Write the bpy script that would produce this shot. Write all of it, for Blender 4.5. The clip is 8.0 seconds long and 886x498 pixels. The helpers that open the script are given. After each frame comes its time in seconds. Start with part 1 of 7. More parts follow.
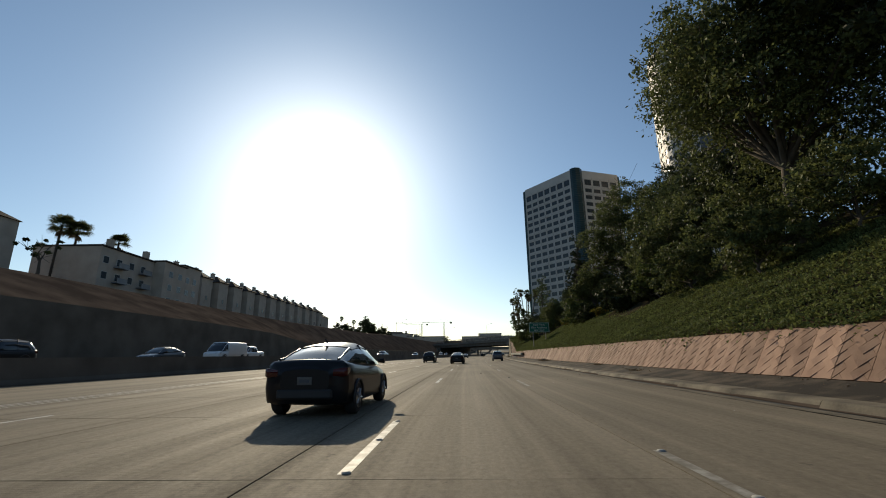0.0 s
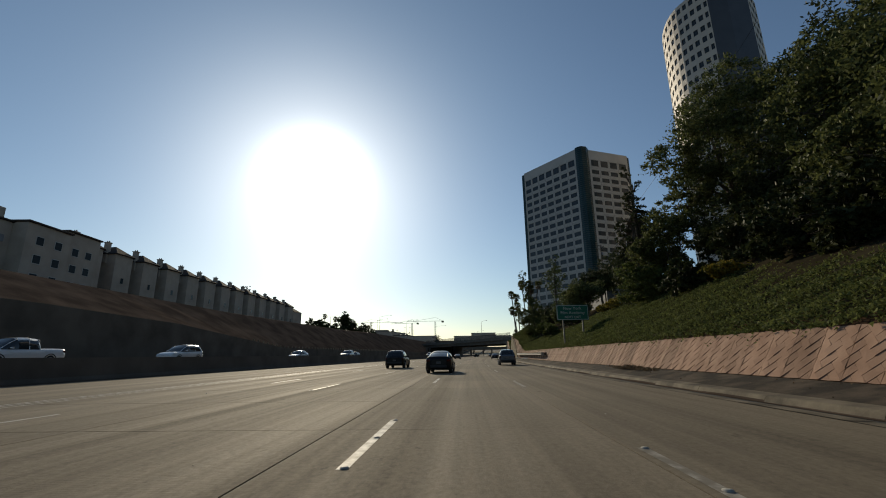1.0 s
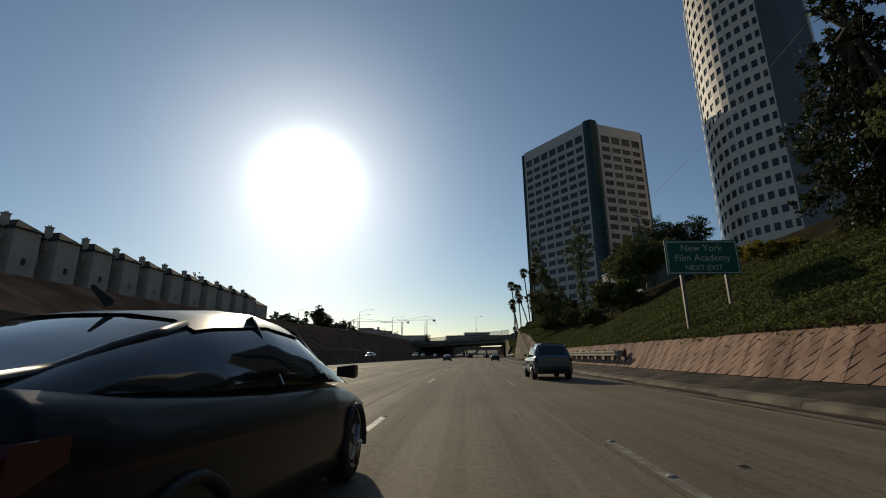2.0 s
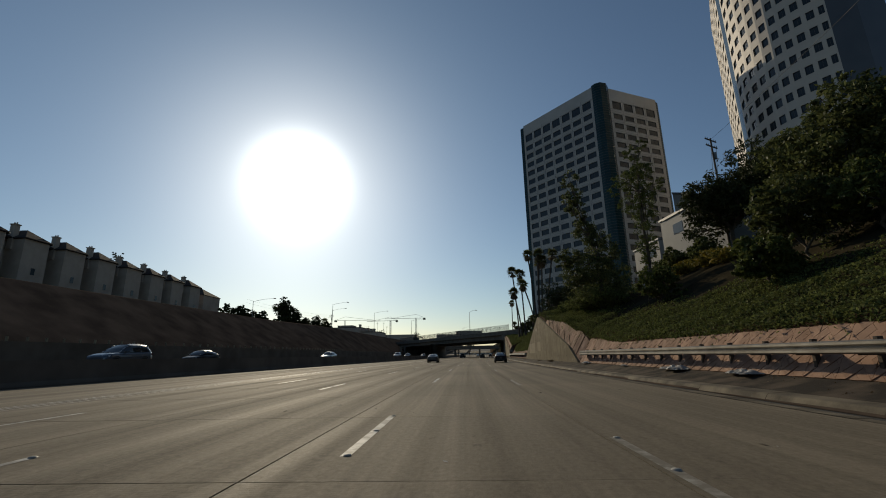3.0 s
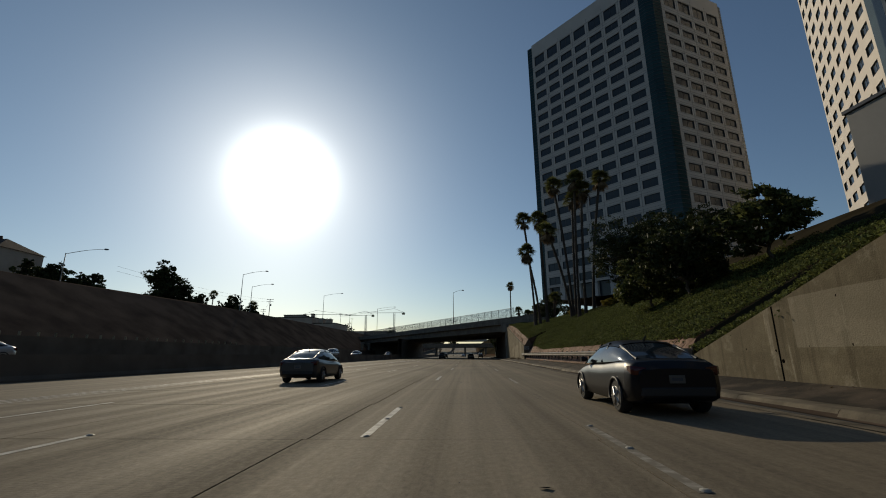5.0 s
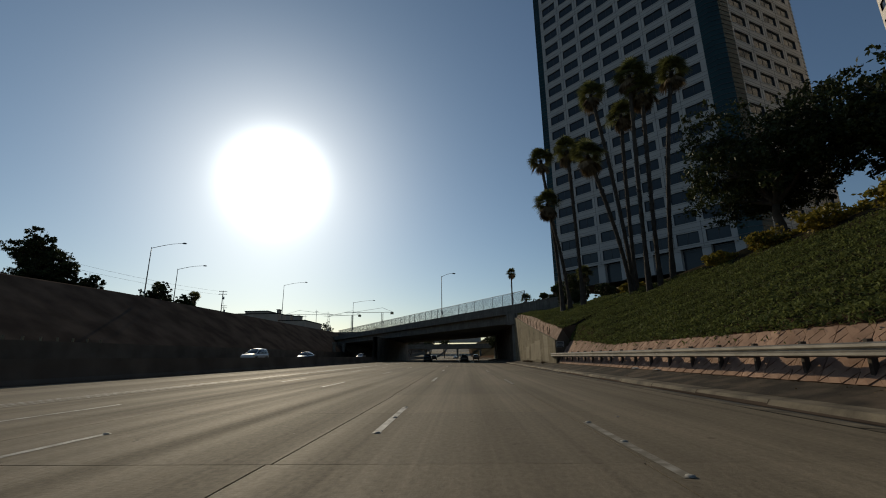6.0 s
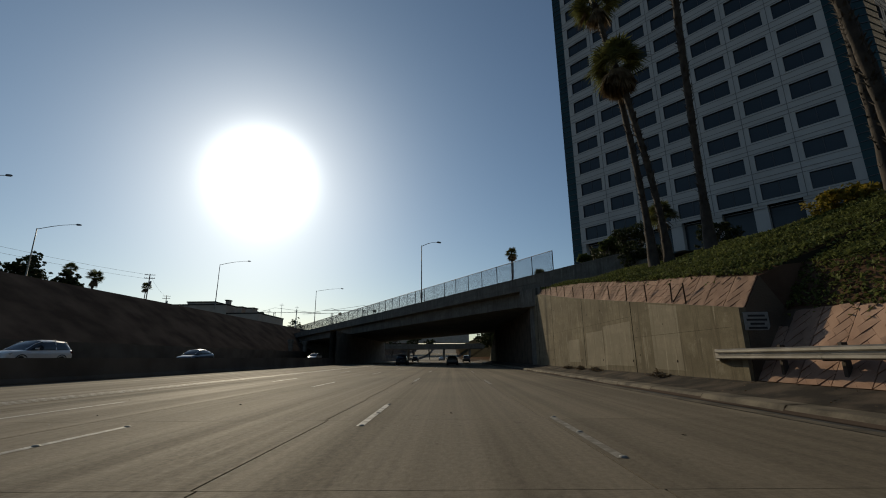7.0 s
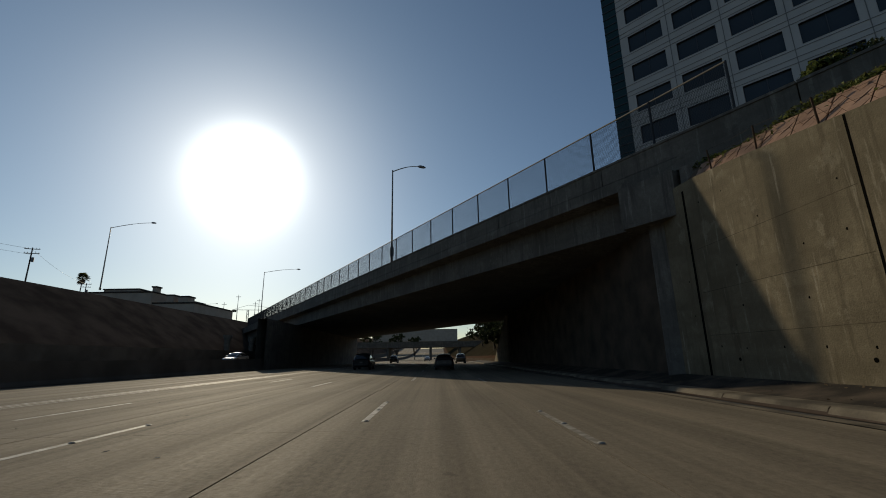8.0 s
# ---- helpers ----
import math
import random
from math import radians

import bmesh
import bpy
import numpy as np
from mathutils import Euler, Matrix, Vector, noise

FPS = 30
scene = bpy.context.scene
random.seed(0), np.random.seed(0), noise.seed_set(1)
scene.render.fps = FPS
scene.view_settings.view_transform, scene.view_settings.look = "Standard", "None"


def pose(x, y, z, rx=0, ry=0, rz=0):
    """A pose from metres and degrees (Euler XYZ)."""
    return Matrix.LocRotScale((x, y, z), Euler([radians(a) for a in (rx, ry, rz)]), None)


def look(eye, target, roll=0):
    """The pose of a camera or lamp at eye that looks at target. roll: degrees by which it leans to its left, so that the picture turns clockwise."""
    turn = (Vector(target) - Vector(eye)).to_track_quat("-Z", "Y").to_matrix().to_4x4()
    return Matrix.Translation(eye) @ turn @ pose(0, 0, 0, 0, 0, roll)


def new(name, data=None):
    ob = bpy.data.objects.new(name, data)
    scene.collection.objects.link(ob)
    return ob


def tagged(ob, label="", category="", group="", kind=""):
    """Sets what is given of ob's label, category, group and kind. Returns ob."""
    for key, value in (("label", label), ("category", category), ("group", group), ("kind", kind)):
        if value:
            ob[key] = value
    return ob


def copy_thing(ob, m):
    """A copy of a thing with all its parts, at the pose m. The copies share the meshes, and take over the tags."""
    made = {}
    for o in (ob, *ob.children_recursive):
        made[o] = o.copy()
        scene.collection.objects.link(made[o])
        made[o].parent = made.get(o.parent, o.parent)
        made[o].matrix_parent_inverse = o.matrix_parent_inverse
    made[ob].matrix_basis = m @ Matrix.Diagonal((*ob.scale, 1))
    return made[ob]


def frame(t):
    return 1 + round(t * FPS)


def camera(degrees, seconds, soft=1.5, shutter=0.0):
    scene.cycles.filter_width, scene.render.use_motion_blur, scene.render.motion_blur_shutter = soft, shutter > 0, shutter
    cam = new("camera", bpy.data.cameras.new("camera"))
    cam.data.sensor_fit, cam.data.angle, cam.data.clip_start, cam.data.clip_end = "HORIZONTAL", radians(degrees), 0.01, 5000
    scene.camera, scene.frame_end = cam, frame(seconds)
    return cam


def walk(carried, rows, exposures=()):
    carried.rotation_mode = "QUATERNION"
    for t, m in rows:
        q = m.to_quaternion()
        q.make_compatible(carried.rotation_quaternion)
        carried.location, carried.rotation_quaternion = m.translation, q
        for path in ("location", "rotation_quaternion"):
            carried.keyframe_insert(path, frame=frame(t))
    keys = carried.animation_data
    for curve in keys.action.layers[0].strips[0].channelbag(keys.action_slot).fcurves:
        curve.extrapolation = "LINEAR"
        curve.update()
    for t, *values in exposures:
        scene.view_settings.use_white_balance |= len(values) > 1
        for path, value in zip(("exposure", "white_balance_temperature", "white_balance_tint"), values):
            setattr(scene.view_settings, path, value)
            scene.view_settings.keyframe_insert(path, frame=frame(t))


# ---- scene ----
cam = camera(91.8, 8.0, soft=1.0)
# seconds, x, y, z, pitch, roll, yaw
ROWS = [
    (0.0, 0.00, 0.00, 1.169, 13.88, 0.85, -0.14),
    (0.5, 0.74, 14.48, 1.177, 14.01, 0.85, -0.72),
    (1.0, 1.67, 28.94, 1.185, 13.91, 0.78, -1.14),
    (1.5, 2.82, 43.25, 1.174, 13.96, 0.62, -1.58),
    (3.0, 6.24, 86.62, 1.181, 13.95, 1.08, -3.19),
    (3.5, 7.75, 101.06, 1.192, 13.89, 1.09, -3.71),
    (4.0, 9.34, 115.45, 1.196, 13.85, 0.77, -4.23),
    (4.5, 11.20, 129.47, 1.190, 13.77, 0.40, -4.83),
    (6.0, 17.47, 172.06, 1.169, 14.07, 0.77, -6.22),
    (6.5, 19.67, 186.23, 1.165, 14.06, 0.64, -7.05),
    (7.0, 21.72, 200.12, 1.162, 14.22, 0.51, -7.93),
    (7.5, 23.73, 214.45, 1.168, 14.25, 0.72, -8.85),
    (8.0, 25.78, 228.43, 1.169, 14.14, 1.02, -9.63),
]
walk(cam, [(t, pose(x, y, z, 90 + p, r, w)) for t, x, y, z, p, r, w in ROWS],
     [(0.0, 0.45, 6500, 6), (0.5, 0.24, 6500, 6), (1.0, 0.06, 6500, 6), (1.5, -0.06, 6500, 6), (3.0, -0.27, 6500, 6), (8.0, -0.30, 6500, 6)])

# ---------------------------------------------------------------- light
SUN = Vector((-0.26, 0.891, 0.372)).normalized()
world = bpy.data.worlds.new("sky")
scene.world = world
world.use_nodes = True
wn, wl = world.node_tree.nodes, world.node_tree.links
sky = wn.new("ShaderNodeTexSky")
sky.sky_type = "NISHITA"
sky.sun_disc = False
sky.sun_elevation = math.asin(SUN.z)
sky.sun_rotation = math.atan2(SUN.x, SUN.y)
sky.altitude = 150
sky.air_density, sky.dust_density, sky.ozone_density = 1.0, 0.35, 2.2
# lens bloom round the sun, added as glow to the sky's colour
tex = wn.new("ShaderNodeTexCoord")
dot = wn.new("ShaderNodeVectorMath")
dot.operation = "DOT_PRODUCT"
dot.inputs[1].default_value = SUN
wl.new(tex.outputs["Generated"], dot.inputs[0])
both = sky.outputs[0]
for power, amount, tone in ((420, 60.0, (1.0, 0.98, 0.94)), (45, 5.8, (1.0, 0.985, 0.95)), (8, 1.45, (0.62, 0.93, 1.06))):
    mx, pw, mu = [wn.new("ShaderNodeMath") for _ in range(3)]
    sc, ad = wn.new("ShaderNodeVectorMath"), wn.new("ShaderNodeVectorMath")
    mx.operation, pw.operation, mu.operation = "MAXIMUM", "POWER", "MULTIPLY"
    mx.inputs[1].default_value, pw.inputs[1].default_value, mu.inputs[1].default_value = 0.0, power, amount
    wl.new(dot.outputs["Value"], mx.inputs[0])
    wl.new(mx.outputs[0], pw.inputs[0])
    wl.new(pw.outputs[0], mu.inputs[0])
    sc.operation = "SCALE"
    sc.inputs[0].default_value = tone
    wl.new(mu.outputs[0], sc.inputs["Scale"])
    wl.new(both, ad.inputs[0])
    wl.new(sc.outputs[0], ad.inputs[1])
    both = ad.outputs[0]
wl.new(both, wn["Background"].inputs[0])
wn["Background"].inputs[1].default_value = 0.075
sun = new("sun", bpy.data.lights.new("sun", "SUN"))
sun.data.energy, sun.data.angle, sun.data.color = 2.8, radians(0.53), (1.0, 0.83, 0.60)
sun.matrix_world = look(SUN * 300, (0, 0, 0))

# ---------------------------------------------------------------- materials
def material(name, base, dark=None, rough=0.7, metal=0.0, scale=3.0, fine=40.0, mix=0.5, bump=0.15, coat=0.0,
             vary=0.0, stretch=(1, 1, 1), ior=1.5, spec=0.5, world_space=False):
    """A surface with large stains and fine grain; vary: differences from piece to piece."""
    m = bpy.data.materials.new(name)
    m.use_nodes = True
    n, l = m.node_tree.nodes, m.node_tree.links
    b = n["Principled BSDF"]
    b.inputs["Roughness"].default_value = rough
    b.inputs["Metallic"].default_value = metal
    b.inputs["IOR"].default_value = ior
    b.inputs["Specular IOR Level"].default_value = spec
    b.inputs["Coat Weight"].default_value = coat
    dark = dark or tuple(0.6 * c for c in base)
    tc, mp = n.new("ShaderNodeTexCoord"), n.new("ShaderNodeMapping")
    mp.inputs["Scale"].default_value = stretch
    if world_space:
        l.new(n.new("ShaderNodeNewGeometry").outputs["Position"], mp.inputs["Vector"])
    else:
        l.new(tc.outputs["Object"], mp.inputs["Vector"])
    big, small = n.new("ShaderNodeTexNoise"), n.new("ShaderNodeTexNoise")
    big.inputs["Scale"].default_value, big.inputs["Detail"].default_value = 1 / scale, 6
    small.inputs["Scale"].default_value, small.inputs["Detail"].default_value = fine, 4
    for q in (big, small):
        l.new(mp.outputs[0], q.inputs["Vector"])
    ramp = n.new("ShaderNodeMapRange")
    ramp.inputs[1].default_value, ramp.inputs[2].default_value = 0.35, 0.68
    l.new(big.outputs[0], ramp.inputs[0])
    add = n.new("ShaderNodeMath")
    add.operation = "MULTIPLY_ADD"
    add.inputs[1].default_value = 0.35
    l.new(small.outputs[0], add.inputs[0])
    sub = n.new("ShaderNodeMath")
    sub.operation = "MULTIPLY"
    sub.inputs[1].default_value = mix * 1.6
    l.new(ramp.outputs[0], sub.inputs[0])
    l.new(sub.outputs[0], add.inputs[2])
    cm = n.new("ShaderNodeMix")
    cm.data_type = "RGBA"
    cm.inputs[6].default_value, cm.inputs[7].default_value = (*base, 1), (*dark, 1)
    l.new(add.outputs[0], cm.inputs[0])
    col = cm.outputs[2]
    if vary:
        oi, hv = n.new("ShaderNodeObjectInfo"), n.new("ShaderNodeHueSaturation")
        mr = n.new("ShaderNodeMapRange")
        mr.inputs[3].default_value, mr.inputs[4].default_value = 1 - vary, 1 + vary
        l.new(oi.outputs["Random"], mr.inputs[0])
        l.new(mr.outputs[0], hv.inputs["Value"])
        l.new(col, hv.inputs["Color"])
        col = hv.outputs[0]
    l.new(col, b.inputs["Base Color"])
    if bump:
        bp = n.new("ShaderNodeBump")
        bp.inputs["Strength"].default_value, bp.inputs["Distance"].default_value = bump, 0.02
        l.new(small.outputs[0], bp.inputs["Height"])
        l.new(bp.outputs[0], b.inputs["Normal"])
    return m


def leaf_material(name, base, dark, rough=0.55, through_light=0.35):
    """Leaves: colour differs from leaf to leaf, light shines through."""
    m = bpy.data.materials.new(name)
    m.use_nodes = True
    n, l = m.node_tree.nodes, m.node_tree.links
    b = n["Principled BSDF"]
    g = n.new("ShaderNodeNewGeometry")
    cm = n.new("ShaderNodeMix")
    cm.data_type = "RGBA"
    cm.inputs[6].default_value, cm.inputs[7].default_value = (*dark, 1), (*base, 1)
    l.new(g.outputs["Random Per Island"], cm.inputs[0])
    l.new(cm.outputs[2], b.inputs["Base Color"])
    b.inputs["Roughness"].default_value = rough
    b.inputs["Specular IOR Level"].default_value = 0.1
    tr, ms = n.new("ShaderNodeBsdfTranslucent"), n.new("ShaderNodeMixShader")
    l.new(cm.outputs[2], tr.inputs["Color"])
    ms.inputs[0].default_value = through_light
    l.new(b.outputs[0], ms.inputs[1])
    l.new(tr.outputs[0], ms.inputs[2])
    l.new(ms.outputs[0], n["Material Output"].inputs[0])
    return m


def road_material():
    """Worn concrete lanes: streaks that follow the lanes, polished wheel tracks, stains, fine grain."""
    m = bpy.data.materials.new("road_concrete")
    m.use_nodes = True
    n, l = m.node_tree.nodes, m.node_tree.links
    b = n["Principled BSDF"]
    b.inputs["Specular IOR Level"].default_value = 0.13

    def calc(op, a, c, d=0.0):
        q = n.new("ShaderNodeMath")
        q.operation = op
        for k, v in enumerate((a, c, d)):
            if isinstance(v, (int, float)):
                q.inputs[k].default_value = v
            else:
                l.new(v, q.inputs[k])
        return q.outputs[0]

    sep = n.new("ShaderNodeSeparateXYZ")
    l.new(n.new("ShaderNodeNewGeometry").outputs["Position"], sep.inputs[0])
    x, y = sep.outputs[0], sep.outputs[1]
    yc = calc("MINIMUM", y, 176.0)
    bend = calc("MULTIPLY", yc, calc("MULTIPLY_ADD", yc, 0.00031, 0.045))
    side = calc("SUBTRACT", calc("SUBTRACT", x, bend), calc("MULTIPLY", calc("SUBTRACT", y, yc), 0.156))

    def noise(sx, sy, detail, rough=0.55):
        c = n.new("ShaderNodeCombineXYZ")
        l.new(calc("MULTIPLY", side, sx), c.inputs[0])
        l.new(calc("MULTIPLY", y, sy), c.inputs[1])
        q = n.new("ShaderNodeTexNoise")
        q.inputs["Scale"].default_value, q.inputs["Detail"].default_value, q.inputs["Roughness"].default_value = 1.0, detail, rough
        l.new(c.outputs[0], q.inputs["Vector"])
        return q.outputs[0]

    def ramp(v, lo, hi, a=0.0, c=1.0):
        q = n.new("ShaderNodeMapRange")
        for k, w in enumerate((lo, hi, a, c)):
            q.inputs[k + 1].default_value = w
        l.new(v, q.inputs[0])
        return q.outputs[0]

    streak = ramp(noise(1.15, 0.012, 3), 0.33, 0.67)
    thin = ramp(noise(7.0, 0.05, 3), 0.35, 0.65)
    blotch = ramp(noise(0.35, 0.09, 5, 0.65), 0.35, 0.7)
    stain = ramp(noise(2.6, 1.5, 4, 0.6), 0.66, 0.74)
    grain = noise(38.0, 38.0, 3, 0.7)
    grit = ramp(noise(14.0, 9.0, 4, 0.7), 0.3, 0.7)
    # old tining across the lanes
    wave = n.new("ShaderNodeTexWave")
    wave.bands_direction = "Y"
    wave.inputs["Scale"].default_value, wave.inputs["Distortion"].default_value, wave.inputs["Detail"].default_value = 5.0, 1.2, 2.0
    c = n.new("ShaderNodeCombineXYZ")
    l.new(calc("MULTIPLY", side, 0.3), c.inputs[0])
    l.new(y, c.inputs[1])
    l.new(c.outputs[0], wave.inputs["Vector"])
    f = calc("MULTIPLY_ADD", streak, 0.38, calc("MULTIPLY", thin, 0.16))
    f = calc("MULTIPLY_ADD", blotch, 0.28, f)
    f = calc("MULTIPLY_ADD", grit, 0.32, f)
    f = calc("MULTIPLY_ADD", grain, 0.22, f)
    f = calc("MULTIPLY_ADD", stain, 0.45, f)
    cm = n.new("ShaderNodeMix")
    cm.data_type = "RGBA"
    cm.inputs[6].default_value, cm.inputs[7].default_value = (0.30, 0.25, 0.176, 1), (0.112, 0.093, 0.066, 1)
    l.new(f, cm.inputs[0])
    oi, hv = n.new("ShaderNodeObjectInfo"), n.new("ShaderNodeHueSaturation")
    l.new(ramp(oi.outputs["Random"], 0.0, 1.0, 0.93, 1.07), hv.inputs["Value"])
    l.new(cm.outputs[2], hv.inputs["Color"])
    l.new(hv.outputs[0], b.inputs["Base Color"])
    l.new(calc("MULTIPLY_ADD", streak, 0.16, calc("MULTIPLY_ADD", grit, 0.10, 0.70)), b.inputs["Roughness"])
    bp = n.new("ShaderNodeBump")
    bp.inputs["Strength"].default_value, bp.inputs["Distance"].default_value = 0.3, 0.012
    l.new(calc("MULTIPLY_ADD", wave.outputs["Fac"], 0.35, calc("ADD", grain, grit)), bp.inputs["Height"])
    l.new(bp.outputs[0], b.inputs["Normal"])
    return m


CONCRETE_ROAD = road_material()
KERB_CONCRETE = material("kerb_concrete", (0.225, 0.19, 0.135), (0.075, 0.064, 0.048), world_space=True, spec=0.15, rough=0.85, scale=0.9, fine=22, mix=0.6, bump=0.4)


def wall_material(name, base, dark, pale):
    """Board-marked concrete: runs of damp and lime, cast bands, blotches, hairline cracks."""
    m = bpy.data.materials.new(name)
    m.use_nodes = True
    n, l = m.node_tree.nodes, m.node_tree.links
    b = n["Principled BSDF"]
    b.inputs["Specular IOR Level"].default_value = 0.12
    b.inputs["Roughness"].default_value = 0.9
    pos = n.new("ShaderNodeNewGeometry").outputs["Position"]

    def noise(scale, stretch, detail, lo, hi, rough=0.6):
        mp, q, r = n.new("ShaderNodeMapping"), n.new("ShaderNodeTexNoise"), n.new("ShaderNodeMapRange")
        mp.inputs["Scale"].default_value = stretch
        l.new(pos, mp.inputs["Vector"])
        l.new(mp.outputs[0], q.inputs["Vector"])
        q.inputs["Scale"].default_value, q.inputs["Detail"].default_value, q.inputs["Roughness"].default_value = scale, detail, rough
        r.inputs[1].default_value, r.inputs[2].default_value = lo, hi
        l.new(q.outputs[0], r.inputs[0])
        return r.outputs[0]

    def blend(fac, a, c, amount):
        q, s = n.new("ShaderNodeMix"), n.new("ShaderNodeMath")
        q.data_type = "RGBA"
        s.operation = "MULTIPLY"
        s.inputs[1].default_value = amount
        l.new(fac, s.inputs[0])
        l.new(s.outputs[0], q.inputs[0])
        for k, v in ((6, a), (7, c)):
            if isinstance(v, tuple):
                q.inputs[k].default_value = (*v, 1)
            else:
                l.new(v, q.inputs[k])
        return q.outputs[2]

    col = blend(noise(0.5, (1, 1, 1), 6, 0.35, 0.65), base, dark, 0.75)
    col = blend(noise(1.0, (0.25, 0.25, 1.5), 4, 0.45, 0.6), col, dark, 0.45)
    col = blend(noise(3.4, (1, 1, 0.09), 5, 0.53, 0.64), col, dark, 0.85)
    col = blend(noise(4.2, (1, 1, 0.08), 5, 0.60, 0.68), col, pale, 0.85)
    col = blend(noise(1.3, (1, 1, 0.8), 7, 0.58, 0.62, 0.7), col, pale, 0.35)
    fine = noise(24, (1, 1, 1), 4, 0.3, 0.7)
    col = blend(noise(7, (1, 1, 0.7), 5, 0.4, 0.62), col, dark, 0.35)
    col = blend(fine, col, dark, 0.45)
    v, r = n.new("ShaderNodeTexVoronoi"), n.new("ShaderNodeMapRange")
    v.feature = "DISTANCE_TO_EDGE"
    v.inputs["Scale"].default_value = 0.22
    wob, mx = n.new("ShaderNodeTexNoise"), n.new("ShaderNodeVectorMath")
    wob.inputs["Scale"].default_value, wob.inputs["Detail"].default_value = 0.9, 6
    l.new(pos, wob.inputs["Vector"])
    mx.operation = "MULTIPLY_ADD"
    mx.inputs[1].default_value = (2.5, 2.5, 2.5)
    l.new(wob.outputs["Color"], mx.inputs[0])
    l.new(pos, mx.inputs[2])
    l.new(mx.outputs[0], v.inputs["Vector"])
    r.inputs[1].default_value, r.inputs[2].default_value, r.inputs[3].default_value, r.inputs[4].default_value = 0.0, 0.006, 1.0, 0.0
    l.new(v.outputs["Distance"], r.inputs[0])
    col = blend(r.outputs[0], col, (0.06, 0.05, 0.038), 0.22)
    l.new(col, b.inputs["Base Color"])
    bp = n.new("ShaderNodeBump")
    bp.inputs["Strength"].default_value, bp.inputs["Distance"].default_value = 0.3, 0.015
    l.new(fine, bp.inputs["Height"])
    l.new(bp.outputs[0], b.inputs["Normal"])
    return m


WALL_CONCRETE = wall_material("wall_concrete", (0.262, 0.220, 0.143), (0.118, 0.098, 0.062), (0.38, 0.335, 0.245))
POUR = material("pour_line", (0.13, 0.108, 0.07), (0.07, 0.058, 0.038), rough=0.95, spec=0.05, world_space=True, scale=0.5, fine=9, mix=0.8, bump=0.0)
GAP = material("open_joint", (0.008, 0.007, 0.006), (0.005, 0.005, 0.004), rough=1.0, spec=0.0, scale=0.3, fine=20, bump=0.0)
WALL_PATCH = wall_material("overpainted_concrete", (0.318, 0.276, 0.196), (0.205, 0.176, 0.122), (0.38, 0.335, 0.245))
RUST = material("rusty_steel", (0.10, 0.065, 0.04), (0.05, 0.035, 0.025), rough=0.9, metal=0.1, spec=0.15, scale=0.3, fine=30, bump=0.2)
PLATE = material("dull_plate", (0.15, 0.148, 0.135), (0.10, 0.098, 0.09), rough=0.6, spec=0.2, scale=0.3, fine=20, bump=0.0)
NOTICE = material("notice_face", (0.36, 0.35, 0.32), (0.24, 0.235, 0.215), rough=0.7, spec=0.15, scale=0.3, fine=14, bump=0.0)
BRIDGE_CONCRETE = wall_material("bridge_concrete", (0.235, 0.215, 0.18), (0.105, 0.096, 0.08), (0.31, 0.285, 0.24))
CONCRETE = material("concrete", (0.32, 0.28, 0.19), (0.17, 0.15, 0.10), world_space=True, spec=0.2, rough=0.85, scale=2.2, fine=25, mix=0.5, bump=0.3)
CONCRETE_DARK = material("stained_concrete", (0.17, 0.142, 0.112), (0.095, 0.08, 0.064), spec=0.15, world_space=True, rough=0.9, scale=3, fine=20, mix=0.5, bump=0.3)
ASPHALT = material("asphalt", (0.115, 0.090, 0.066), (0.036, 0.031, 0.025), spec=0.1, world_space=True, rough=0.9, scale=0.9, fine=30, mix=0.75, bump=0.5)
JOINT_GREY = material("road_joint", (0.04, 0.037, 0.033), (0.024, 0.022, 0.02), rough=0.9, scale=2, fine=30, bump=0.2)
DIRT = material("dirt", (0.14, 0.105, 0.075), (0.07, 0.055, 0.042), spec=0.0, world_space=True, rough=0.95, scale=1.2, fine=20, bump=0.6)
SOIL_DARK = material("dark_bank_soil", (0.118, 0.090, 0.070), (0.058, 0.045, 0.036), spec=0.0, world_space=True, rough=0.95, scale=4, fine=5, mix=0.6, bump=0.35)
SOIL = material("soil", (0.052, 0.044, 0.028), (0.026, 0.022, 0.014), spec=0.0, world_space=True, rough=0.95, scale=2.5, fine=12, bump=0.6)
PAVER = material("red_paver", (0.37, 0.240, 0.168), (0.235, 0.142, 0.096), spec=0.15, world_space=True, rough=0.85, scale=0.8, fine=30, mix=0.5, bump=0.35, vary=0.22)
JOINT = material("paver_joint", (0.12, 0.075, 0.05), (0.07, 0.044, 0.03), spec=0.0, world_space=True, rough=0.95, scale=1.0, fine=20, bump=0.4)
PAINT = material("road_paint", (0.62, 0.595, 0.53), (0.27, 0.25, 0.21), rough=0.6, spec=0.2, world_space=True, scale=0.25, fine=30, mix=0.65, bump=0.15)
PAINT_WORN = material("worn_road_paint", (0.40, 0.375, 0.32), (0.20, 0.178, 0.14), rough=0.65, spec=0.15, world_space=True, scale=0.2, fine=24, mix=0.8, bump=0.15)
MARKER = material("road_marker", (0.46, 0.44, 0.38), (0.26, 0.245, 0.21), rough=0.6, spec=0.2, scale=0.2, fine=60, bump=0.0)
STEEL = material("galvanised_steel", (0.30, 0.28, 0.245), (0.17, 0.155, 0.13), rough=0.55, metal=0.6, scale=0.7, fine=30, bump=0.05)
WOOD = material("weathered_wood", (0.085, 0.065, 0.047), (0.045, 0.035, 0.026), rough=0.9, scale=0.6, fine=30, bump=0.4, stretch=(6, 6, 1))
STUCCO = material("stucco", (0.43, 0.365, 0.305), (0.33, 0.278, 0.23), spec=0.15, rough=0.9, scale=2.5, fine=25, bump=0.25)
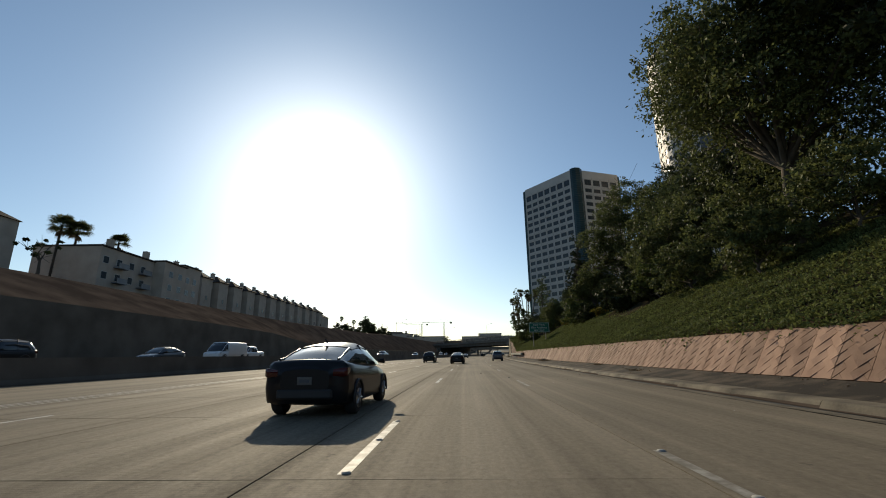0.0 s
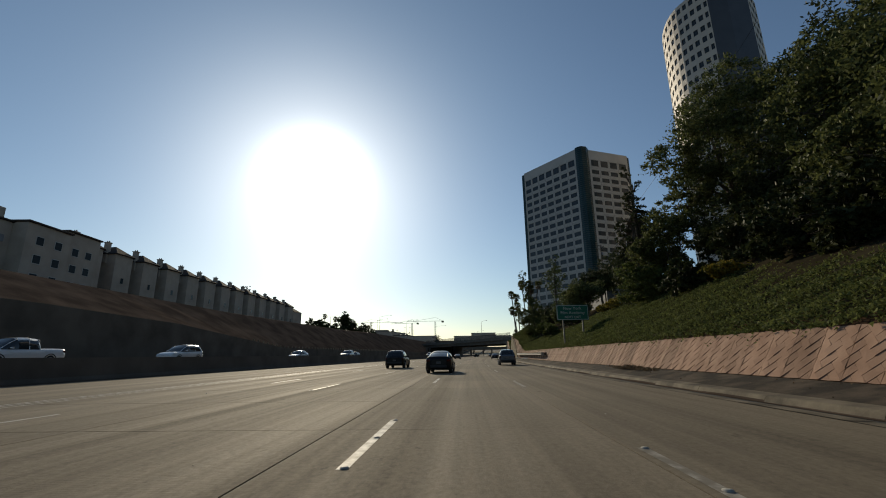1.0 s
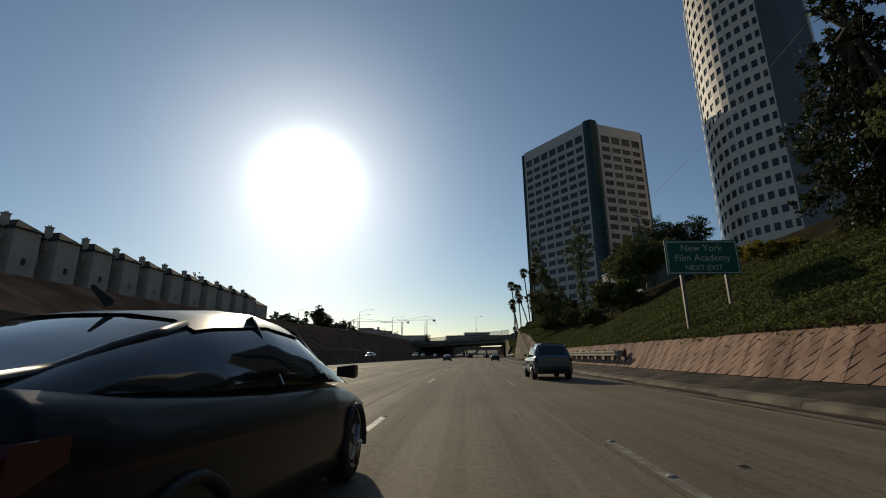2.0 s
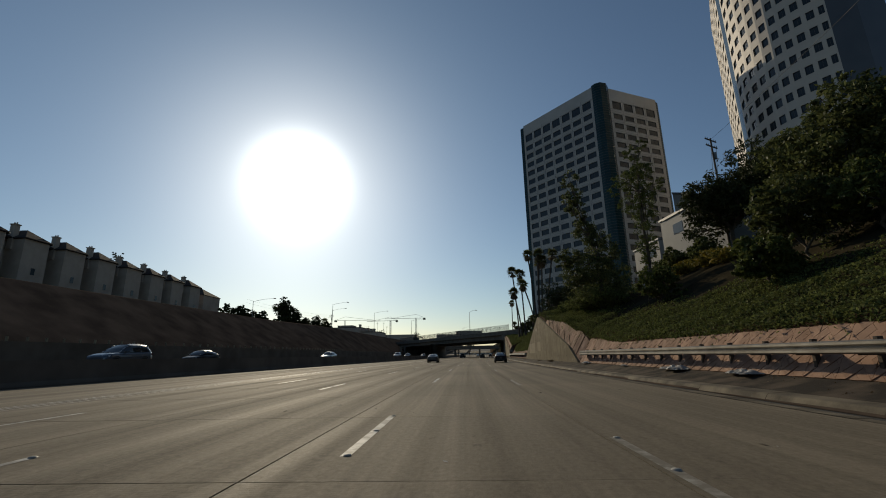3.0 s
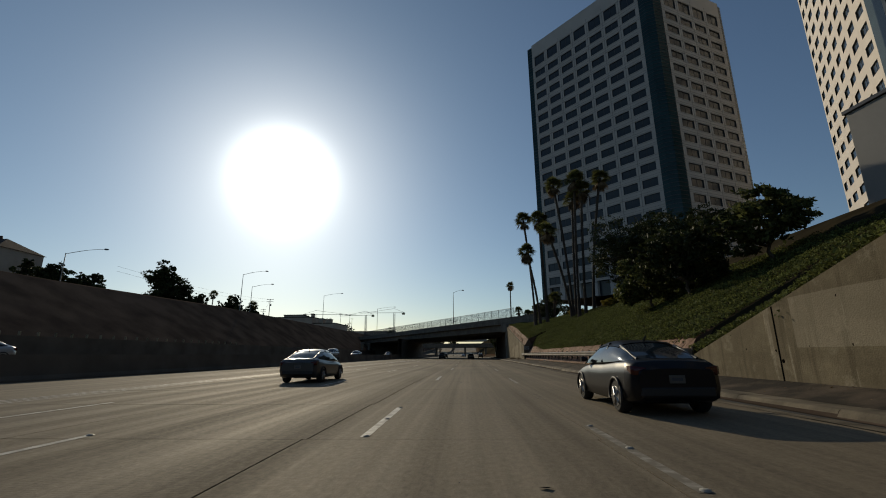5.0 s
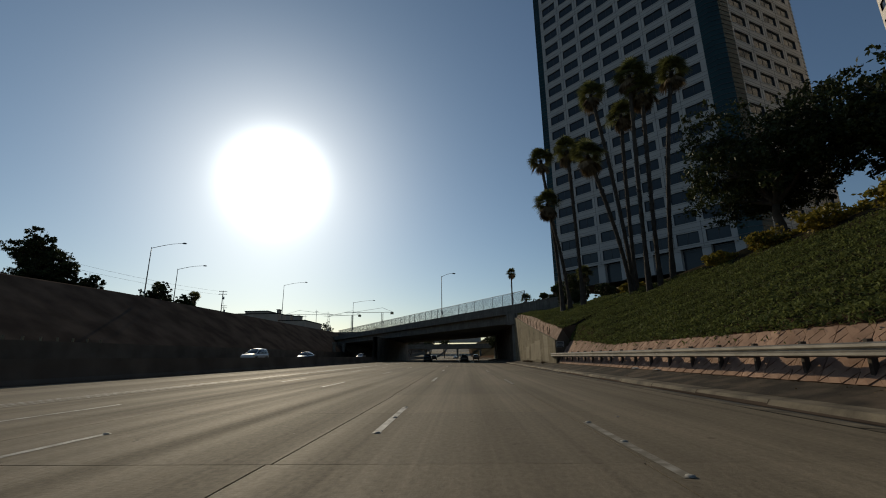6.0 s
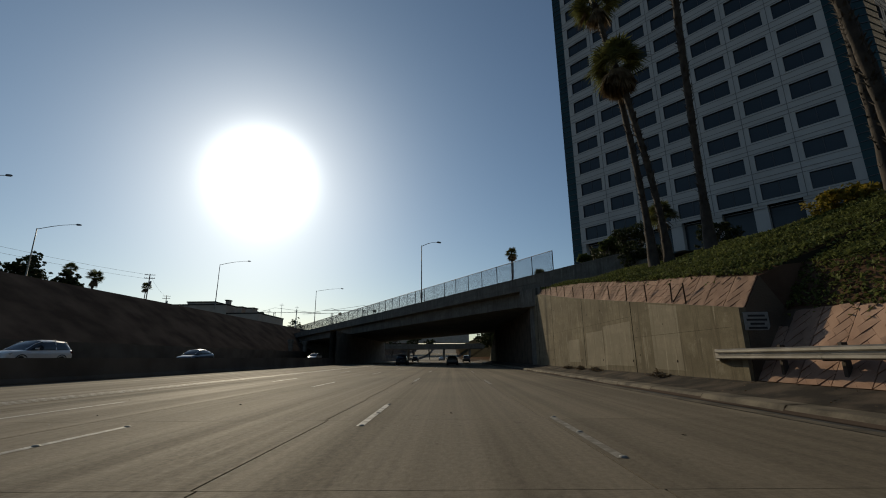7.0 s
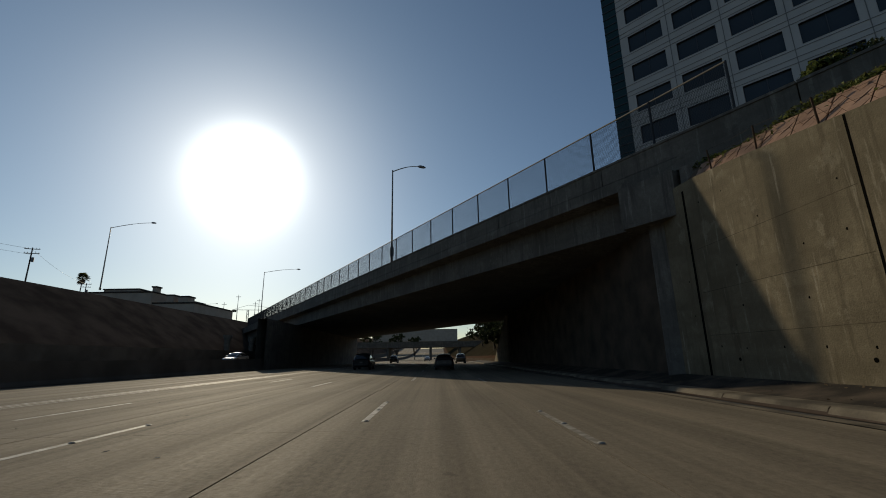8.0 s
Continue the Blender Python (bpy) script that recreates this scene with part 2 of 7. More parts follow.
ROOF = material("roof_shingle", (0.062, 0.050, 0.043), (0.036, 0.030, 0.027), spec=0.15, rough=0.9, scale=1.5, fine=14, bump=0.4)
WHITE_PANEL = material("white_panel", (0.46, 0.44, 0.42), (0.37, 0.352, 0.335), rough=0.6, scale=4, fine=6, mix=0.35, bump=0.05)
# Pale walls; the shade on the low buildings is put into this grey.
SHADED_GREY_PANEL = material("shaded_grey_panel", (0.19, 0.188, 0.182), (0.13, 0.13, 0.127), rough=0.7, scale=4, fine=6, mix=0.35, bump=0.05)
CREAM_PANEL = material("cream_panel", (0.54, 0.485, 0.425), (0.46, 0.41, 0.36), rough=0.6, scale=5, fine=6, mix=0.35, bump=0.05)
WINDOW = material("window_glass", (0.034, 0.044, 0.052), (0.022, 0.029, 0.036), rough=0.14, scale=6, fine=2, bump=0.0, spec=0.4)
TEAL = material("teal_glass", (0.018, 0.052, 0.058), (0.010, 0.030, 0.034), rough=0.2, scale=5, fine=2, bump=0.0, spec=0.25)
DARK_CLAD = material("dark_cladding", (0.05, 0.05, 0.055), (0.035, 0.035, 0.04), rough=0.35, scale=5, fine=4, bump=0.0)
BARK = material("bark", (0.11, 0.085, 0.06), (0.05, 0.04, 0.03), rough=0.95, scale=0.5, fine=14, bump=0.8)
PALM_BARK = material("palm_bark", (0.075, 0.058, 0.044), (0.03, 0.024, 0.019), rough=0.95, scale=0.4, fine=12, bump=0.8)
SIGN_GREEN = material("sign_green", (0.012, 0.13, 0.085), (0.010, 0.10, 0.065), rough=0.45, scale=1.5, fine=10, mix=0.3, bump=0.0)
SIGN_WHITE = material("sign_white", (0.62, 0.62, 0.58), (0.5, 0.5, 0.47), rough=0.4, scale=1, fine=10, mix=0.3, bump=0.0)
OAK_LEAF = leaf_material("oak_leaf", (0.150, 0.165, 0.058), (0.040, 0.052, 0.020), through_light=0.36)
DARK_LEAF = leaf_material("dark_leaf", (0.060, 0.070, 0.026), (0.024, 0.032, 0.012), through_light=0.2)
BRIGHT_LEAF = leaf_material("bright_leaf", (0.13, 0.15, 0.045), (0.05, 0.07, 0.02))
IVY_LEAF = leaf_material("ivy_leaf", (0.182, 0.206, 0.066), (0.042, 0.052, 0.016), rough=0.75, through_light=0.35)
YELLOW_LEAF = leaf_material("yellow_leaf", (0.30, 0.22, 0.035), (0.10, 0.10, 0.02))
PALM_LEAF = leaf_material("palm_leaf", (0.16, 0.165, 0.055), (0.05, 0.058, 0.022), rough=0.45, through_light=0.4)
DEAD_LEAF = leaf_material("dead_palm_leaf", (0.20, 0.145, 0.085), (0.09, 0.065, 0.04), rough=0.8, through_light=0.15)
PAINT_BLACK = material("black_car_paint", (0.012, 0.012, 0.014), (0.009, 0.009, 0.01), rough=0.35, coat=0.15, spec=0.2, scale=1, fine=8, bump=0.0)
PAINT_GREY = material("grey_car_paint", (0.045, 0.045, 0.046), (0.036, 0.036, 0.037), rough=0.35, coat=0.4, scale=1, fine=8, bump=0.0)
PAINT_WHITE = material("white_car_paint", (0.72, 0.72, 0.71), (0.64, 0.64, 0.62), rough=0.35, coat=0.7, scale=1, fine=8, bump=0.0)
PAINT_SILVER = material("silver_car_paint", (0.42, 0.43, 0.44), (0.36, 0.37, 0.38), rough=0.3, metal=0.5, coat=0.8, scale=1, fine=8, bump=0.0)
PAINT_BLUE = material("blue_grey_car_paint", (0.05, 0.065, 0.09), (0.04, 0.05, 0.07), rough=0.3, coat=0.9, scale=1, fine=8, bump=0.0)
CAR_GLASS = material("car_glass", (0.02, 0.023, 0.025), (0.014, 0.016, 0.018), rough=0.05, scale=1, fine=4, bump=0.0, spec=0.7)
RUBBER = material("rubber", (0.018, 0.018, 0.018), (0.012, 0.012, 0.012), rough=0.85, scale=0.3, fine=30, bump=0.1)
ALLOY = material("alloy", (0.45, 0.45, 0.46), (0.3, 0.3, 0.3), rough=0.35, metal=0.9, scale=0.3, fine=20, bump=0.0)
RED_LENS = material("red_lens", (0.075, 0.008, 0.007), (0.05, 0.005, 0.005), rough=0.12, scale=0.5, fine=20, bump=0.0)
CLEAR_LENS = material("clear_lens", (0.62, 0.63, 0.63), (0.45, 0.46, 0.46), rough=0.08, scale=0.4, fine=10, bump=0.0)
PLASTIC = material("black_plastic", (0.025, 0.025, 0.026), (0.018, 0.018, 0.018), rough=0.6, scale=0.5, fine=40, bump=0.1)
FENCE_MESH = material("fence_mesh", (0.07, 0.072, 0.075), (0.05, 0.05, 0.052), spec=0.1, rough=0.8, metal=0.0, scale=1, fine=30, bump=0.0)
LITTER = material("litter", (0.40, 0.385, 0.355), (0.22, 0.21, 0.19), rough=0.6, scale=0.3, fine=14, bump=0.4)
DARK_STEEL = material("dark_steel", (0.05, 0.05, 0.05), (0.035, 0.035, 0.035), rough=0.7, spec=0.2, metal=0.0, scale=0.7, fine=30, bump=0.05)
SPOIL = material("crane_paint", (0.20, 0.21, 0.22), (0.15, 0.15, 0.16), rough=0.6, scale=1, fine=6, bump=0.0)


# ---------------------------------------------------------------- building helpers
def mesh_of(bm, name, *mats):
    me = bpy.data.meshes.new(name)
    bm.to_mesh(me)
    bm.free()
    for m in mats:
        me.materials.append(m)
    return me


def part(name, bm, mat, parent=None, label="", smooth=False):
    """One bmesh as one mesh object, under a thing or a part."""
    mats = mat if isinstance(mat, (tuple, list)) else (mat,)
    me = mesh_of(bm, name, *mats)
    if smooth:
        for p in me.polygons:
            p.use_smooth = True
    ob = new(name, me)
    if parent:
        ob.parent = parent
    return tagged(ob, label)


def thing(name, label, category, m=None, group="", kind=""):
    ob = new(name)
    if m is not None:
        ob.matrix_world = m
    return tagged(ob, label, category, group, kind)


def box(bm, x0, x1, y0, y1, z0, z1, bevel=0.0, mat=0):
    vs = [bm.verts.new((x, y, z)) for z in (z0, z1) for x, y in ((x0, y0), (x1, y0), (x1, y1), (x0, y1))]
    fs = [bm.faces.new([vs[i] for i in f]) for f in ((3, 2, 1, 0), (4, 5, 6, 7), (0, 1, 5, 4), (1, 2, 6, 5), (2, 3, 7, 6), (3, 0, 4, 7))]
    for f in fs:
        f.material_index = mat
    if bevel:
        bmesh.ops.bevel(bm, geom=list({e for f in fs for e in f.edges}), offset=bevel, segments=1, affect="EDGES")
    return vs


def tube(bm, pts, radii, sides=8, cap=True, mat=0):
    """A round bar along points."""
    rings = []
    for i, p in enumerate(pts):
        a, b = Vector(pts[max(i - 1, 0)]), Vector(pts[min(i + 1, len(pts) - 1)])
        d = (b - a).normalized()
        u = d.cross(Vector((0, 0, 1)) if abs(d.z) < 0.9 else Vector((1, 0, 0))).normalized()
        v = d.cross(u)
        r = radii[i] if isinstance(radii, (list, tuple)) else radii
        rings.append([bm.verts.new(Vector(p) + r * (math.cos(k * math.tau / sides) * u + math.sin(k * math.tau / sides) * v)) for k in range(sides)])
    for a, b in zip(rings, rings[1:]):
        for k in range(sides):
            f = bm.faces.new((a[k], a[(k + 1) % sides], b[(k + 1) % sides], b[k]))
            f.smooth = True
            f.material_index = mat
    if cap:
        for r in (rings[0], rings[-1]):
            f = bm.faces.new(r)
            f.material_index = mat
    return rings


def strip(bm, rows, mat=0):
    """A sheet through rows of points."""
    vr = [[bm.verts.new(p) for p in r] for r in rows]
    for a, b in zip(vr, vr[1:]):
        for k in range(len(a) - 1):
            f = bm.faces.new((a[k], a[k + 1], b[k + 1], b[k]))
            f.material_index = mat if isinstance(mat, int) else mat[k]
    return vr


# ---------------------------------------------------------------- the road's line
_S = np.arange(-420.0, 1600.0, 1.0)
_A = np.where(_S < 178, 0.045 + 0.110 * np.maximum(_S, -150) / 178, 0.155)
_X = np.concatenate([[0], np.cumsum(np.sin(_A))[:-1]])
_Y = np.concatenate([[0], np.cumsum(np.cos(_A))[:-1]])
_X -= _X[420]
_Y -= _Y[420]
_RISE = np.clip(0.00013 * np.maximum(0, _S - 470) ** 2, 0, 12)


def at(s, lat, z=0.0):
    """The place s metres along the road, lat metres to the right of the walk, at height z."""
    a = float(np.interp(s, _S, _A))
    return Vector((float(np.interp(s, _S, _X)) + lat * math.cos(a), float(np.interp(s, _S, _Y)) - lat * math.sin(a), z + float(np.interp(s, _S, _RISE))))


def facing(s, lat, z=0.0, turn=0.0):
    """A pose on the road, its y along the road."""
    p = at(s, lat, z)
    return pose(p.x, p.y, p.z, 0, 0, -math.degrees(float(np.interp(s, _S, _A))) + turn)


def wall_top(s):
    """The height of the right-hand retaining walls; 0 where there is none."""
    return float(np.interp(s, (124.0, 124.1, 126.0, 144.7, 163.0, 163.1, 214.5, 214.55, 221.5, 230.0, 237.0, 241.6, 245.0, 262.0, 287.0, 300.0, 300.1),
                           (0.0, 0.55, 1.57, 6.0, 0.7, 0.0, 0.0, 2.55, 3.58, 4.87, 6.0, 6.8, 7.3, 7.6, 6.4, 0.6, 0.0)))

# ---------------------------------------------------------------- ground, road
EDGE_L, EDGE_R = -22.0, 7.2
WALL_LAT = 9.1


def paving_width(s):
    return float(np.interp(s, (112, 117, 124.0, 124.1, 128, 132, 134, 137.5, 140, 163.0, 163.1, 202, 210, 214.5, 214.55, 218, 223.7, 230.7, 238, 246, 262, 263),
                           (0.8, 0.85, 1.15, 1.0, 0.76, 0.74, 0.6, 0.38, 0.15, 0.15, 0.8, 0.8, 1.1, 1.2, 0.6, 0.65, 0.62, 0.68, 0.52, 0.25, 0.25, 0.25)))


STEEP = 1.7


def swell(s):
    """How far the bank bulges where it meets the end of a wall."""
    return float(np.interp(s, (108, 124.0, 124.05, 202, 214.5, 214.55), (0, 0.35, 0, 0, 1.1, 0)))


def left_top(s):
    """The height of the retaining wall beside the oncoming lanes."""
    return float(np.interp(s, (36, 70, 90, 125), (7.2, 6.9, 6.3, 3.3)))


def crest(s):
    """How far the far bank's crest dips in front of the row houses."""
    return float(np.interp(s, (60, 130, 205, 245), (0, -0.9, -0.8, 0)))


def ground_profile(s):
    h = wall_top(s)
    foot = max(0.42, h - 0.05)
    wide = paving_width(s)
    top = foot + STEEP * wide
    c = 24 + max(0, (h - 4)) * 0.2
    return [(-2600, 16), (-150, 14.5), (-60, 13.0 + crest(s)), (-56, 12.2 + crest(s)), (-43.4, left_top(s) - 0.1), (-43.1, 0.6), (-22.5, 0.6), (-22, -0.06), (EDGE_R + 0.1, -0.06), (EDGE_R + 0.5, 0.12),
            (WALL_LAT + 0.1, 0.42), (WALL_LAT + 0.2, foot), (WALL_LAT + 0.2 + wide, top), (WALL_LAT + 1.0 + wide, top + (max(9.5, top + 1) - top) * 0.8 / (c - WALL_LAT - 0.2 - wide) + swell(s) * (1 - 0.8 / (c - WALL_LAT - 0.2 - wide))), (c, max(9.5, top + 1)), (46, 17), (120, 18.0), (2600, 18.0)]


ss = [-400, -250] + list(range(-120, 105, 10)) + [108, 112, 114.5, 117, 120, 124.0, 124.15] + list(np.arange(126, 163, 3.0)) + [163.0, 163.15] + list(range(170, 200, 5)) + [202, 206, 210, 212, 214.5, 214.56] + list(range(218, 262, 4)) + [262, 275, 287, 293, 300, 300.2, 310, 330, 350, 420, 470, 500, 530, 560, 590, 620, 650, 680, 710, 740, 774, 800, 1000, 1550]
bm = bmesh.new()
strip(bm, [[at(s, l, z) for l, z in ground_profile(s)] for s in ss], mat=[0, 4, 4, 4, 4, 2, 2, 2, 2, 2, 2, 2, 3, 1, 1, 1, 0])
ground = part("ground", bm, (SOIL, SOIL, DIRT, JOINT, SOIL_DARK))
tagged(ground, "dry soil ground with sloping banks beside the freeway", "ground", kind="structure")


def road_sheet(name, l0, l1, s0, s1, mat, z=0.0, step=4.57):
    bm = bmesh.new()
    lats = np.linspace(l0, l1, max(2, int(round((l1 - l0) / 3.66)) + 1))
    strip(bm, [[at(s, l, z) for l in lats] for s in np.arange(s0, s1, step).tolist()])
    return part(name, bm, mat)


road = road_sheet("road", EDGE_L, EDGE_R, -120, 1200, JOINT_GREY, z=-0.012)
tagged(road, "worn pale concrete freeway carriageway with tyre-darkened lanes", "road", kind="structure")
road2 = road_sheet("road", -43.0, EDGE_L - 0.6, -120, 1200, CONCRETE_ROAD, z=0.8)
tagged(road2, "concrete carriageway for the oncoming traffic", "road", kind="structure")

# median barrier
bm = bmesh.new()
prof = [(-0.30, -0.02), (-0.30, 0.08), (-0.20, 0.30), (-0.11, 1.35), (0.11, 1.35), (0.20, 0.30), (0.30, 0.08), (0.30, -0.02)]
strip(bm, [[at(s, EDGE_L - 0.3 + a, b) for a, b in prof] for s in np.arange(-120, 900, 6).tolist()])
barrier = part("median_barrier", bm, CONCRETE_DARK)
tagged(barrier, "dark weathered concrete median barrier", "barrier", kind="structure")

# left retaining wall
bm = bmesh.new()
strip(bm, [[at(s, a, b) for a, b in ((-43.0, -0.05), (-43.0, left_top(s)), (-43.4, left_top(s)), (-43.4, left_top(s) - 0.5))] for s in np.arange(-150, 900, 5).tolist()])
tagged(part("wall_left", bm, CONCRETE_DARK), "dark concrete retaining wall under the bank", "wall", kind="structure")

# right retaining walls
def right_wall(s0, s1):
    bm = bmesh.new()
    rows = []
    for s in np.linspace(s0, s1, 14).tolist():
        h = wall_top(s)
        rows.append([at(s, WALL_LAT, 0.2), at(s, WALL_LAT, h), at(s, WALL_LAT + 0.35, h), at(s, WALL_LAT + 0.35, 0.2)])
    v = strip(bm, rows)
    bm.faces.new(v[0])
    bm.faces.new(v[-1])
    ob = part("retaining_wall", bm, WALL_CONCRETE)
    return tagged(ob, "tall tan concrete retaining wall with stains", "wall", kind="structure")


WALL_A = right_wall(124.1, 163.0)
WALL_B = right_wall(214.56, 246.2)
right_wall(286.0, 300.0)
bm = bmesh.new()
box(bm, 0.36, 3.4, 0.0, 0.3, 0.2, 2.56, 0.01)
ret = part("return_wall", bm, WALL_CONCRETE)
ret.matrix_world = facing(214.57, WALL_LAT)
tagged(ret, "short concrete return wall at the retaining wall's end", "wall", kind="structure")


# kerb and gutter, in cast lengths
kerb = thing("kerb", "worn stained concrete kerb and gutter along the shoulder", "kerb", kind="structure")
kb = bmesh.new()
strip(kb, [[(x, y, z) for x, z in ((-0.55, 0.006), (-0.30, -0.004), (0.02, -0.02), (0.10, 0.11), (0.14, 0.15), (0.40, 0.165), (0.62, 0.17), (0.66, 0.02))] for y in (0.02, 1.5, 3.03)])
kb_me = mesh_of(kb, "kerb_length", KERB_CONCRETE)
for k in range(119):
    o = new("kerb_length", kb_me)
    o.matrix_world = facing(-30 + 3.05 * k, EDGE_R, 0.002 * ((k * 7) % 5 - 2))
    o.parent = kerb
bm = bmesh.new()
strip(bm, [[at(s, EDGE_R - 0.03 + a, z) for a, z in ((0, 0.0), (0.06, 0.004), (0.13, 0.10))] for s in np.arange(-30, 330, 3.0).tolist()])
part("dirt_line", bm, SOIL_DARK, kerb, "dark dirt in the gutter")
for s0, l0 in ((1, "asphalt"),):
    bm = bmesh.new()
    strip(bm, [[at(s, EDGE_R + 0.64, 0.168), at(s, EDGE_R + 1.2, 0.27), at(s, WALL_LAT + 0.03, 0.43)] for s in np.arange(-30, 330, 3.0).tolist()])
    tagged(part("shoulder", bm, ASPHALT), "dark dirty asphalt strip behind the kerb", "pavement", kind="structure")

# short posts beside the oncoming lanes
stub = bmesh.new()
box(stub, -0.09, 0.09, -0.09, 0.09, 0, 0.45, 0.012)
stub_me = mesh_of(stub, "post", CONCRETE)
posts = thing("post_row", "row of short pale posts on top of the retaining wall", "fence")
for k in range(60):
    o = new("post", stub_me)
    o.matrix_world = facing(112 + k * 1.9, -43.2, left_top(112 + k * 1.9) - 0.03)
    o.parent = posts

# ---------------------------------------------------------------- bridge
BR0, BRD = Vector((36.9, 243.4, 0)), Vector((-0.378, 0.926, 0)).normalized()
BRN = Vector((BRD.y, -BRD.x, 0))
BR_LEN = 122.0


def br(a, b, z):
    return BR0 + a * BRD + b * BRN + Vector((0, 0, z))


def br_box(bm, a0, a1, b0, b1, z0, z1):
    vs = [bm.verts.new(br(a, b, z)) for z in (z0, z1) for a, b in ((a0, b0), (a1, b0), (a1, b1), (a0, b1))]
    for f in ((3, 2, 1, 0), (4, 5, 6, 7), (0, 1, 5, 4), (1, 2, 6, 5), (2, 3, 7, 6), (3, 0, 4, 7)):
        bm.faces.new([vs[i] for i in f])


bridge = thing("bridge", "dark weathered concrete road bridge over the freeway", "bridge", kind="structure")
bm = bmesh.new()
deck = [(0.0, 8.05), (0.0, 8.55), (0.05, 8.6), (27.95, 8.6), (28, 8.55), (28, 8.05), (27.2, 7.95), (27.2, 6.5), (24.0, 6.3), (4.0, 6.3), (0.9, 6.5), (0.9, 7.95), (0.0, 8.05)]
strip(bm, [[br(a, b, z) for b, z in deck] for a in np.linspace(-2, BR_LEN, 24).tolist()])
part("deck", bm, BRIDGE_CONCRETE, bridge)
for b0 in (0.02, 27.7):
    for a in np.arange(-13, BR_LEN, 7.5).tolist():
        bm = bmesh.new()
        br_box(bm, a + 0.01, a + 7.47, b0, b0 + 0.28, 8.6, 9.4)
        br_box(bm, a + 0.01, a + 7.47, b0 - 0.04, b0 + 0.32, 9.4, 9.5)
        part("parapet", bm, BRIDGE_CONCRETE, bridge)
# abutment and wing wall on the near bank
for nm, a0, a1, b0, b1, z0, z1 in (("abutment", -1.6, 0.2, 0.2, 28, 0.1, 6.4), ("abutment_back", -3.0, -1.62, -0.25, 28, 0.1, 8.0), ("wing_wall", -14, -1.5, 0.0, 0.5, 5.0, 8.6), ("bearing_block", -1.4, 1.0, -0.35, 1.1, 6.2, 8.0)):
    bm = bmesh.new()
    br_box(bm, a0, a1, b0, b1, z0, z1)
    part(nm, bm, BRIDGE_CONCRETE, bridge)
bm = bmesh.new()
br_box(bm, BR_LEN - 12, BR_LEN, 0.4, 27.6, 0.1, 6.4)
part("abutment", bm, BRIDGE_CONCRETE, bridge)
# solid pier wall in the median, columns beside the far carriageway
bm = bmesh.new()
strip(bm, [[at(q, EDGE_L - 0.9, -0.1), at(q, EDGE_L - 0.9, 6.4), at(q, EDGE_L + 0.3, 6.4), at(q, EDGE_L + 0.3, -0.1)] for q in np.linspace(286, 350, 9).tolist()])
part("pier_wall", bm, BRIDGE_CONCRETE, bridge)
for q in (322, 334, 346, 358, 370):
    bm = bmesh.new()
    p = at(q, -43.6)
    tube(bm, [(p.x, p.y, -0.1), (p.x, p.y, 5.2), (p.x, p.y, 6.4)], [0.6, 0.6, 0.95], 14)
    part("pier", bm, BRIDGE_CONCRETE, bridge)

# chain-link fence on the near parapet
fence = thing("bridge_fence", "grey chain-link fence on the bridge parapet", "fence")
post = bmesh.new()
tube(post, [(0, 0, 0), (0, 0, 2.05)], 0.045, 8)
post_me = mesh_of(post, "post", DARK_STEEL)
wires = bmesh.new()
PW = 3.06
for k in range(1, 53):
    x = k * PW / 53
    box(wires, x - 0.004, x + 0.004, -0.004, 0.004, 0.05, 2.0)
for k in range(1, 34):
    z = 0.05 + k * 0.0575
    box(wires, 0.03, PW - 0.03, -0.004, 0.004, z - 0.004, z + 0.004)
wire_me = mesh_of(wires, "mesh_panel", FENCE_MESH)
top = bmesh.new()
tube(top, [(0, 0, 2.03), (PW, 0, 2.03)], 0.035, 6)
rail_me = mesh_of(top, "top_rail", DARK_STEEL)
turn = math.degrees(math.atan2(BRD.y, BRD.x))
for k in range(-2, int(110 / PW)):
    p = br(2.45 + k * PW, 0.16, 9.48)
    for nm, me in (("post", post_me), ("mesh_panel", wire_me), ("top_rail", rail_me)):
        o = new(nm, me)
        o.matrix_world = pose(p.x, p.y, p.z, 0, 0, turn)
        o.parent = fence


def street_lamp(m, height, reach, group="", label="tall grey steel street lamp with a curved arm"):
    lamp = thing("street_lamp", label, "street lamp", m, group)
    bm = bmesh.new()
    tube(bm, [(0, 0, 0), (0, 0, 0.35)], 0.16, 10)
    part("base", bm, CONCRETE, lamp)
    bm = bmesh.new()
    tube(bm, [(0, 0, 0.3), (0, 0, height * 0.5), (0, 0, height)], [0.11, 0.085, 0.06], 8)
    part("pole", bm, STEEL, lamp)
    bm = bmesh.new()
    pts = [(reach * t, 0, height - 0.15 + 0.85 * math.sin(t * math.pi / 2)) for t in np.linspace(0, 1, 8).tolist()]
    tube(bm, pts, [0.05] * 4 + [0.035] * 4, 6)
    part("arm", bm, STEEL, lamp)
    bm = bmesh.new()
    x, z = reach, height + 0.70
    tube(bm, [(x - 0.1, 0, z), (x + 0.12, 0, z + 0.02), (x + 0.5, 0, z - 0.02), (x + 0.72, 0, z - 0.05)], [0.05, 0.15, 0.14, 0.04], 8)
    part("lamp_head", bm, SPOIL, lamp)
    return lamp


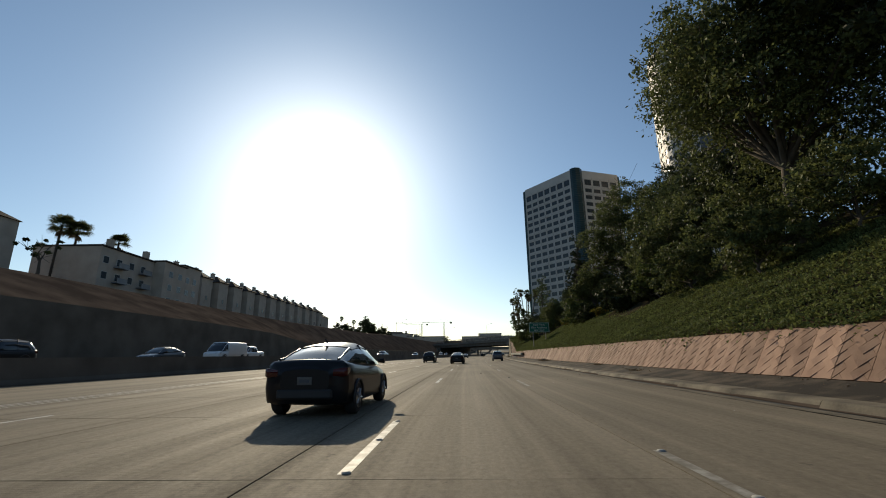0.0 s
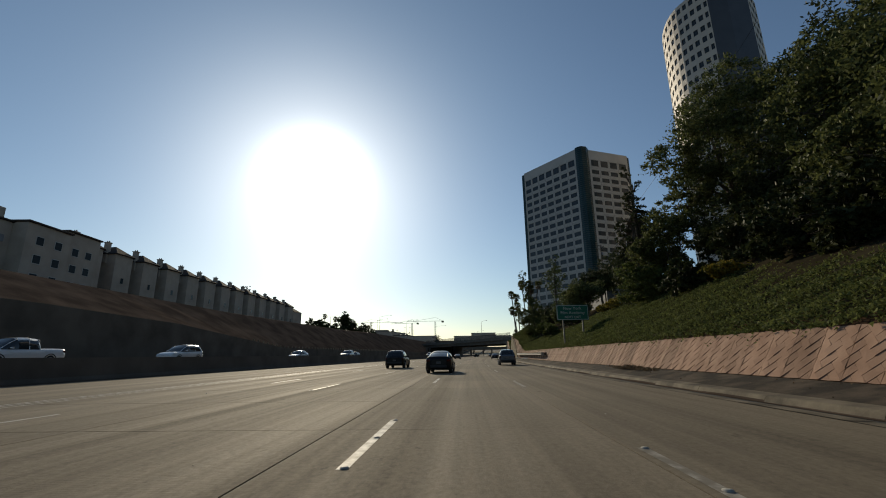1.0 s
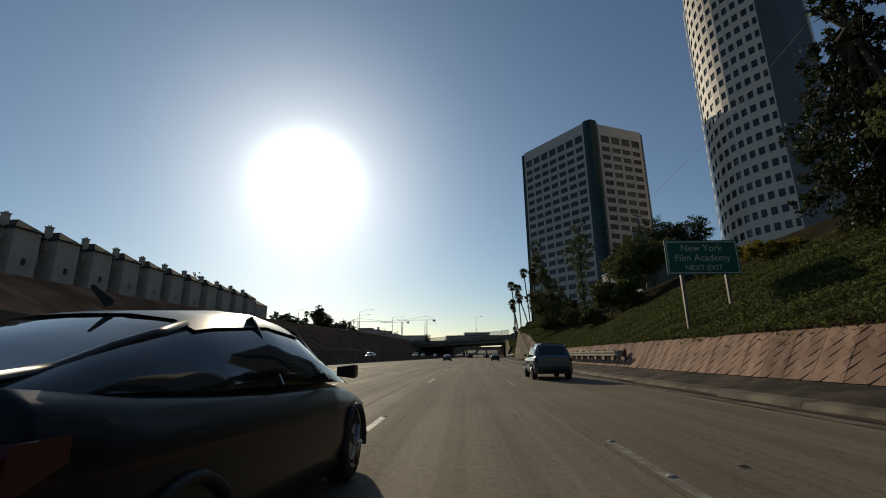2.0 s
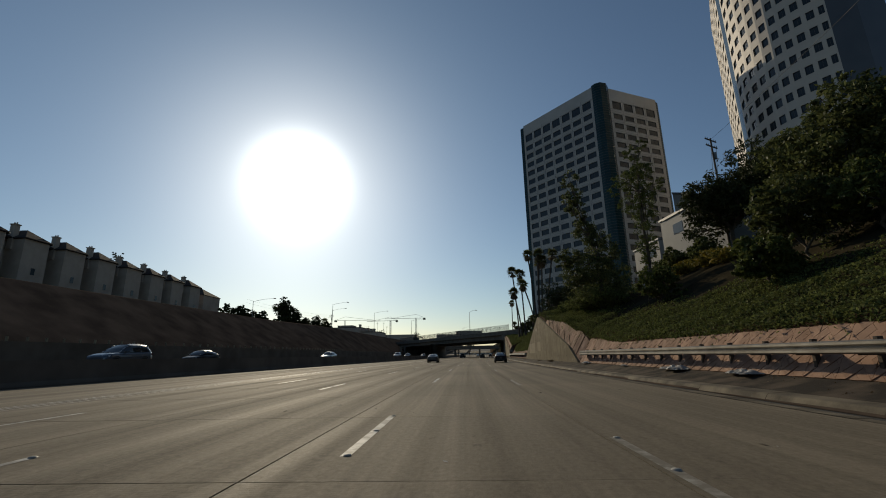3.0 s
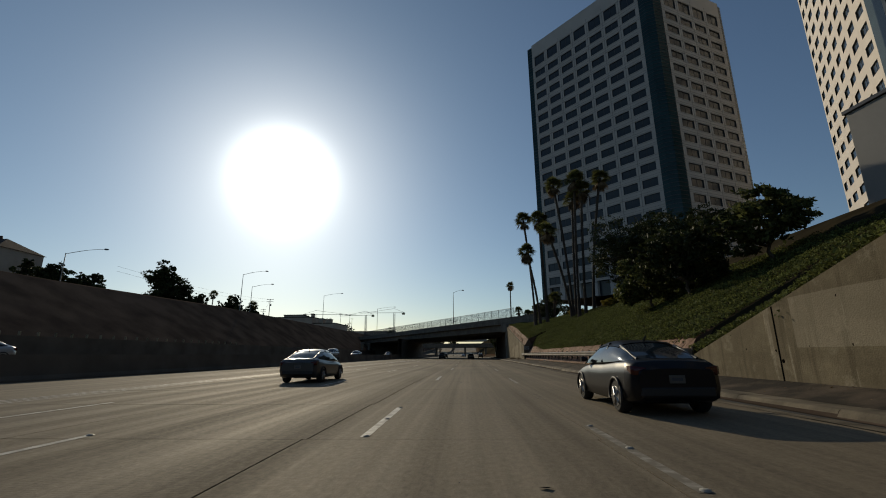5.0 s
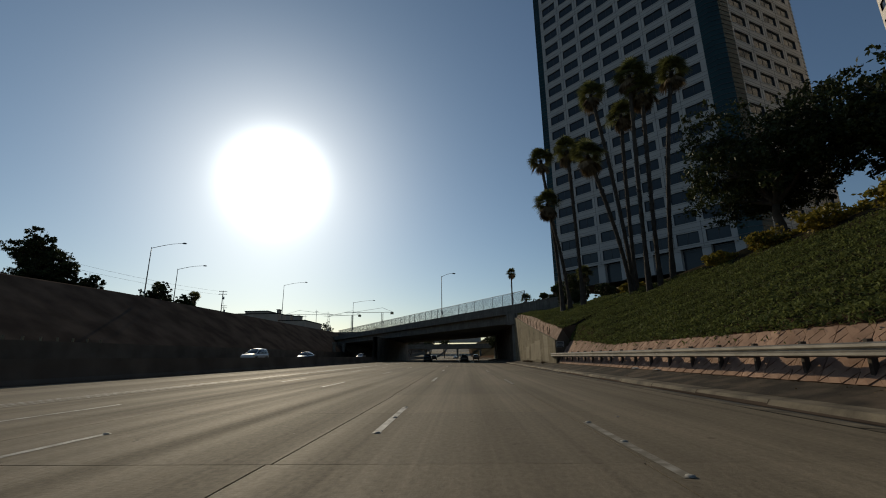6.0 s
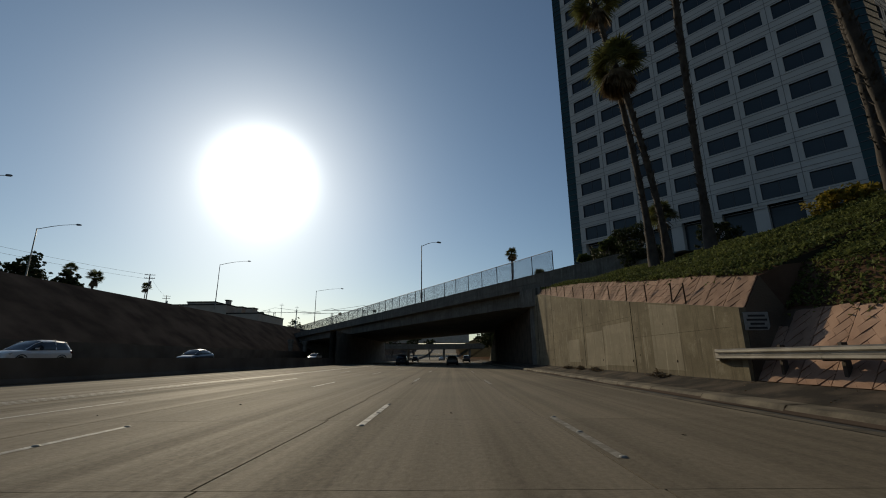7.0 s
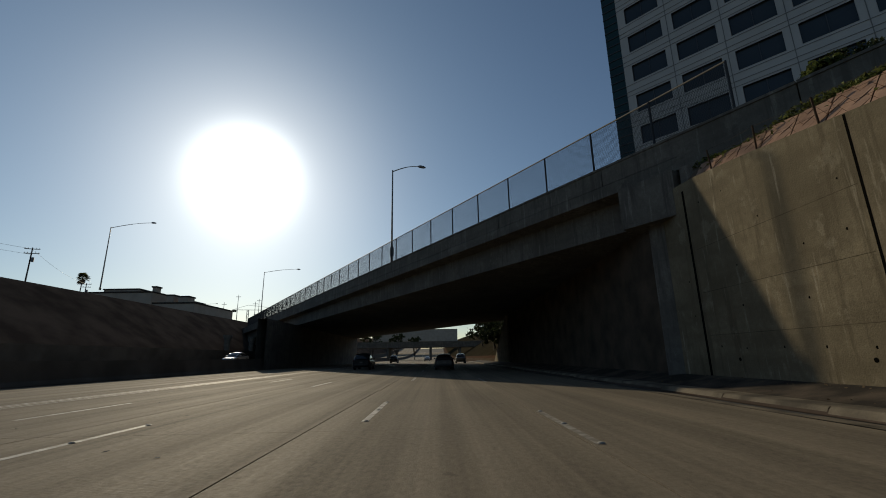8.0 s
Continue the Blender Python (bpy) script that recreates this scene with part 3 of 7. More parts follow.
street_lamp(pose(*br(25.4, 0.45, 8.6), 0, 0, 8), 10.2, 2.6, label="tall steel street lamp standing on the bridge")
bl = thing("signal_box", "small dark metal box strapped to the bridge lamp", "box")
bm = bmesh.new()
box(bm, -0.17, 0.17, -0.30, -0.06, 0, 0.85, 0.03)
part("case", bm, SPOIL, bl)
bl.matrix_world = pose(*br(25.4, 0.45, 10.2))
for x, y, z, h, r, rot in ((-43.5, 219.5, 11.6, 6.7, 6.0, 0), (-26.0, 251.6, 11.8, 9.0, 5.4, -4), (-29.5, 269.0, 12.0, 8.4, 5.2, 0), (-15.4, 302.4, 12.2, 10.2, 6.2, -6), (2.5, 328.2, 11.0, 9.4, 7.0, 0), (40.5, 420, 12, 9.5, 5.0, 0), (-36, 402, 12, 9.5, 5.0, 0)):
    street_lamp(pose(x, y, z, 0, 0, rot), h, r, "street lamps beyond the banks")

# a second bridge further along the freeway
second = thing("far_bridge", "grey concrete bridge crossing the freeway in the distance", "bridge", kind="structure")
m2 = facing(430, 0)
bm = bmesh.new()
box(bm, -75, 60, 0, 14, 5.6, 7.4, 0.05)
part("deck", bm, BRIDGE_CONCRETE, second)
bm = bmesh.new()
box(bm, -75, 60, -0.1, 0.25, 7.4, 8.2, 0.03)
part("parapet", bm, BRIDGE_CONCRETE, second)
for x in (-22.3, -3, 10.5, -45):
    bm = bmesh.new()
    box(bm, x - 0.5, x + 0.5, 1, 13, -0.1, 5.7, 0.1)
    part("pier", bm, BRIDGE_CONCRETE, second)
second.matrix_world = m2

# ---------------------------------------------------------------- office tower with teal glass corners
def prism(bm, corners, z0, z1, top=True, mat=0, close=True):
    a = [bm.verts.new((x, y, z0)) for x, y in corners]
    b = [bm.verts.new((x, y, z1)) for x, y in corners]
    n = len(a)
    for i in range(n if close else n - 1):
        f = bm.faces.new((a[i], a[(i + 1) % n], b[(i + 1) % n], b[i]))
        f.material_index = mat
    if top and close:
        f = bm.faces.new(b)
        f.material_index = mat


def window_mesh(w, h, glass=None, frame_mat=None, deep=0.25):
    """A recessed pane in its reveal; x across, z up, y inwards."""
    bm = bmesh.new()
    v = [bm.verts.new(p) for p in ((-w / 2, deep, -h / 2), (w / 2, deep, -h / 2), (w / 2, deep, h / 2), (-w / 2, deep, h / 2))]
    u = [bm.verts.new((p.co.x, -0.02, p.co.z)) for p in v]
    f = bm.faces.new(v)
    f.material_index = 0
    for i in range(4):
        g = bm.faces.new((u[i], u[(i + 1) % 4], v[(i + 1) % 4], v[i]))
        g.material_index = 1
    x = w * 0.0
    box(bm, x - 0.04, x + 0.04, deep - 0.06, deep - 0.005, -h / 2, h / 2, mat=1)
    return mesh_of(bm, "window", glass or WINDOW, frame_mat or DARK_CLAD)


def facade_grid(bm, p, q, z_rows, wins, z0, z1, width, thick=0.3):
    """A wall from p to q with holes: wins gives each opening's start and end along the wall (0..1), z_rows each row's bottom and top."""
    p, q = Vector((*p, 0)), Vector((*q, 0))
    us = [0.0] + [u for w in wins for u in w] + [1.0]
    zs = [z0] + [z for r in reversed(z_rows) for z in r] + [z1]
    g = [[bm.verts.new(p.lerp(q, u) + Vector((0, 0, z))) for u in us] for z in zs]
    for i in range(len(zs) - 1):
        for j in range(len(us) - 1):
            if i % 2 == 1 and j % 2 == 1:
                continue
            bm.faces.new((g[i][j], g[i][j + 1], g[i + 1][j + 1], g[i + 1][j]))


def put_windows(parent, me, p, q, wins, z_rows, name="window"):
    p, q = Vector((*p, 0)), Vector((*q, 0))
    d = (q - p).normalized()
    ang = math.degrees(math.atan2(d.y, d.x))
    for z0, z1 in z_rows:
        for a, b in wins:
            c = p.lerp(q, (a + b) / 2)
            o = new(name, me)
            o.matrix_world = pose(c.x, c.y, (z0 + z1) / 2, 0, 0, ang)
            o.parent = parent


BASE_Z = 16.75
tower = thing("office_tower", "tall white panelled office tower with teal glass corners", "building")
TL, TC, TC2, TR = (57.6, 272.0), (78.6, 240.1), (86.0, 240.6), (110.6, 248.4)
TB, TLA = (92.0, 292.0), (56.5, 273.4)
TRA = (112.4, 250.2)
TOPZ = 108.4
rows = [(99.3, 102.8)] + [(94.75 - 4.30 * k, 97.05 - 4.30 * k) for k in range(18)]
winsL = [((i + 0.12) / 7.0 * 0.98 + 0.01, (i + 0.88) / 7.0 * 0.98 + 0.01) for i in range(7)]
winsR = [((i + 0.12) / 4.0 * 0.95 + 0.02, (i + 0.88) / 4.0 * 0.95 + 0.02) for i in range(4)]
for nm, a, b, wins in (("west_wall", TL, TC, winsL), ("south_wall", TC2, TR, winsR)):
    bm = bmesh.new()
    facade_grid(bm, a, b, rows, wins, 20.9, TOPZ, 0)
    wall = part("wall", bm, WHITE_PANEL, tower)
    ln = (Vector(b) - Vector(a)).length
    u = (wins[0][1] - wins[0][0]) * ln
    me1 = window_mesh(u, 2.3)
    me0 = window_mesh(u, 3.5)
    put_windows(tower, me0, a, b, wins, rows[:1])
    put_windows(tower, me1, a, b, wins, rows[1:])
    # panel joints: thin ledges under and over each row
    bm = bmesh.new()
    d = (Vector(b) - Vector(a)).normalized()
    nrm = Vector((d.y, -d.x))
    for z0, z1 in rows:
        for z in (z0 - 0.28, z0 - 1.15, z1 + 0.25):
            pts = []
            for e, zz in ((0.0, z - 0.025), (0.04, z - 0.025), (0.04, z + 0.025), (0.0, z + 0.025)):
                pts.append([(Vector(a) + nrm * e).to_3d() + Vector((0, 0, zz)), (Vector(b) + nrm * e).to_3d() + Vector((0, 0, zz))])
            strip(bm, pts)
    for k in range(1, len(wins)):
        m = Vector(a).lerp(Vector(b), (wins[k - 1][1] + wins[k][0]) / 2)
        strip(bm, [[(m + d * e + nrm * g).to_3d() + Vector((0, 0, zz)) for e, g in ((-0.04, 0.0), (-0.04, 0.03), (0.04, 0.03), (0.04, 0.0))] for zz in (20.9, TOPZ - 4)])
    tagged(part("panel_joint", bm, SHADED_GREY_PANEL, tower), kind="stuff")
    # open ground storey with square columns
    for k in range(8 if nm == "west_wall" else 5):
        n = 7 if nm == "west_wall" else 4
        p = Vector(a).lerp(Vector(b), k / n)
        bm = bmesh.new()
        box(bm, -0.8, 0.8, -0.8, 0.8, 0, 4.2)
        col = part("column", bm, WHITE_PANEL, tower)
        col.matrix_world = pose(p.x - nrm.x * 0.9, p.y - nrm.y * 0.9, BASE_Z, 0, 0, math.degrees(math.atan2(d.y, d.x)))
    bm = bmesh.new()
    i0, i1 = Vector(a) - nrm * 1.2, Vector(b) - nrm * 1.2
    strip(bm, [[i0.to_3d() + Vector((0, 0, BASE_Z)), i1.to_3d() + Vector((0, 0, BASE_Z))], [i0.to_3d() + Vector((0, 0, 21.1)), i1.to_3d() + Vector((0, 0, 21.1))]])
    strip(bm, [[Vector(a).to_3d() + Vector((0, 0, 20.95)), Vector(b).to_3d() + Vector((0, 0, 20.95))], [i0.to_3d() + Vector((0, 0, 20.95)), i1.to_3d() + Vector((0, 0, 20.95))]])
    part("lobby_glass", bm, WINDOW, tower)


def glass_corner(pts, z0, z1):
    """A curved curtain wall with a fine ladder of ledges."""
    bm = bmesh.new()
    prism(bm, pts, z0, z1, close=False)
    c = part("corner_glass", bm, TEAL, tower, "dark teal glass corner")
    bm = bmesh.new()
    cen = sum((Vector(p) for p in pts), Vector((0, 0))) / len(pts)
    for z in np.arange(z0 + 1, z1, 1.105).tolist():
        ring = []
        for e, zz in ((0.0, z - 0.05), (0.09, z - 0.05), (0.09, z + 0.05), (0.0, z + 0.05)):
            ring.append([(Vector(p) + OUT * e).to_3d() + Vector((0, 0, zz)) for p in pts])
        strip(bm, ring)
    tagged(part("ledge", bm, DARK_CLAD, tower), kind="stuff")


OUT = Vector((-0.3, -0.95))
glass_corner([TC, (79.4, 238.5), (81.2, 237.4), (83.9, 238.0), TC2], BASE_Z + 3.9, TOPZ + 0.6)
OUT = Vector((-0.8, -0.6))
glass_corner([TLA, TL], BASE_Z, TOPZ - 1.0)
OUT = Vector((0.6, -0.6))
glass_corner([TR, (111.7, 248.9), TRA], BASE_Z, TOPZ - 1.0)
bm = bmesh.new()
prism(bm, [TRA, TB, TLA], BASE_Z, TOPZ - 1, top=False, close=False)
part("wall", bm, WHITE_PANEL, tower)
bm = bmesh.new()
f = bm.faces.new([bm.verts.new((x, y, TOPZ - 0.8)) for x, y in (TLA, TL, TC, (81.2, 237.4), TC2, TR, TRA, TB)])
part("roof", bm, ROOF, tower)

# ---------------------------------------------------------------- curved tower
rt = thing("curved_tower", "cream high-rise with a curving facade of square windows", "building")
ctrl = [Vector(p) for p in ((152, 259), (140, 243), (127, 226), (117.6, 210), (114.6, 197), (116.8, 188), (121, 181))]


def curve_point(u):
    u = u * (len(ctrl) - 1)
    i = min(int(u), len(ctrl) - 2)
    t = u - i
    p0, p1, p2, p3 = ctrl[max(i - 1, 0)], ctrl[i], ctrl[i + 1], ctrl[min(i + 2, len(ctrl) - 1)]
    return 0.5 * (2 * p1 + (p2 - p0) * t + (2 * p0 - 5 * p1 + 4 * p2 - p3) * t * t + (3 * p1 - p0 - 3 * p2 + p3) * t ** 3)


NB, T2Z0, T2Z1 = 18, 18.0, 156.0
zr = [(151.6 - 5.35 * k, 154.2 - 5.35 * k) for k in range(24)]
GLASS_BAYS = (7,)
wm = {}
for i in range(NB):
    a, b = curve_point(i / NB), curve_point((i + 1) / NB)
    if i in GLASS_BAYS:
        bm = bmesh.new()
        prism(bm, [a, b], T2Z0, T2Z1, close=False)
        part("glass_bay", bm, TEAL, rt, "blue glass strip")
        continue
    bm = bmesh.new()
    facade_grid(bm, a, b, zr, [(0.2, 0.8)], T2Z0, T2Z1, 0)
    part("wall", bm, CREAM_PANEL, rt)
    w = round((b - a).length * 0.6, 2)
    if w not in wm:
        wm[w] = window_mesh(w, 2.6, deep=0.3)
    if i >= 5:
        put_windows(rt, wm[w], a, b, [(0.2, 0.8)], zr)
    else:
        bm = bmesh.new()
        d = (b - a).normalized()
        inn = Vector((d.y, -d.x)) * -0.3
        for z0, z1 in zr:
            p, q = a.lerp(b, 0.2) + inn, a.lerp(b, 0.8) + inn
            bm.faces.new([bm.verts.new((*c, z)) for c, z in ((p, z0), (q, z0), (q, z1), (p, z1))])
        tagged(part("window_column", bm, WINDOW, rt), kind="stuff")
S2, R2 = curve_point(1.0), Vector((138, 180))
bm = bmesh.new()
prism(bm, [S2, S2.lerp(R2, 0.45) + Vector((0, -1.0)), R2], T2Z0, T2Z1 + 2, close=False)
part("end_wall", bm, DARK_CLAD, rt, "dark glass end wall")
R3 = Vector((150, 190))
bm = bmesh.new()
facade_grid(bm, R2, R3, zr, [(0.1, 0.3), (0.4, 0.6), (0.7, 0.9)], T2Z0, T2Z1, 0)
part("wall", bm, CREAM_PANEL, rt)
bm = bmesh.new()
inn = Vector((-(R3 - R2).y, (R3 - R2).x)).normalized() * 0.3
prism(bm, [R2 + inn, R3 + inn], T2Z0, T2Z1, close=False)
prism(bm, [R3, Vector((178, 250)), Vector((152, 259))], T2Z0, T2Z1, close=False)
part("back_wall", bm, DARK_CLAD, rt)
bm = bmesh.new()
bm.faces.new([bm.verts.new((*p, T2Z1 - 0.1)) for p in [curve_point(i / 18) for i in range(19)] + [R2, R3, Vector((178, 250))]])
part("roof", bm, ROOF, rt)

# ---------------------------------------------------------------- row houses on the left bank
HX = -61.5


def hip_roof(bm, ring, a, b, z, rise, thick=0.2):
    """A hipped roof over a ring of eaves whose first edge runs along the ridge; the ridge goes from a to b."""
    lo = [bm.verts.new((x, y, z - thick)) for x, y in ring]
    up = [bm.verts.new((x, y, z)) for x, y in ring]
    A, B = bm.verts.new((*a, z + rise)), bm.verts.new((*b, z + rise))
    n = len(ring)
    bm.faces.new(lo)
    for i in range(n):
        j = (i + 1) % n
        bm.faces.new((lo[i], lo[j], up[j], up[i]))
        if i == 0:
            bm.faces.new((up[i], up[j], B, A))
        elif j == 0:
            bm.faces.new((up[i], up[j], A))
        elif i == n - 2:
            bm.faces.new((up[i], up[j], A, B))
        else:
            bm.faces.new((up[i], up[j], B))


def row_house():
    """One house of the row: projecting bay with a hipped roof, chimney, small window; x towards the freeway, y along the row."""
    h = thing("row_house", "beige stucco row house with a dark hipped roof", "house", group="row houses above the bank")
    L = 8.5
    bm = bmesh.new()
    prism(bm, [(-13, 0), (0.1, 0), (0.1, 4.9), (-0.5, 5.5), (-3.4, 5.5), (-3.4, L), (-13, L)], -4.5, 8.2)
    part("wall", bm, STUCCO, h)
    bm = bmesh.new()
    hip_roof(bm, [(-13.3, -0.02), (-2.2, -0.02), (-2.2, L + 0.02), (-13.3, L + 0.02)], (-11, L / 2), (-5.5, L / 2), 8.19, 2.0)
    part("roof", bm, ROOF, h)
    bm = bmesh.new()
    hip_roof(bm, [(-6.0, -0.35), (0.5, -0.35), (0.5, 5.1), (-0.2, 5.9), (-6.0, 5.9)], (-6.0, 2.7), (-2.7, 2.7), 8.22, 2.25)
    part("roof", bm, ROOF, h)
    bm = bmesh.new()
    box(bm, -3.0, -2.0, -0.35, 0.6, 6.0, 10.7, 0.03)
    ch = part("chimney", bm, STUCCO, h)
    bm = bmesh.new()
    box(bm, -3.12, -1.88, -0.47, 0.72, 10.7, 10.88, 0.02)
    for x in (-2.75, -2.25):
        tube(bm, [(x, 0.12, 10.88), (x, 0.12, 11.25)], [0.14, 0.11], 8)
    part("cap", bm, STUCCO, ch)
    x, y, z, w, hh = 0.12, 2.6, 2.2, 0.75, 1.25
    bm = bmesh.new()
    box(bm, x - 0.05, x + 0.02, y - w / 2 - 0.08, y + w / 2 + 0.08, z - hh / 2 - 0.08, z + hh / 2 + 0.08, 0.01)
    fr = part("window", bm, STUCCO, h)
    bm = bmesh.new()
    box(bm, x, x + 0.04, y - w / 2, y + w / 2, z - hh / 2, z + hh / 2)
    part("pane", bm, WINDOW, fr)
    return h


house = row_house()
ROW = [pose(-71.6 + 0.82 * k, 117.5 + 8.38 * k, 16.8 - 0.17 * k, 0, 0, -5.6) for k in range(13)]
house.matrix_world = ROW[0]
for m in ROW[1:]:
    copy_thing(house, m)

# end house with a hipped roof
endh = thing("end_house", "beige stucco end house with a hipped dark roof", "house")
bm = bmesh.new()
box(bm, -14, 0.0, 0, 9.6, -4.5, 5.9, 0.03)
part("wall", bm, STUCCO, endh)
bm = bmesh.new()
p = [bm.verts.new(c) for c in ((-14.3, -0.3, 5.9), (0.3, -0.3, 5.9), (0.3, 9.9, 5.9), (-14.3, 9.9, 5.9), (-11, 4.8, 8.6), (-3.6, 4.8, 8.6))]
for f in ((0, 1, 5, 4), (1, 2, 5), (2, 3, 4, 5), (3, 0, 4), (3, 2, 1, 0)):
    bm.faces.new([p[i] for i in f])
part("roof", bm, ROOF, endh)
bm = bmesh.new()
tube(bm, [(-5, 4.8, 8.5), (-5, 4.8, 9.2)], [0.35, 0.25], 8)
part("vent", bm, ROOF, endh)
endh.matrix_world = pose(-63.2, 229.6, 15.9, 0, 0, -5.6)

# apartment block at the start of the row
apt = thing("apartment_block", "beige three-storey apartment block with dark balconies", "building")
for x0, x1, y0, y1, h in ((-13, 0, 0, 24, 9.2), (-8, 1.6, 24.0, 31.5, 10.2), (-4, 2.4, 15.5, 23.8, 9.4)):
    bm = bmesh.new()
    box(bm, x0, x1, y0, y1, -1, h, 0.04)
    part("wall", bm, STUCCO, apt)
    bm = bmesh.new()
    box(bm, x0 - 0.3, x1 + 0.3, y0 - 0.2, y1 + 0.2, h, h + 0.3, 0.03)
    part("roof", bm, ROOF, apt)
for y in (3.0, 13.6):
    bm = bmesh.new()
    box(bm, -1.8, -0.8, y, y + 1.1, 9.4, 11.4, 0.04)
    part("chimney", bm, STUCCO, apt)
for z in (0.8, 3.8, 6.8):
    for y in (1.5, 5.0, 8.5, 12.0, 18.0, 21.5, 26.0, 29.0):
        x = 0.0 if y < 15 else (2.4 if y < 24 else 1.6)
        if y in (5.0, 12.0) and z > 1:
            b = bmesh.new()
            box(b, x + 0.02, x + 1.2, y - 1.4, y + 1.4, z - 1.2, z - 1.05)
            box(b, x + 1.14, x + 1.2, y - 1.4, y + 1.4, z - 1.05, z - 0.15)
            part("balcony", b, SPOIL, apt, "dark metal balcony")
        b = bmesh.new()
        box(b, x + 0.005, x + 0.06, y - 0.75, y + 0.75, z - 0.75, z + 0.75, 0.01)
        fr = part("window", b, WHITE_PANEL, apt)
        b = bmesh.new()
        box(b, x + 0.03, x + 0.075, y - 0.65, y + 0.65, z - 0.65, z + 0.65)
        part("pane", b, WINDOW, fr)
apt.matrix_world = pose(HX - 3, 79.5, 13.2)
copy_thing(endh, pose(HX - 4.5, 55.0, 16.6))

# ---------------------------------------------------------------- low buildings
def low_building(name, label, parts_, m, cat="building"):
    b = thing(name, label, cat, m)
    for i, (x0, x1, y0, y1, z0, z1, mat) in enumerate(parts_):
        bm = bmesh.new()
        box(bm, x0, x1, y0, y1, z0, z1, 0.05)
        w = part("wall", bm, mat, b)
        bm = bmesh.new()
        box(bm, x0 - 0.2, x1 + 0.2, y0 - 0.2, y1 + 0.2, z1, z1 + 0.35, 0.03)
        part("roof_edge", bm, ROOF if mat is not SHADED_GREY_PANEL else DARK_CLAD, b)
        n = int((y1 - y0) // 5)
        for k in range(n):
            bm = bmesh.new()
            y = y0 + (k + 0.5) * (y1 - y0) / n
            box(bm, x0 - 0.04, x0 + 0.05, y - 1.2, y + 1.2, z1 - 2.9, z1 - 1.3)
            part("window", bm, WINDOW, b)
    return b


low_building("white_house", "low pale grey building with stepped flat roofs on the bank", [(53.4, 60, 171.5, 175.3, 10, 22.3, SHADED_GREY_PANEL), (53.7, 60, 165.9, 171.4, 10, 22.6, SHADED_GREY_PANEL)], pose(0, 0, 0))
gb = thing("grey_building", "tall blank grey building with a sloping dark roof edge", "building")
side = [(0, 10), (9, 10), (9, 29.6), (4.6, 33.3), (0, 34.6)]
bm = bmesh.new()
lo, hi = [bm.verts.new((x, 0, z)) for x, z in side], [bm.verts.new((x, 8, z)) for x, z in side]
bm.faces.new(lo)
bm.faces.new(hi[::-1])
for k in range(5):
    bm.faces.new([lo[k], hi[k], hi[(k + 1) % 5], lo[(k + 1) % 5]])
part("wall", bm, SHADED_GREY_PANEL, gb)
for (xa, za), (xb, zb) in ((side[4], side[3]), (side[3], side[2])):
    bm = bmesh.new()
    strip(bm, [[(x, y, z + d) for x, z in ((xa - 0.1, za), (xb + 0.1, zb))] for y, d in ((-0.3, 0.0), (-0.3, 0.32), (8.3, 0.32), (8.3, 0.0), (-0.3, 0.0))])
    part("roof_edge", bm, DARK_CLAD, gb)
bm = bmesh.new()
box(bm, -0.9, 0.9, -1.6, -0.01, 10, 29.0, 0.04)
part("stair_wall", bm, SHADED_GREY_PANEL, gb)
bm = bmesh.new()
box(bm, -1.2, 1.1, -1.9, -0.01, 29.0, 29.35, 0.03)
part("stair_roof", bm, DARK_CLAD, gb)
bm = bmesh.new()
box(bm, 2.6, 3.1, -0.05, 0.02, 31.2, 31.6)
part("vent", bm, DARK_CLAD, gb)
gb.matrix_world = pose(62, 172, 0, 0, 0, -40)
low_building("grey_house", "low pale house among the trees on the crest", [(46, 56, 137.5, 150.8, 9, 21.6, SHADED_GREY_PANEL), (48.5, 57, 150.9, 156, 9, 23.0, SHADED_GREY_PANEL)], pose(0, 0, 0))
low_building("flat_building", "flat-roofed grey commercial building behind the embankment", [(-26, -9, 0, 26, 0, 7.0, STUCCO), (-8.75, 1.5, 0.5, 22, 0, 4.2, STUCCO), (-24, -15, 4, 12, 7.36, 8.4, STUCCO), (-6.5, -4.8, 2, 5, 4.56, 6.4, STUCCO), (-3.6, -1.0, 2, 5, 4.56, 6.0, STUCCO), (-10.4, -9.4, 2, 4, 7.36, 8.6, STUCCO)], pose(-19, 345, 11.2, 0, 0, -8))
low_building("far_building", "hazy grey office block in the distance", [(-40, 40, 0, 20, 0, 11, STUCCO), (-15, 18, 2, 18, 11, 15, STUCCO)], pose(70, 640, 16, 0, 0, 0))
low_building("far_building", "long hazy warehouse in the distance", [(-60, 50, 0, 20, 0, 14, STUCCO)], pose(-45, 690, 16, 0, 0, 0))

# ---------------------------------------------------------------- plants
RNG = np.random.default_rng(7)


def leaf_quads(centres, sizes, flat=0.0, rng=RNG, wide=0.5):
    """Many small leaves: pointed quads at the centres, turned at random."""
    n = len(centres)
    a = rng.normal(size=(n, 3))
    a[:, 2] *= 1 - flat
    a /= np.linalg.norm(a, axis=1)[:, None]
    b = rng.normal(size=(n, 3))
    b[:, 2] *= 1 - flat
    b -= (a * b).sum(1)[:, None] * a
    b /= np.linalg.norm(b, axis=1)[:, None] + 1e-9
    s = np.asarray(sizes)[:, None]
    v = np.stack([centres - a * s, centres + b * s * wide - a * s * 0.1, centres + a * s, centres - b * s * wide - a * s * 0.1], 1).reshape(-1, 3)
    return v, np.arange(4 * n).reshape(-1, 4)


def leaf_mesh(name, v, f, mat):
    me = bpy.data.meshes.new(name)
    me.from_pydata(v.tolist(), [], f.tolist())
    me.materials.append(mat)
    return me


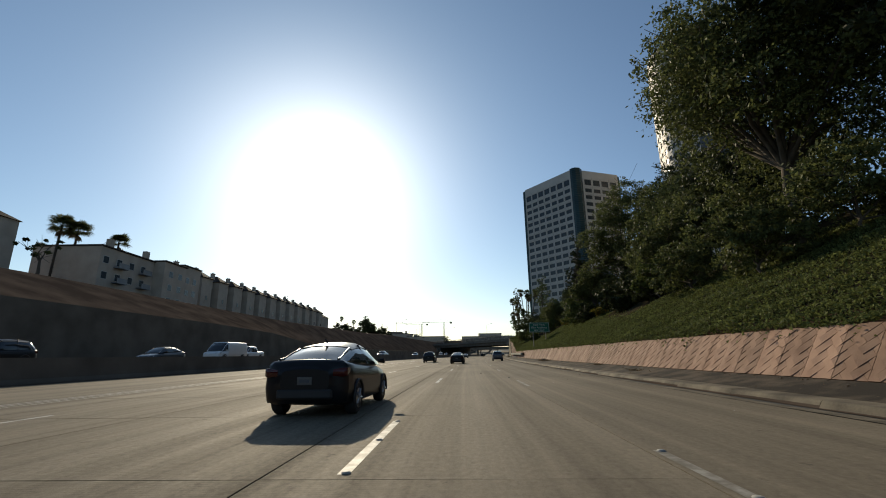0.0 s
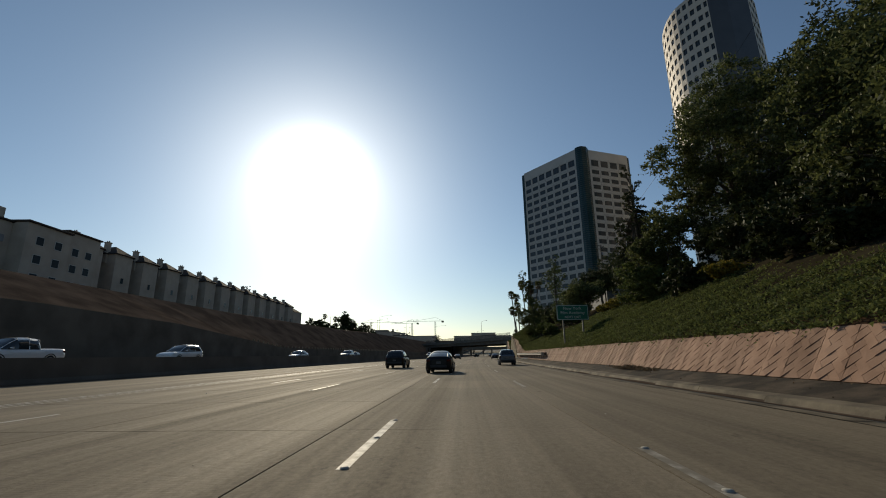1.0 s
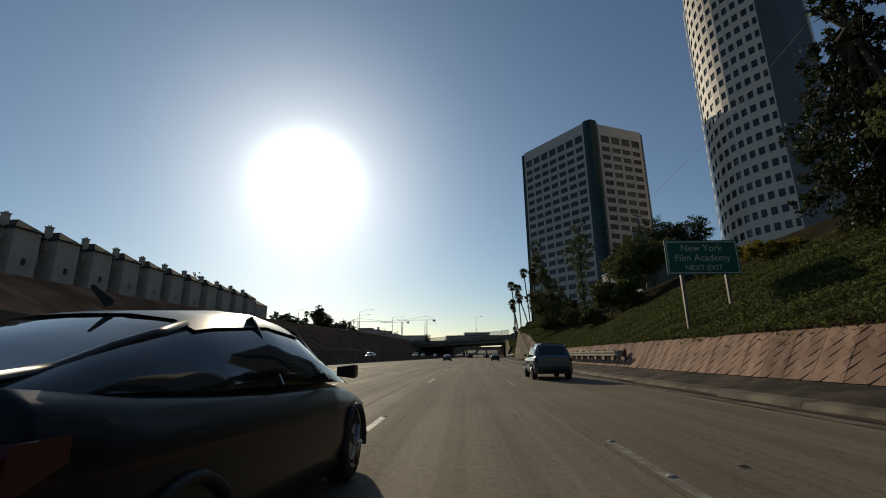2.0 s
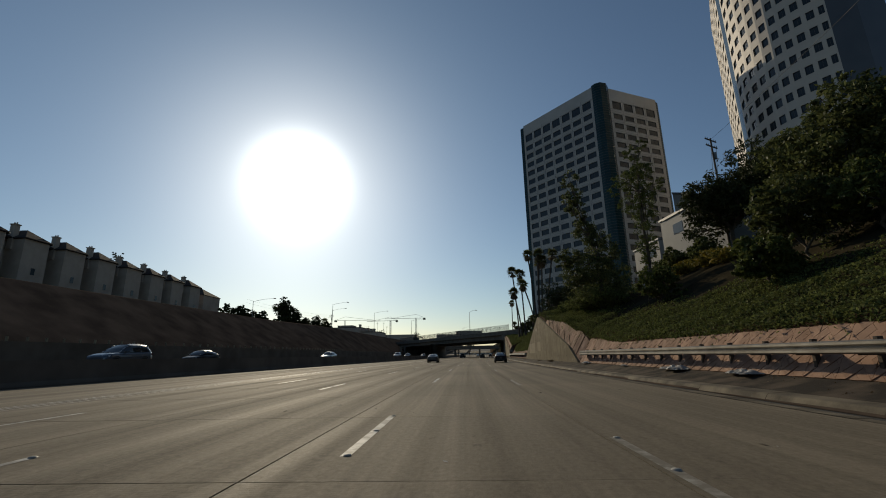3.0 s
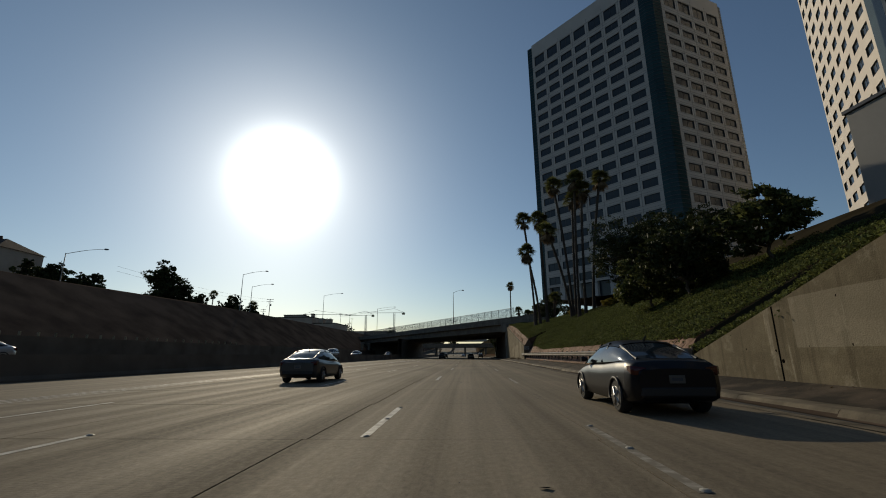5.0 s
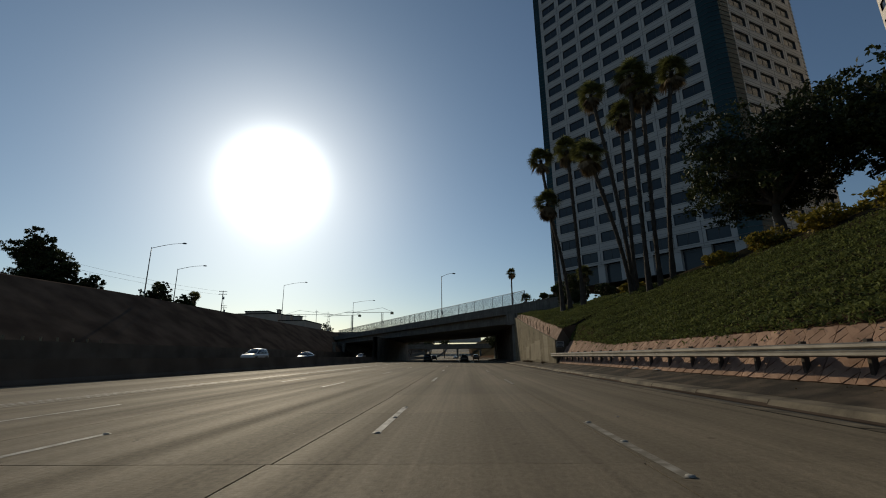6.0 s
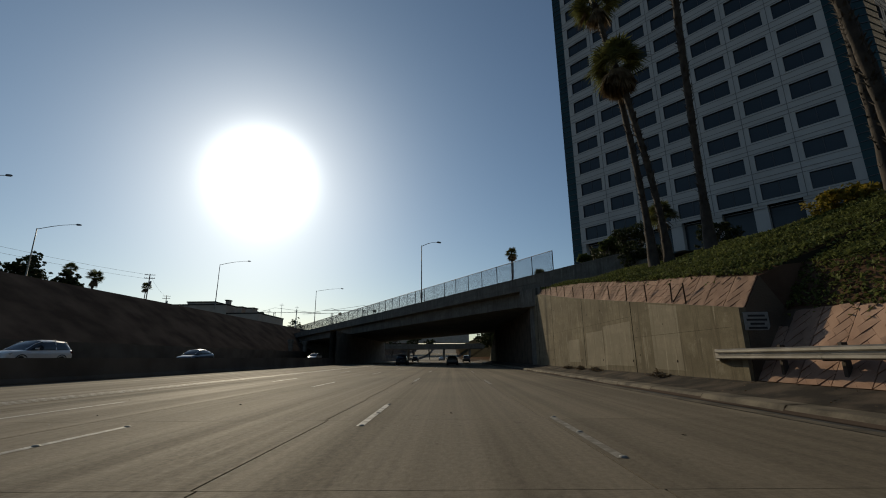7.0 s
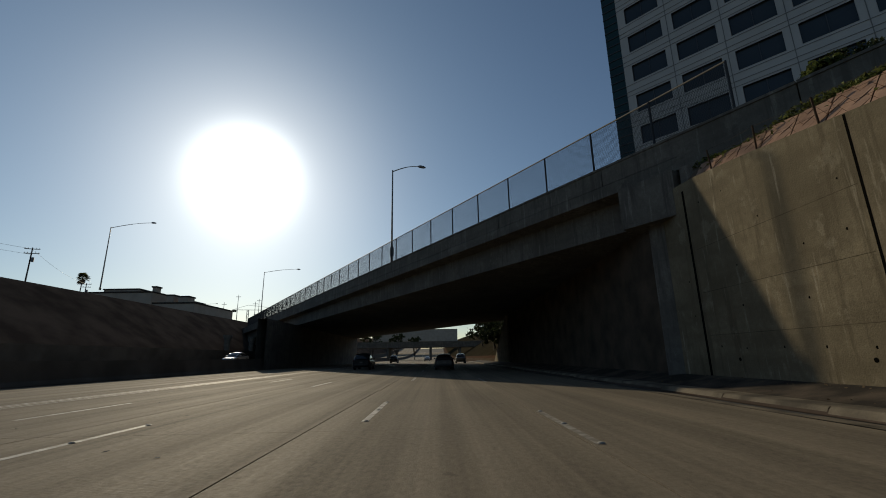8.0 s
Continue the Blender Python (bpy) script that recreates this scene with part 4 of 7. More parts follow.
def crown_points(blobs, n, rng, shell=0.62, rough=0.10, per=30):
    """Points in a crown made of blobs (x, y, z, rx, ry, rz), thicker near the outside, gathered in sprays."""
    vol = np.array([b[3] * b[4] * b[5] for b in blobs]) ** 0.7
    pick = rng.choice(len(blobs), size=max(4, n // per), p=vol / vol.sum())
    B = np.array(blobs)[pick]
    d = rng.normal(size=(len(B), 3))
    d /= np.linalg.norm(d, axis=1)[:, None]
    r = (shell + (1 - shell) * rng.random(len(B)) ** 0.5)[:, None] * (1 + rough * rng.normal(size=(len(B), 1)))
    c = B[:, :3] + d * r * B[:, 3:]
    spread = (0.05 + 0.12 * rng.random(len(B))) * np.clip(B[:, 3:].mean(1), 0.6, 3.2)
    pts = np.repeat(c, per, 0) + np.clip(rng.normal(size=(len(c) * per, 3)), -1.9, 1.9) * np.repeat(spread, per)[:, None] * np.array([1.15, 1.15, 0.7])
    return pts


def tree(name, label, base, trunk_h, blobs, leaves, size, mat, seed, group="", trunk_r=0.3, lean=(0, 0), cat="tree"):
    """A tree: tapered forking trunk and a crown of many leaves."""
    rng = np.random.default_rng(seed)
    t = thing(name, label, cat, pose(*base), group)
    bm = bmesh.new()
    fork = Vector((lean[0], lean[1], trunk_h))
    tube(bm, [(0, 0, -0.4), (lean[0] * 0.3 + 0.1, lean[1] * 0.3, trunk_h * 0.35), (lean[0] * 0.7 - 0.05, lean[1] * 0.7 + 0.08, trunk_h * 0.7), fork], [trunk_r * 1.35, trunk_r, trunk_r * 0.85, trunk_r * 0.7], 9)
    for b in blobs:
        e = Vector(b[:3])
        k = fork.lerp(e, 0.5) + Vector(rng.normal(size=3) * 0.25)
        tube(bm, [fork * 0.97, k, e], [trunk_r * 0.55, trunk_r * 0.34, trunk_r * 0.1], 6)
        for _ in range(4):
            q = e + Vector((rng.normal(size=3) * np.array(b[3:]) * 0.5).tolist())
            tube(bm, [k.lerp(e, 0.5), q], [trunk_r * 0.2, 0.02], 4, cap=False)
    part("trunk", bm, BARK, t)
    pts = crown_points(blobs, int(leaves * 0.90), rng)
    v, f = leaf_quads(pts, 1.2 * size * (0.6 + 0.8 * rng.random(len(pts))), rng=rng)
    o = new("crown", leaf_mesh("crown", v, f, mat))
    o.parent = t
    return t


def ground_z(s, lat):
    pr = ground_profile(s)
    return float(np.interp(lat, [p[0] for p in pr], [p[1] for p in pr]))


def on_bank(s, lat, sink=0.15):
    p = at(s, lat)
    return (p.x, p.y, ground_z(s, lat) - sink)


def round_blobs(rng, r, h, n=10, squash=0.75):
    out = [(0, 0, h, r * 0.7, r * 0.7, r * 0.6 * squash)]
    for k in range(n):
        a = k * math.tau / n + rng.random()
        q = r * (0.45 + 0.3 * rng.random())
        out.append((q * math.cos(a), q * math.sin(a), h + r * squash * (rng.random() - 0.55) * 1.1, r * (0.35 + 0.2 * rng.random()), r * (0.35 + 0.2 * rng.random()), r * squash * (0.32 + 0.15 * rng.random())))
    return out


OAKS = "oaks on the ivy bank"
OAK_LABEL = "dark green oak with a dense spreading crown on the bank"
for i, (s, lat, r, h, th, n, size, mat) in enumerate((
        (25.0, 19.5, 6.7, 11.8, 5.0, 76000, 0.108, OAK_LEAF), (17, 24, 8.5, 9.6, 4.0, 20000, 0.19, DARK_LEAF), (38.5, 26.5, 6.0, 5.6, 2.4, 22000, 0.15, DARK_LEAF),
        (49, 29.5, 6.6, 7.6, 3.2, 40000, 0.12, OAK_LEAF), (44.5, 22, 4.0, 4.6, 2.0, 20000, 0.11, OAK_LEAF), (60, 33, 6.8, 10.5, 5.0, 22000, 0.15, DARK_LEAF),
        (57.5, 27.5, 6.2, 7.4, 3.4, 30000, 0.125, OAK_LEAF), (63.5, 30, 5.2, 4.6, 2.4, 16000, 0.14, DARK_LEAF), (51, 22.5, 3.4, 3.4, 1.6, 14000, 0.115, OAK_LEAF))):
    rng = np.random.default_rng(100 + i)
    tree("oak_tree", OAK_LABEL, on_bank(s, lat), th, round_blobs(rng, r, h, 22 if i == 0 else 15, 1.4 if i == 0 else 1.0), n, size, mat, 200 + i, OAKS, 0.32)
# leaning oak that hangs over the ivy
blobs = [(-7.4, 1.0, 3.4, 1.9, 2.0, 1.6), (-7.0, 0.5, 8.0, 2.2, 2.6, 1.8), (-6.0, 0.2, 5.6, 1.9, 2.1, 1.6), (-4.8, 0, 6.4, 2.0, 2.1, 1.5), (-3.6, -0.5, 9.2, 3.4, 3.6, 2.8), (-2.4, 0.4, 13.0, 3.2, 3.2, 2.4), (-1.2, -0.4, 15.6, 2.6, 2.8, 1.8), (0.6, -1.5, 11.5, 3.8, 3.8, 3.0), (3.0, -3.0, 13.6, 3.4, 3.4, 2.6),
         (-4.2, 1.0, 3.4, 2.0, 2.2, 1.7), (-3.9, 0.6, 0.9, 1.7, 1.8, 1.4), (-2.6, 0.2, 0.0, 1.7, 1.8, 1.2), (0.5, -0.5, 6.0, 3.0, 3.0, 2.0), (-4.6, -1.2, 11.2, 2.1, 2.2, 1.6), (-2.6, 0, 5.4, 2.2, 2.2, 1.6), (1.4, -1.2, 2.8, 2.4, 2.4, 1.7)]
tree("oak_tree", "leaning dark oak with low branches hanging over the ivy", on_bank(67, 26.6), 4.2, blobs, 54000, 0.115, OAK_LEAF, 206, OAKS, 0.34, (-1.8, 0.2))
# drooping branches of the near oak towards the road
rng = np.random.default_rng(5)
for i, (s, lat, r, h, n) in enumerate(((24, 16.2, 2.8, 2.6, 10000), (33, 17.0, 2.6, 2.4, 9000), (40, 17.5, 2.0, 1.9, 8000), (30, 21, 3.4, 3.0, 9000), (20, 18.5, 3.0, 2.6, 9000), (71.0, 17.4, 2.7, 2.2, 13000), (71.5, 18.9, 2.8, 4.7, 12000), (69.8, 19.6, 2.3, 5.6, 8000),
        (107.0, 14.1, 1.5, 1.4, 8000), (107.5, 16.4, 2.4, 2.6, 10000), (107.5, 18.8, 3.3, 4.6, 14000), (104.4, 17.2, 1.9, 2.2, 8000), (105.5, 20.5, 3.0, 4.2, 10000), (114, 20.5, 1.6, 1.2, 5000), (120, 14.8, 1.9, 1.5, 6000),
        # These dark shrubs are added where the oaks' shade lies on the bank.
        (46, 19.2, 2.4, 1.7, 6000), (50.5, 19.4, 2.5, 1.8, 6000), (55, 19.8, 2.5, 1.8, 6000), (59.5, 20.2, 2.6, 2.0, 6500), (63.5, 21, 2.6, 2.2, 6500), (57, 23.5, 2.8, 2.2, 6000), (62, 25, 3.0, 2.6, 6000), (42.5, 17.4, 2.0, 1.3, 6000), (47.5, 16.8, 1.8, 1.1, 6000), (52, 17.6, 1.9, 1.2, 6000), (62, 17.0, 1.9, 1.2, 6000))):
    tree("shrub", "large leafy green shrub on the ivy bank", on_bank(s, lat), 0.7, round_blobs(rng, r, h, 6, 0.9), n, 0.095 if i < 15 else 0.125, DARK_LEAF if i > 14 else (OAK_LEAF, BRIGHT_LEAF)[i % 3 == 2], 300 + i, "shrubs on the ivy bank", 0.10, cat="shrub")

# conifer on the crest
rng = np.random.default_rng(11)
blobs = []
for k in range(15):
    w = (1 - k / 15.5) ** 0.8
    for a in range(1 + int(4 * w)):
        q = rng.random() * math.tau
        blobs.append((math.cos(q) * 1.9 * w, math.sin(q) * 1.9 * w, 0.4 + k * 0.99 + 0.25 * rng.normal(), 0.4 + 1.35 * w, 0.4 + 1.35 * w, 0.8))
tree("cypress_tree", "tall dark cypress standing on the bank's crest", on_bank(76.5, 19.2), 10, blobs, 26000, 0.10, DARK_LEAF, 41, trunk_r=0.25)
# tall slim tree and ivy-clad tree past the sign
blobs = [(0.2, 0, 1.6, 0.9, 0.9, 1.5), (0.1, 0, 4.2, 0.95, 0.95, 1.7), (0.0, 0.1, 6.8, 1.1, 1.1, 1.6), (0.4, 0.1, 8.6, 1.3, 1.2, 1.0), (-0.3, 0.1, 11.2, 1.4, 1.2, 1.0), (0.3, 0.1, 13.0, 1.3, 1.2, 1.0), (-0.9, 0.3, 9.2, 1.3, 1.2, 1.0), (1.2, -0.3, 10.2, 1.3, 1.1, 0.9), (-1.4, 0.2, 12.2, 1.2, 1.1, 0.9), (0.9, 0.4, 13.4, 1.2, 1.1, 0.9), (2.2, 0.2, 11.8, 0.9, 0.8, 0.6), (-2.4, 0, 10.8, 0.9, 0.8, 0.6), (-0.2, 0, 15.2, 1.0, 1.0, 0.9), (1.0, 0, 16.4, 0.7, 0.7, 0.6)]
tree("slim_tree", "tall slim tree with sparse leaves and a leafy trunk", on_bank(132.5, 19.3), 11, blobs, 13000, 0.085, BRIGHT_LEAF, 42, trunk_r=0.15)
blobs = [(0, 0, 2.4, 2.8, 2.8, 1.8), (-1.0, 0.4, 4.4, 2.4, 2.3, 1.6), (0.6, 0.2, 6.0, 1.8, 1.7, 1.4), (-1.0, 0.2, 8.2, 1.2, 1.2, 1.3), (-1.6, 0.1, 10.4, 0.95, 0.95, 1.3), (-1.9, 0, 12.4, 0.8, 0.8, 1.0), (-2.8, 0.2, 5.6, 1.1, 1.0, 0.8), (-3.6, 0.4, 5.0, 0.8, 0.8, 0.7), (-2.6, 0.2, 3.4, 1.3, 1.3, 0.9), (-2.1, 0, 14.0, 0.85, 0.85, 1.0), (-2.4, 0.1, 11.4, 1.0, 0.9, 1.0), (0.2, 0.3, 7.6, 1.3, 1.2, 1.0), (1.6, 0.1, 3.6, 1.6, 1.5, 1.2)]
tree("leafy_tree", "leaning leafy tree overgrown with creepers above the wall", on_bank(131.5, 13.8), 6, blobs, 26000, 0.092, OAK_LEAF, 43, trunk_r=0.2)
blobs = round_blobs(np.random.default_rng(3), 4.8, 6.4, 12, 1.0)
tree("oak_tree", "dark round oak beside the utility pole", on_bank(137, 31), 3, blobs, 30000, 0.13, DARK_LEAF, 44, OAKS, 0.3)
tree("oak_tree", "dark round oak beside the utility pole", on_bank(134.5, 36), 2.6, round_blobs(np.random.default_rng(4), 5.4, 6.4, 12, 1.0), 26000, 0.13, DARK_LEAF, 45, OAKS, 0.3)
for i, (s, lat, r, h) in enumerate(((141, 13.0, 1.8, 0.7), (137, 13.2, 2.2, 0.9), (133.5, 13.0, 2.4, 1.0), (136, 15.6, 2.6, 1.2), (129.5, 14.2, 2.4, 0.9), (140.5, 15.4, 2.2, 0.8))):
    tree("shrub", "low green shrub grown over with ivy above the wall", on_bank(s, lat), 0.3, round_blobs(np.random.default_rng(50 + i), r, h, 7, 0.55), 8000, 0.068, IVY_LEAF, 450 + i, "shrubs on the ivy bank", 0.06, cat="shrub")
# past the first wall
for i, (s, lat, r, h, th, n, mat) in enumerate(((174, 15.5, 2.9, 3.2, 1.2, 10000, DARK_LEAF), (179, 15.0, 2.4, 2.4, 1.0, 8000, OAK_LEAF), (170, 18.5, 2.6, 2.6, 1.0, 8000, OAK_LEAF), (134.5, 26.0, 1.8, 1.7, 0.7, 7000, OAK_LEAF), (139, 25.6, 1.9, 1.8, 0.7, 7000, OAK_LEAF), (144.5, 26.4, 2.0, 1.9, 0.7, 7000, OAK_LEAF))):
    tree("shrub", "large leafy green shrub on the ivy bank", on_bank(s, lat), th, round_blobs(np.random.default_rng(60 + i), r, h, 6, 0.9), n, 0.13, mat, 400 + i, "shrubs on the ivy bank", 0.12, cat="shrub")
for i, (s, lat, r, h, th, n) in enumerate(((203.8, 23.6, 5.6, 6.6, 2.6, 32000), (196.5, 27.4, 4.6, 4.0, 1.8, 26000))):
    tree("oak_tree", "dense dark oak in front of the office tower", on_bank(s, lat), th, round_blobs(np.random.default_rng(70 + i), r, h, 15, 1.0), n, 0.125, DARK_LEAF, 500 + i, OAKS, 0.32)
for i, (s, lat, r, h, n) in enumerate(((236, 15.8, 1.5, 1.3, 7000), (240, 14.4, 1.4, 1.2, 7000), (232, 20, 1.6, 1.2, 6000), (247, 15.5, 1.5, 1.5, 7000), (252, 15, 1.4, 2.2, 6000), (243.5, 15.8, 1.6, 1.6, 8000))):
    tree("shrub", "dark leafy shrub near the bridge end", on_bank(s, lat), 0.5, round_blobs(np.random.default_rng(80 + i), r, h, 7, 0.9), n, 0.075, DARK_LEAF, 600 + i, "shrubs on the ivy bank", 0.08, cat="shrub")
for i, (s, lat, r, h, mat) in enumerate(((242.6, 16.8, 1.9, 2.4, DARK_LEAF), (250, 18.8, 2.0, 3.4, DARK_LEAF), (256, 21, 2.3, 4.2, DARK_LEAF), (262, 24, 2.4, 4.8, DARK_LEAF), (248, 20.5, 2.2, 4.8, DARK_LEAF), (240.5, 15.2, 0.75, 3.3, BRIGHT_LEAF), (242.9, 13.7, 0.55, 2.6, BRIGHT_LEAF), (241, 19, 1.5, 1.6, DARK_LEAF))):
    tree("small_tree", ("dark bushy small tree near the bridge end", "slim light green young tree beside the palms")[mat is BRIGHT_LEAF], on_bank(s, lat), h * 0.5, round_blobs(np.random.default_rng(90 + i), r, h, 8, 1.0), 8000, 0.085, mat, 650 + i, "small trees near the bridge", 0.10)
# yellow broom along the crest
for i, (s, lat, r) in enumerate(((58.8, 18.0, 1.3), (84, 19, 1.5), (88, 20.5, 1.3), (92, 19.5, 1.2), (122, 21.5, 1.5), (126, 22.5, 1.7), (130, 22, 1.3), (128.5, 24.6, 1.7), (132.5, 23.8, 1.6), (136.5, 24.8, 1.6), (142, 25.4, 1.7), (146.5, 26.2, 1.6), (188, 20, 1.5), (192, 21, 1.7), (197, 21.5, 1.6), (202, 21.5, 1.5), (207, 21, 1.2), (221, 19.5, 1.4))):
    tree("broom_shrub", "low yellow-flowering shrub on the bank", on_bank(s, lat), 0.3, [(0, 0, 0.5, r, r, 0.55), (r * 0.7, 0.3, 0.4, r * 0.7, r * 0.7, 0.45), (-r * 0.6, -0.4, 0.45, r * 0.7, r * 0.7, 0.45)], 3200, 0.10, YELLOW_LEAF, 700 + i, "yellow shrubs on the ivy bank", 0.05, cat="shrub")

# ivy covering the right bank
def ivy(s0, s1, per_m2, size, seed):
    rng = np.random.default_rng(seed)
    n = int((s1 - s0) * 10.5 * per_m2)
    s = s0 + (s1 - s0) * rng.random(n)
    fs = np.linspace(s0, s1, 60)
    lo = np.interp(s, fs, [WALL_LAT + 0.15 + paving_width(q) for q in fs.tolist()])
    ragged = 0.22 + 0.16 * np.sin(s * 2.3) + 0.14 * np.sin(s * 5.1 + 1) + 0.10 * np.sin(s * 11.7)
    lat = lo + (20.5 - lo) * rng.random(n) ** 1.15 - np.maximum(0, ragged) * (rng.random(n) < 0.12) * rng.random(n)
    # bare soil above the ivy; its dark colour stands in for the trees' shade
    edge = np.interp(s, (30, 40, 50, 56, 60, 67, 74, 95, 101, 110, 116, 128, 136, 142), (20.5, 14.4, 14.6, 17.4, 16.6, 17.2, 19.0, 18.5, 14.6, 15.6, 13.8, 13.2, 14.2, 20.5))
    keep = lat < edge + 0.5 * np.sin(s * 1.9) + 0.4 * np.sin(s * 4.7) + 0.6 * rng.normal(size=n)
    s, lat, lo = s[keep], lat[keep], lo[keep]
    n = len(s)
    a, x, y = np.interp(s, _S, _A), np.interp(s, _S, _X), np.interp(s, _S, _Y)
    zlo = np.interp(s, fs, [max(0.42, wall_top(q) - 0.05) + STEEP * paving_width(q) for q in fs.tolist()])
    zc = np.maximum(9.5, zlo + 1)
    cr = 24 + np.maximum(0, np.interp(s, fs, [wall_top(q) for q in fs.tolist()]) - 4) * 0.2
    z = np.where(lat < lo, zlo + STEEP * (lat - lo) + 0.05, zlo + (zc - zlo) * (lat - lo) / (cr - lo))
    up = np.interp(s, fs, [swell(q) for q in fs.tolist()])
    z = z + np.where(lat > lo, up * np.clip((lat - lo) / 0.8, 0, 1) * (1 - (lat - lo) / (cr - lo)), 0)
    hump = 0.16 + 0.12 * np.sin(s * 1.7 + lat * 2.1) + 0.10 * np.sin(s * 0.6 - lat * 0.9)
    c = np.stack([x + lat * np.cos(a), y - lat * np.sin(a), z + hump * rng.random(n) + 0.02], 1)
    v, f = leaf_quads(c, size * (0.6 + 0.8 * rng.random(n)), flat=0.5, rng=rng, wide=0.95)
    v, f = v.reshape(-1, 4, 3)[:, 1:].reshape(-1, 3), np.arange(3 * n).reshape(-1, 3)
    o = new("ivy", leaf_mesh("ivy", v, f, IVY_LEAF))
    return tagged(o, "dense green ivy covering the sloping bank", "ground cover", kind="stuff")


ivy(-12, 124.0, 290, 0.066, 21)
ivy(124.0, 163.0, 270, 0.066, 22)
ivy(163.2, 214.5, 290, 0.066, 23)
ivy(214.6, 246.0, 270, 0.066, 24)


# ---------------------------------------------------------------- palms
def fan_palm(base, height, lean, seed, label="tall fan palm with a skirt of dead fronds", group="fan palms on the ivy bank", skirt=1.0, r=1.8):
    rng = np.random.default_rng(seed)
    t = thing("palm_tree", label, "palm tree", pose(*base), group)
    bm = bmesh.new()
    n = 26
    pts = [(lean[0] * (k / n) ** 1.6, lean[1] * (k / n) ** 1.6, -0.4 + (height + 0.4) * k / n) for k in range(n + 1)]
    rad = [0.18 + 0.17 * max(0, 1 - k / 5) + (0.03 if k % 2 else 0.0) for k in range(n + 1)]
    tube(bm, pts, rad, 9)
    for k in range(420):
        u = rng.random()
        i = min(int(u * n), n - 1)
        p, a = Vector(pts[i]), rng.random() * math.tau
        o = Vector((math.cos(a), math.sin(a), 0))
        p = p.lerp(Vector(pts[i + 1]), u * n - i)
        q = p + o * 0.155
        w = Vector((-math.sin(a), math.cos(a), 0)) * 0.07
        bm.faces.new([bm.verts.new(c) for c in (q - w, q + w, q + o * (0.10 + 0.16 * rng.random()) + Vector((0, 0, 0.16 + 0.12 * rng.random())))])
    part("trunk", bm, PALM_BARK, t)
    top = Vector(pts[-1])
    V, F, DV, DF = [], [], [], []

    def frond(a, el, length, spread, dead):
        vs, fs = (DV, DF) if dead else (V, F)
        d = Vector((math.cos(a) * math.cos(el), math.sin(a) * math.cos(el), math.sin(el)))
        side = d.cross(Vector((0, 0, 1))).normalized()
        up = side.cross(d)
        hub = top + d * length * 0.5
        k0 = len(vs)
        vs.extend([top + side * 0.02, top - side * 0.02, hub - side * 0.02, hub + side * 0.02])
        fs.append((k0, k0 + 1, k0 + 2, k0 + 3))
        for j in range(15):
            b = (j / 14 - 0.5) * spread
            e = (d * math.cos(b) + side * math.sin(b)).normalized()
            ln = length * 0.62 * (1 - 0.25 * abs(j / 14 - 0.5))
            tip = hub + e * ln + Vector((0, 0, -0.28 * ln * (0.6 + rng.random() * 0.7))) + up * 0.05 * rng.normal()
            mid = hub + e * ln * 0.55 + up * 0.02
            w = e.cross(up).normalized() * 0.035 * length
            k0 = len(vs)
            vs.extend([hub, mid + w, tip, mid - w])
            fs.append((k0, k0 + 1, k0 + 2, k0 + 3))

    for k in range(46):
        frond(rng.random() * math.tau, math.radians(-25 + 100 * rng.random()), r * (0.8 + 0.4 * rng.random()), 3.6, False)
    for k in range(int(26 * skirt)):
        frond(rng.random() * math.tau, math.radians(-85 + 40 * rng.random()), r * (0.7 + 0.5 * rng.random()), 1.6, True)
    for nm, vs, fs, mat in (("crown", V, F, PALM_LEAF), ("dead_fronds", DV, DF, DEAD_LEAF)):
        if not vs:
            continue
        me = bpy.data.meshes.new(nm)
        me.from_pydata([tuple(q) for q in vs], [], fs)
        me.materials.append(mat)
        o = new(nm, me)
        o.parent = t
    return t


for i, (x, y, z, h, lx, ly, sk) in enumerate((
        (38.4, 224.2, 6.9, 21.2, -0.8, 1.9, 0.5), (39.2, 223.8, 7.0, 13.8, -2.0, 0.0, 2.4), (39.6, 220.8, 7.4, 18.6, -1.2, -2.0, 0.6),
        (41.0, 212.4, 6.3, 15.3, -3.9, -1.2, 0.8), (41.2, 212.3, 6.3, 25.0, -1.0, 2.6, 0.8), (42.3, 213.8, 6.9, 22.0, 1.4, 1.2, 1.0), (40.9, 209.3, 6.2, 24.2, 1.2, 0.5, 1.0),
        (41.8, 208.9, 6.3, 22.0, 1.2, 0.5, 1.4), (43.2, 209.0, 7.2, 23.0, 2.9, -0.4, 0.8))):
    fan_palm((x, y, z - 0.2), h, (lx, ly), 900 + i, skirt=sk)
fan_palm((53.3, 301.6, 9), 17.5, (0.2, 0), 950, "fan palm with a shaggy trunk behind the bridge", "palms behind the bridge", 3.0, 1.6)
fan_palm(on_bank(237, 18.6), 4.6, (0.2, 0), 955, "young bushy fan palm on the ivy bank", "palms behind the bridge", 0.2, 1.35)
fan_palm((45.5, 262, 9), 4.0, (0, 0), 951, "young fan palm beside the bridge end", "palms behind the bridge", 0.3, 1.3)
fan_palm((-103, 445, 13), 26, (0.5, 0), 952, "solitary fan palm behind the far embankment", "palms beyond the freeway", 0.8, 2.6)
fan_palm((-39, 299, 12), 6.3, (0.2, 0), 954, "young fan palm on the far embankment", "palms beyond the freeway", 0.5, 1.7)
fan_palm((-68, 335, 13), 14, (0.5, 0), 953, "solitary fan palm behind the far embankment", "palms beyond the freeway", 0.8, 1.9)
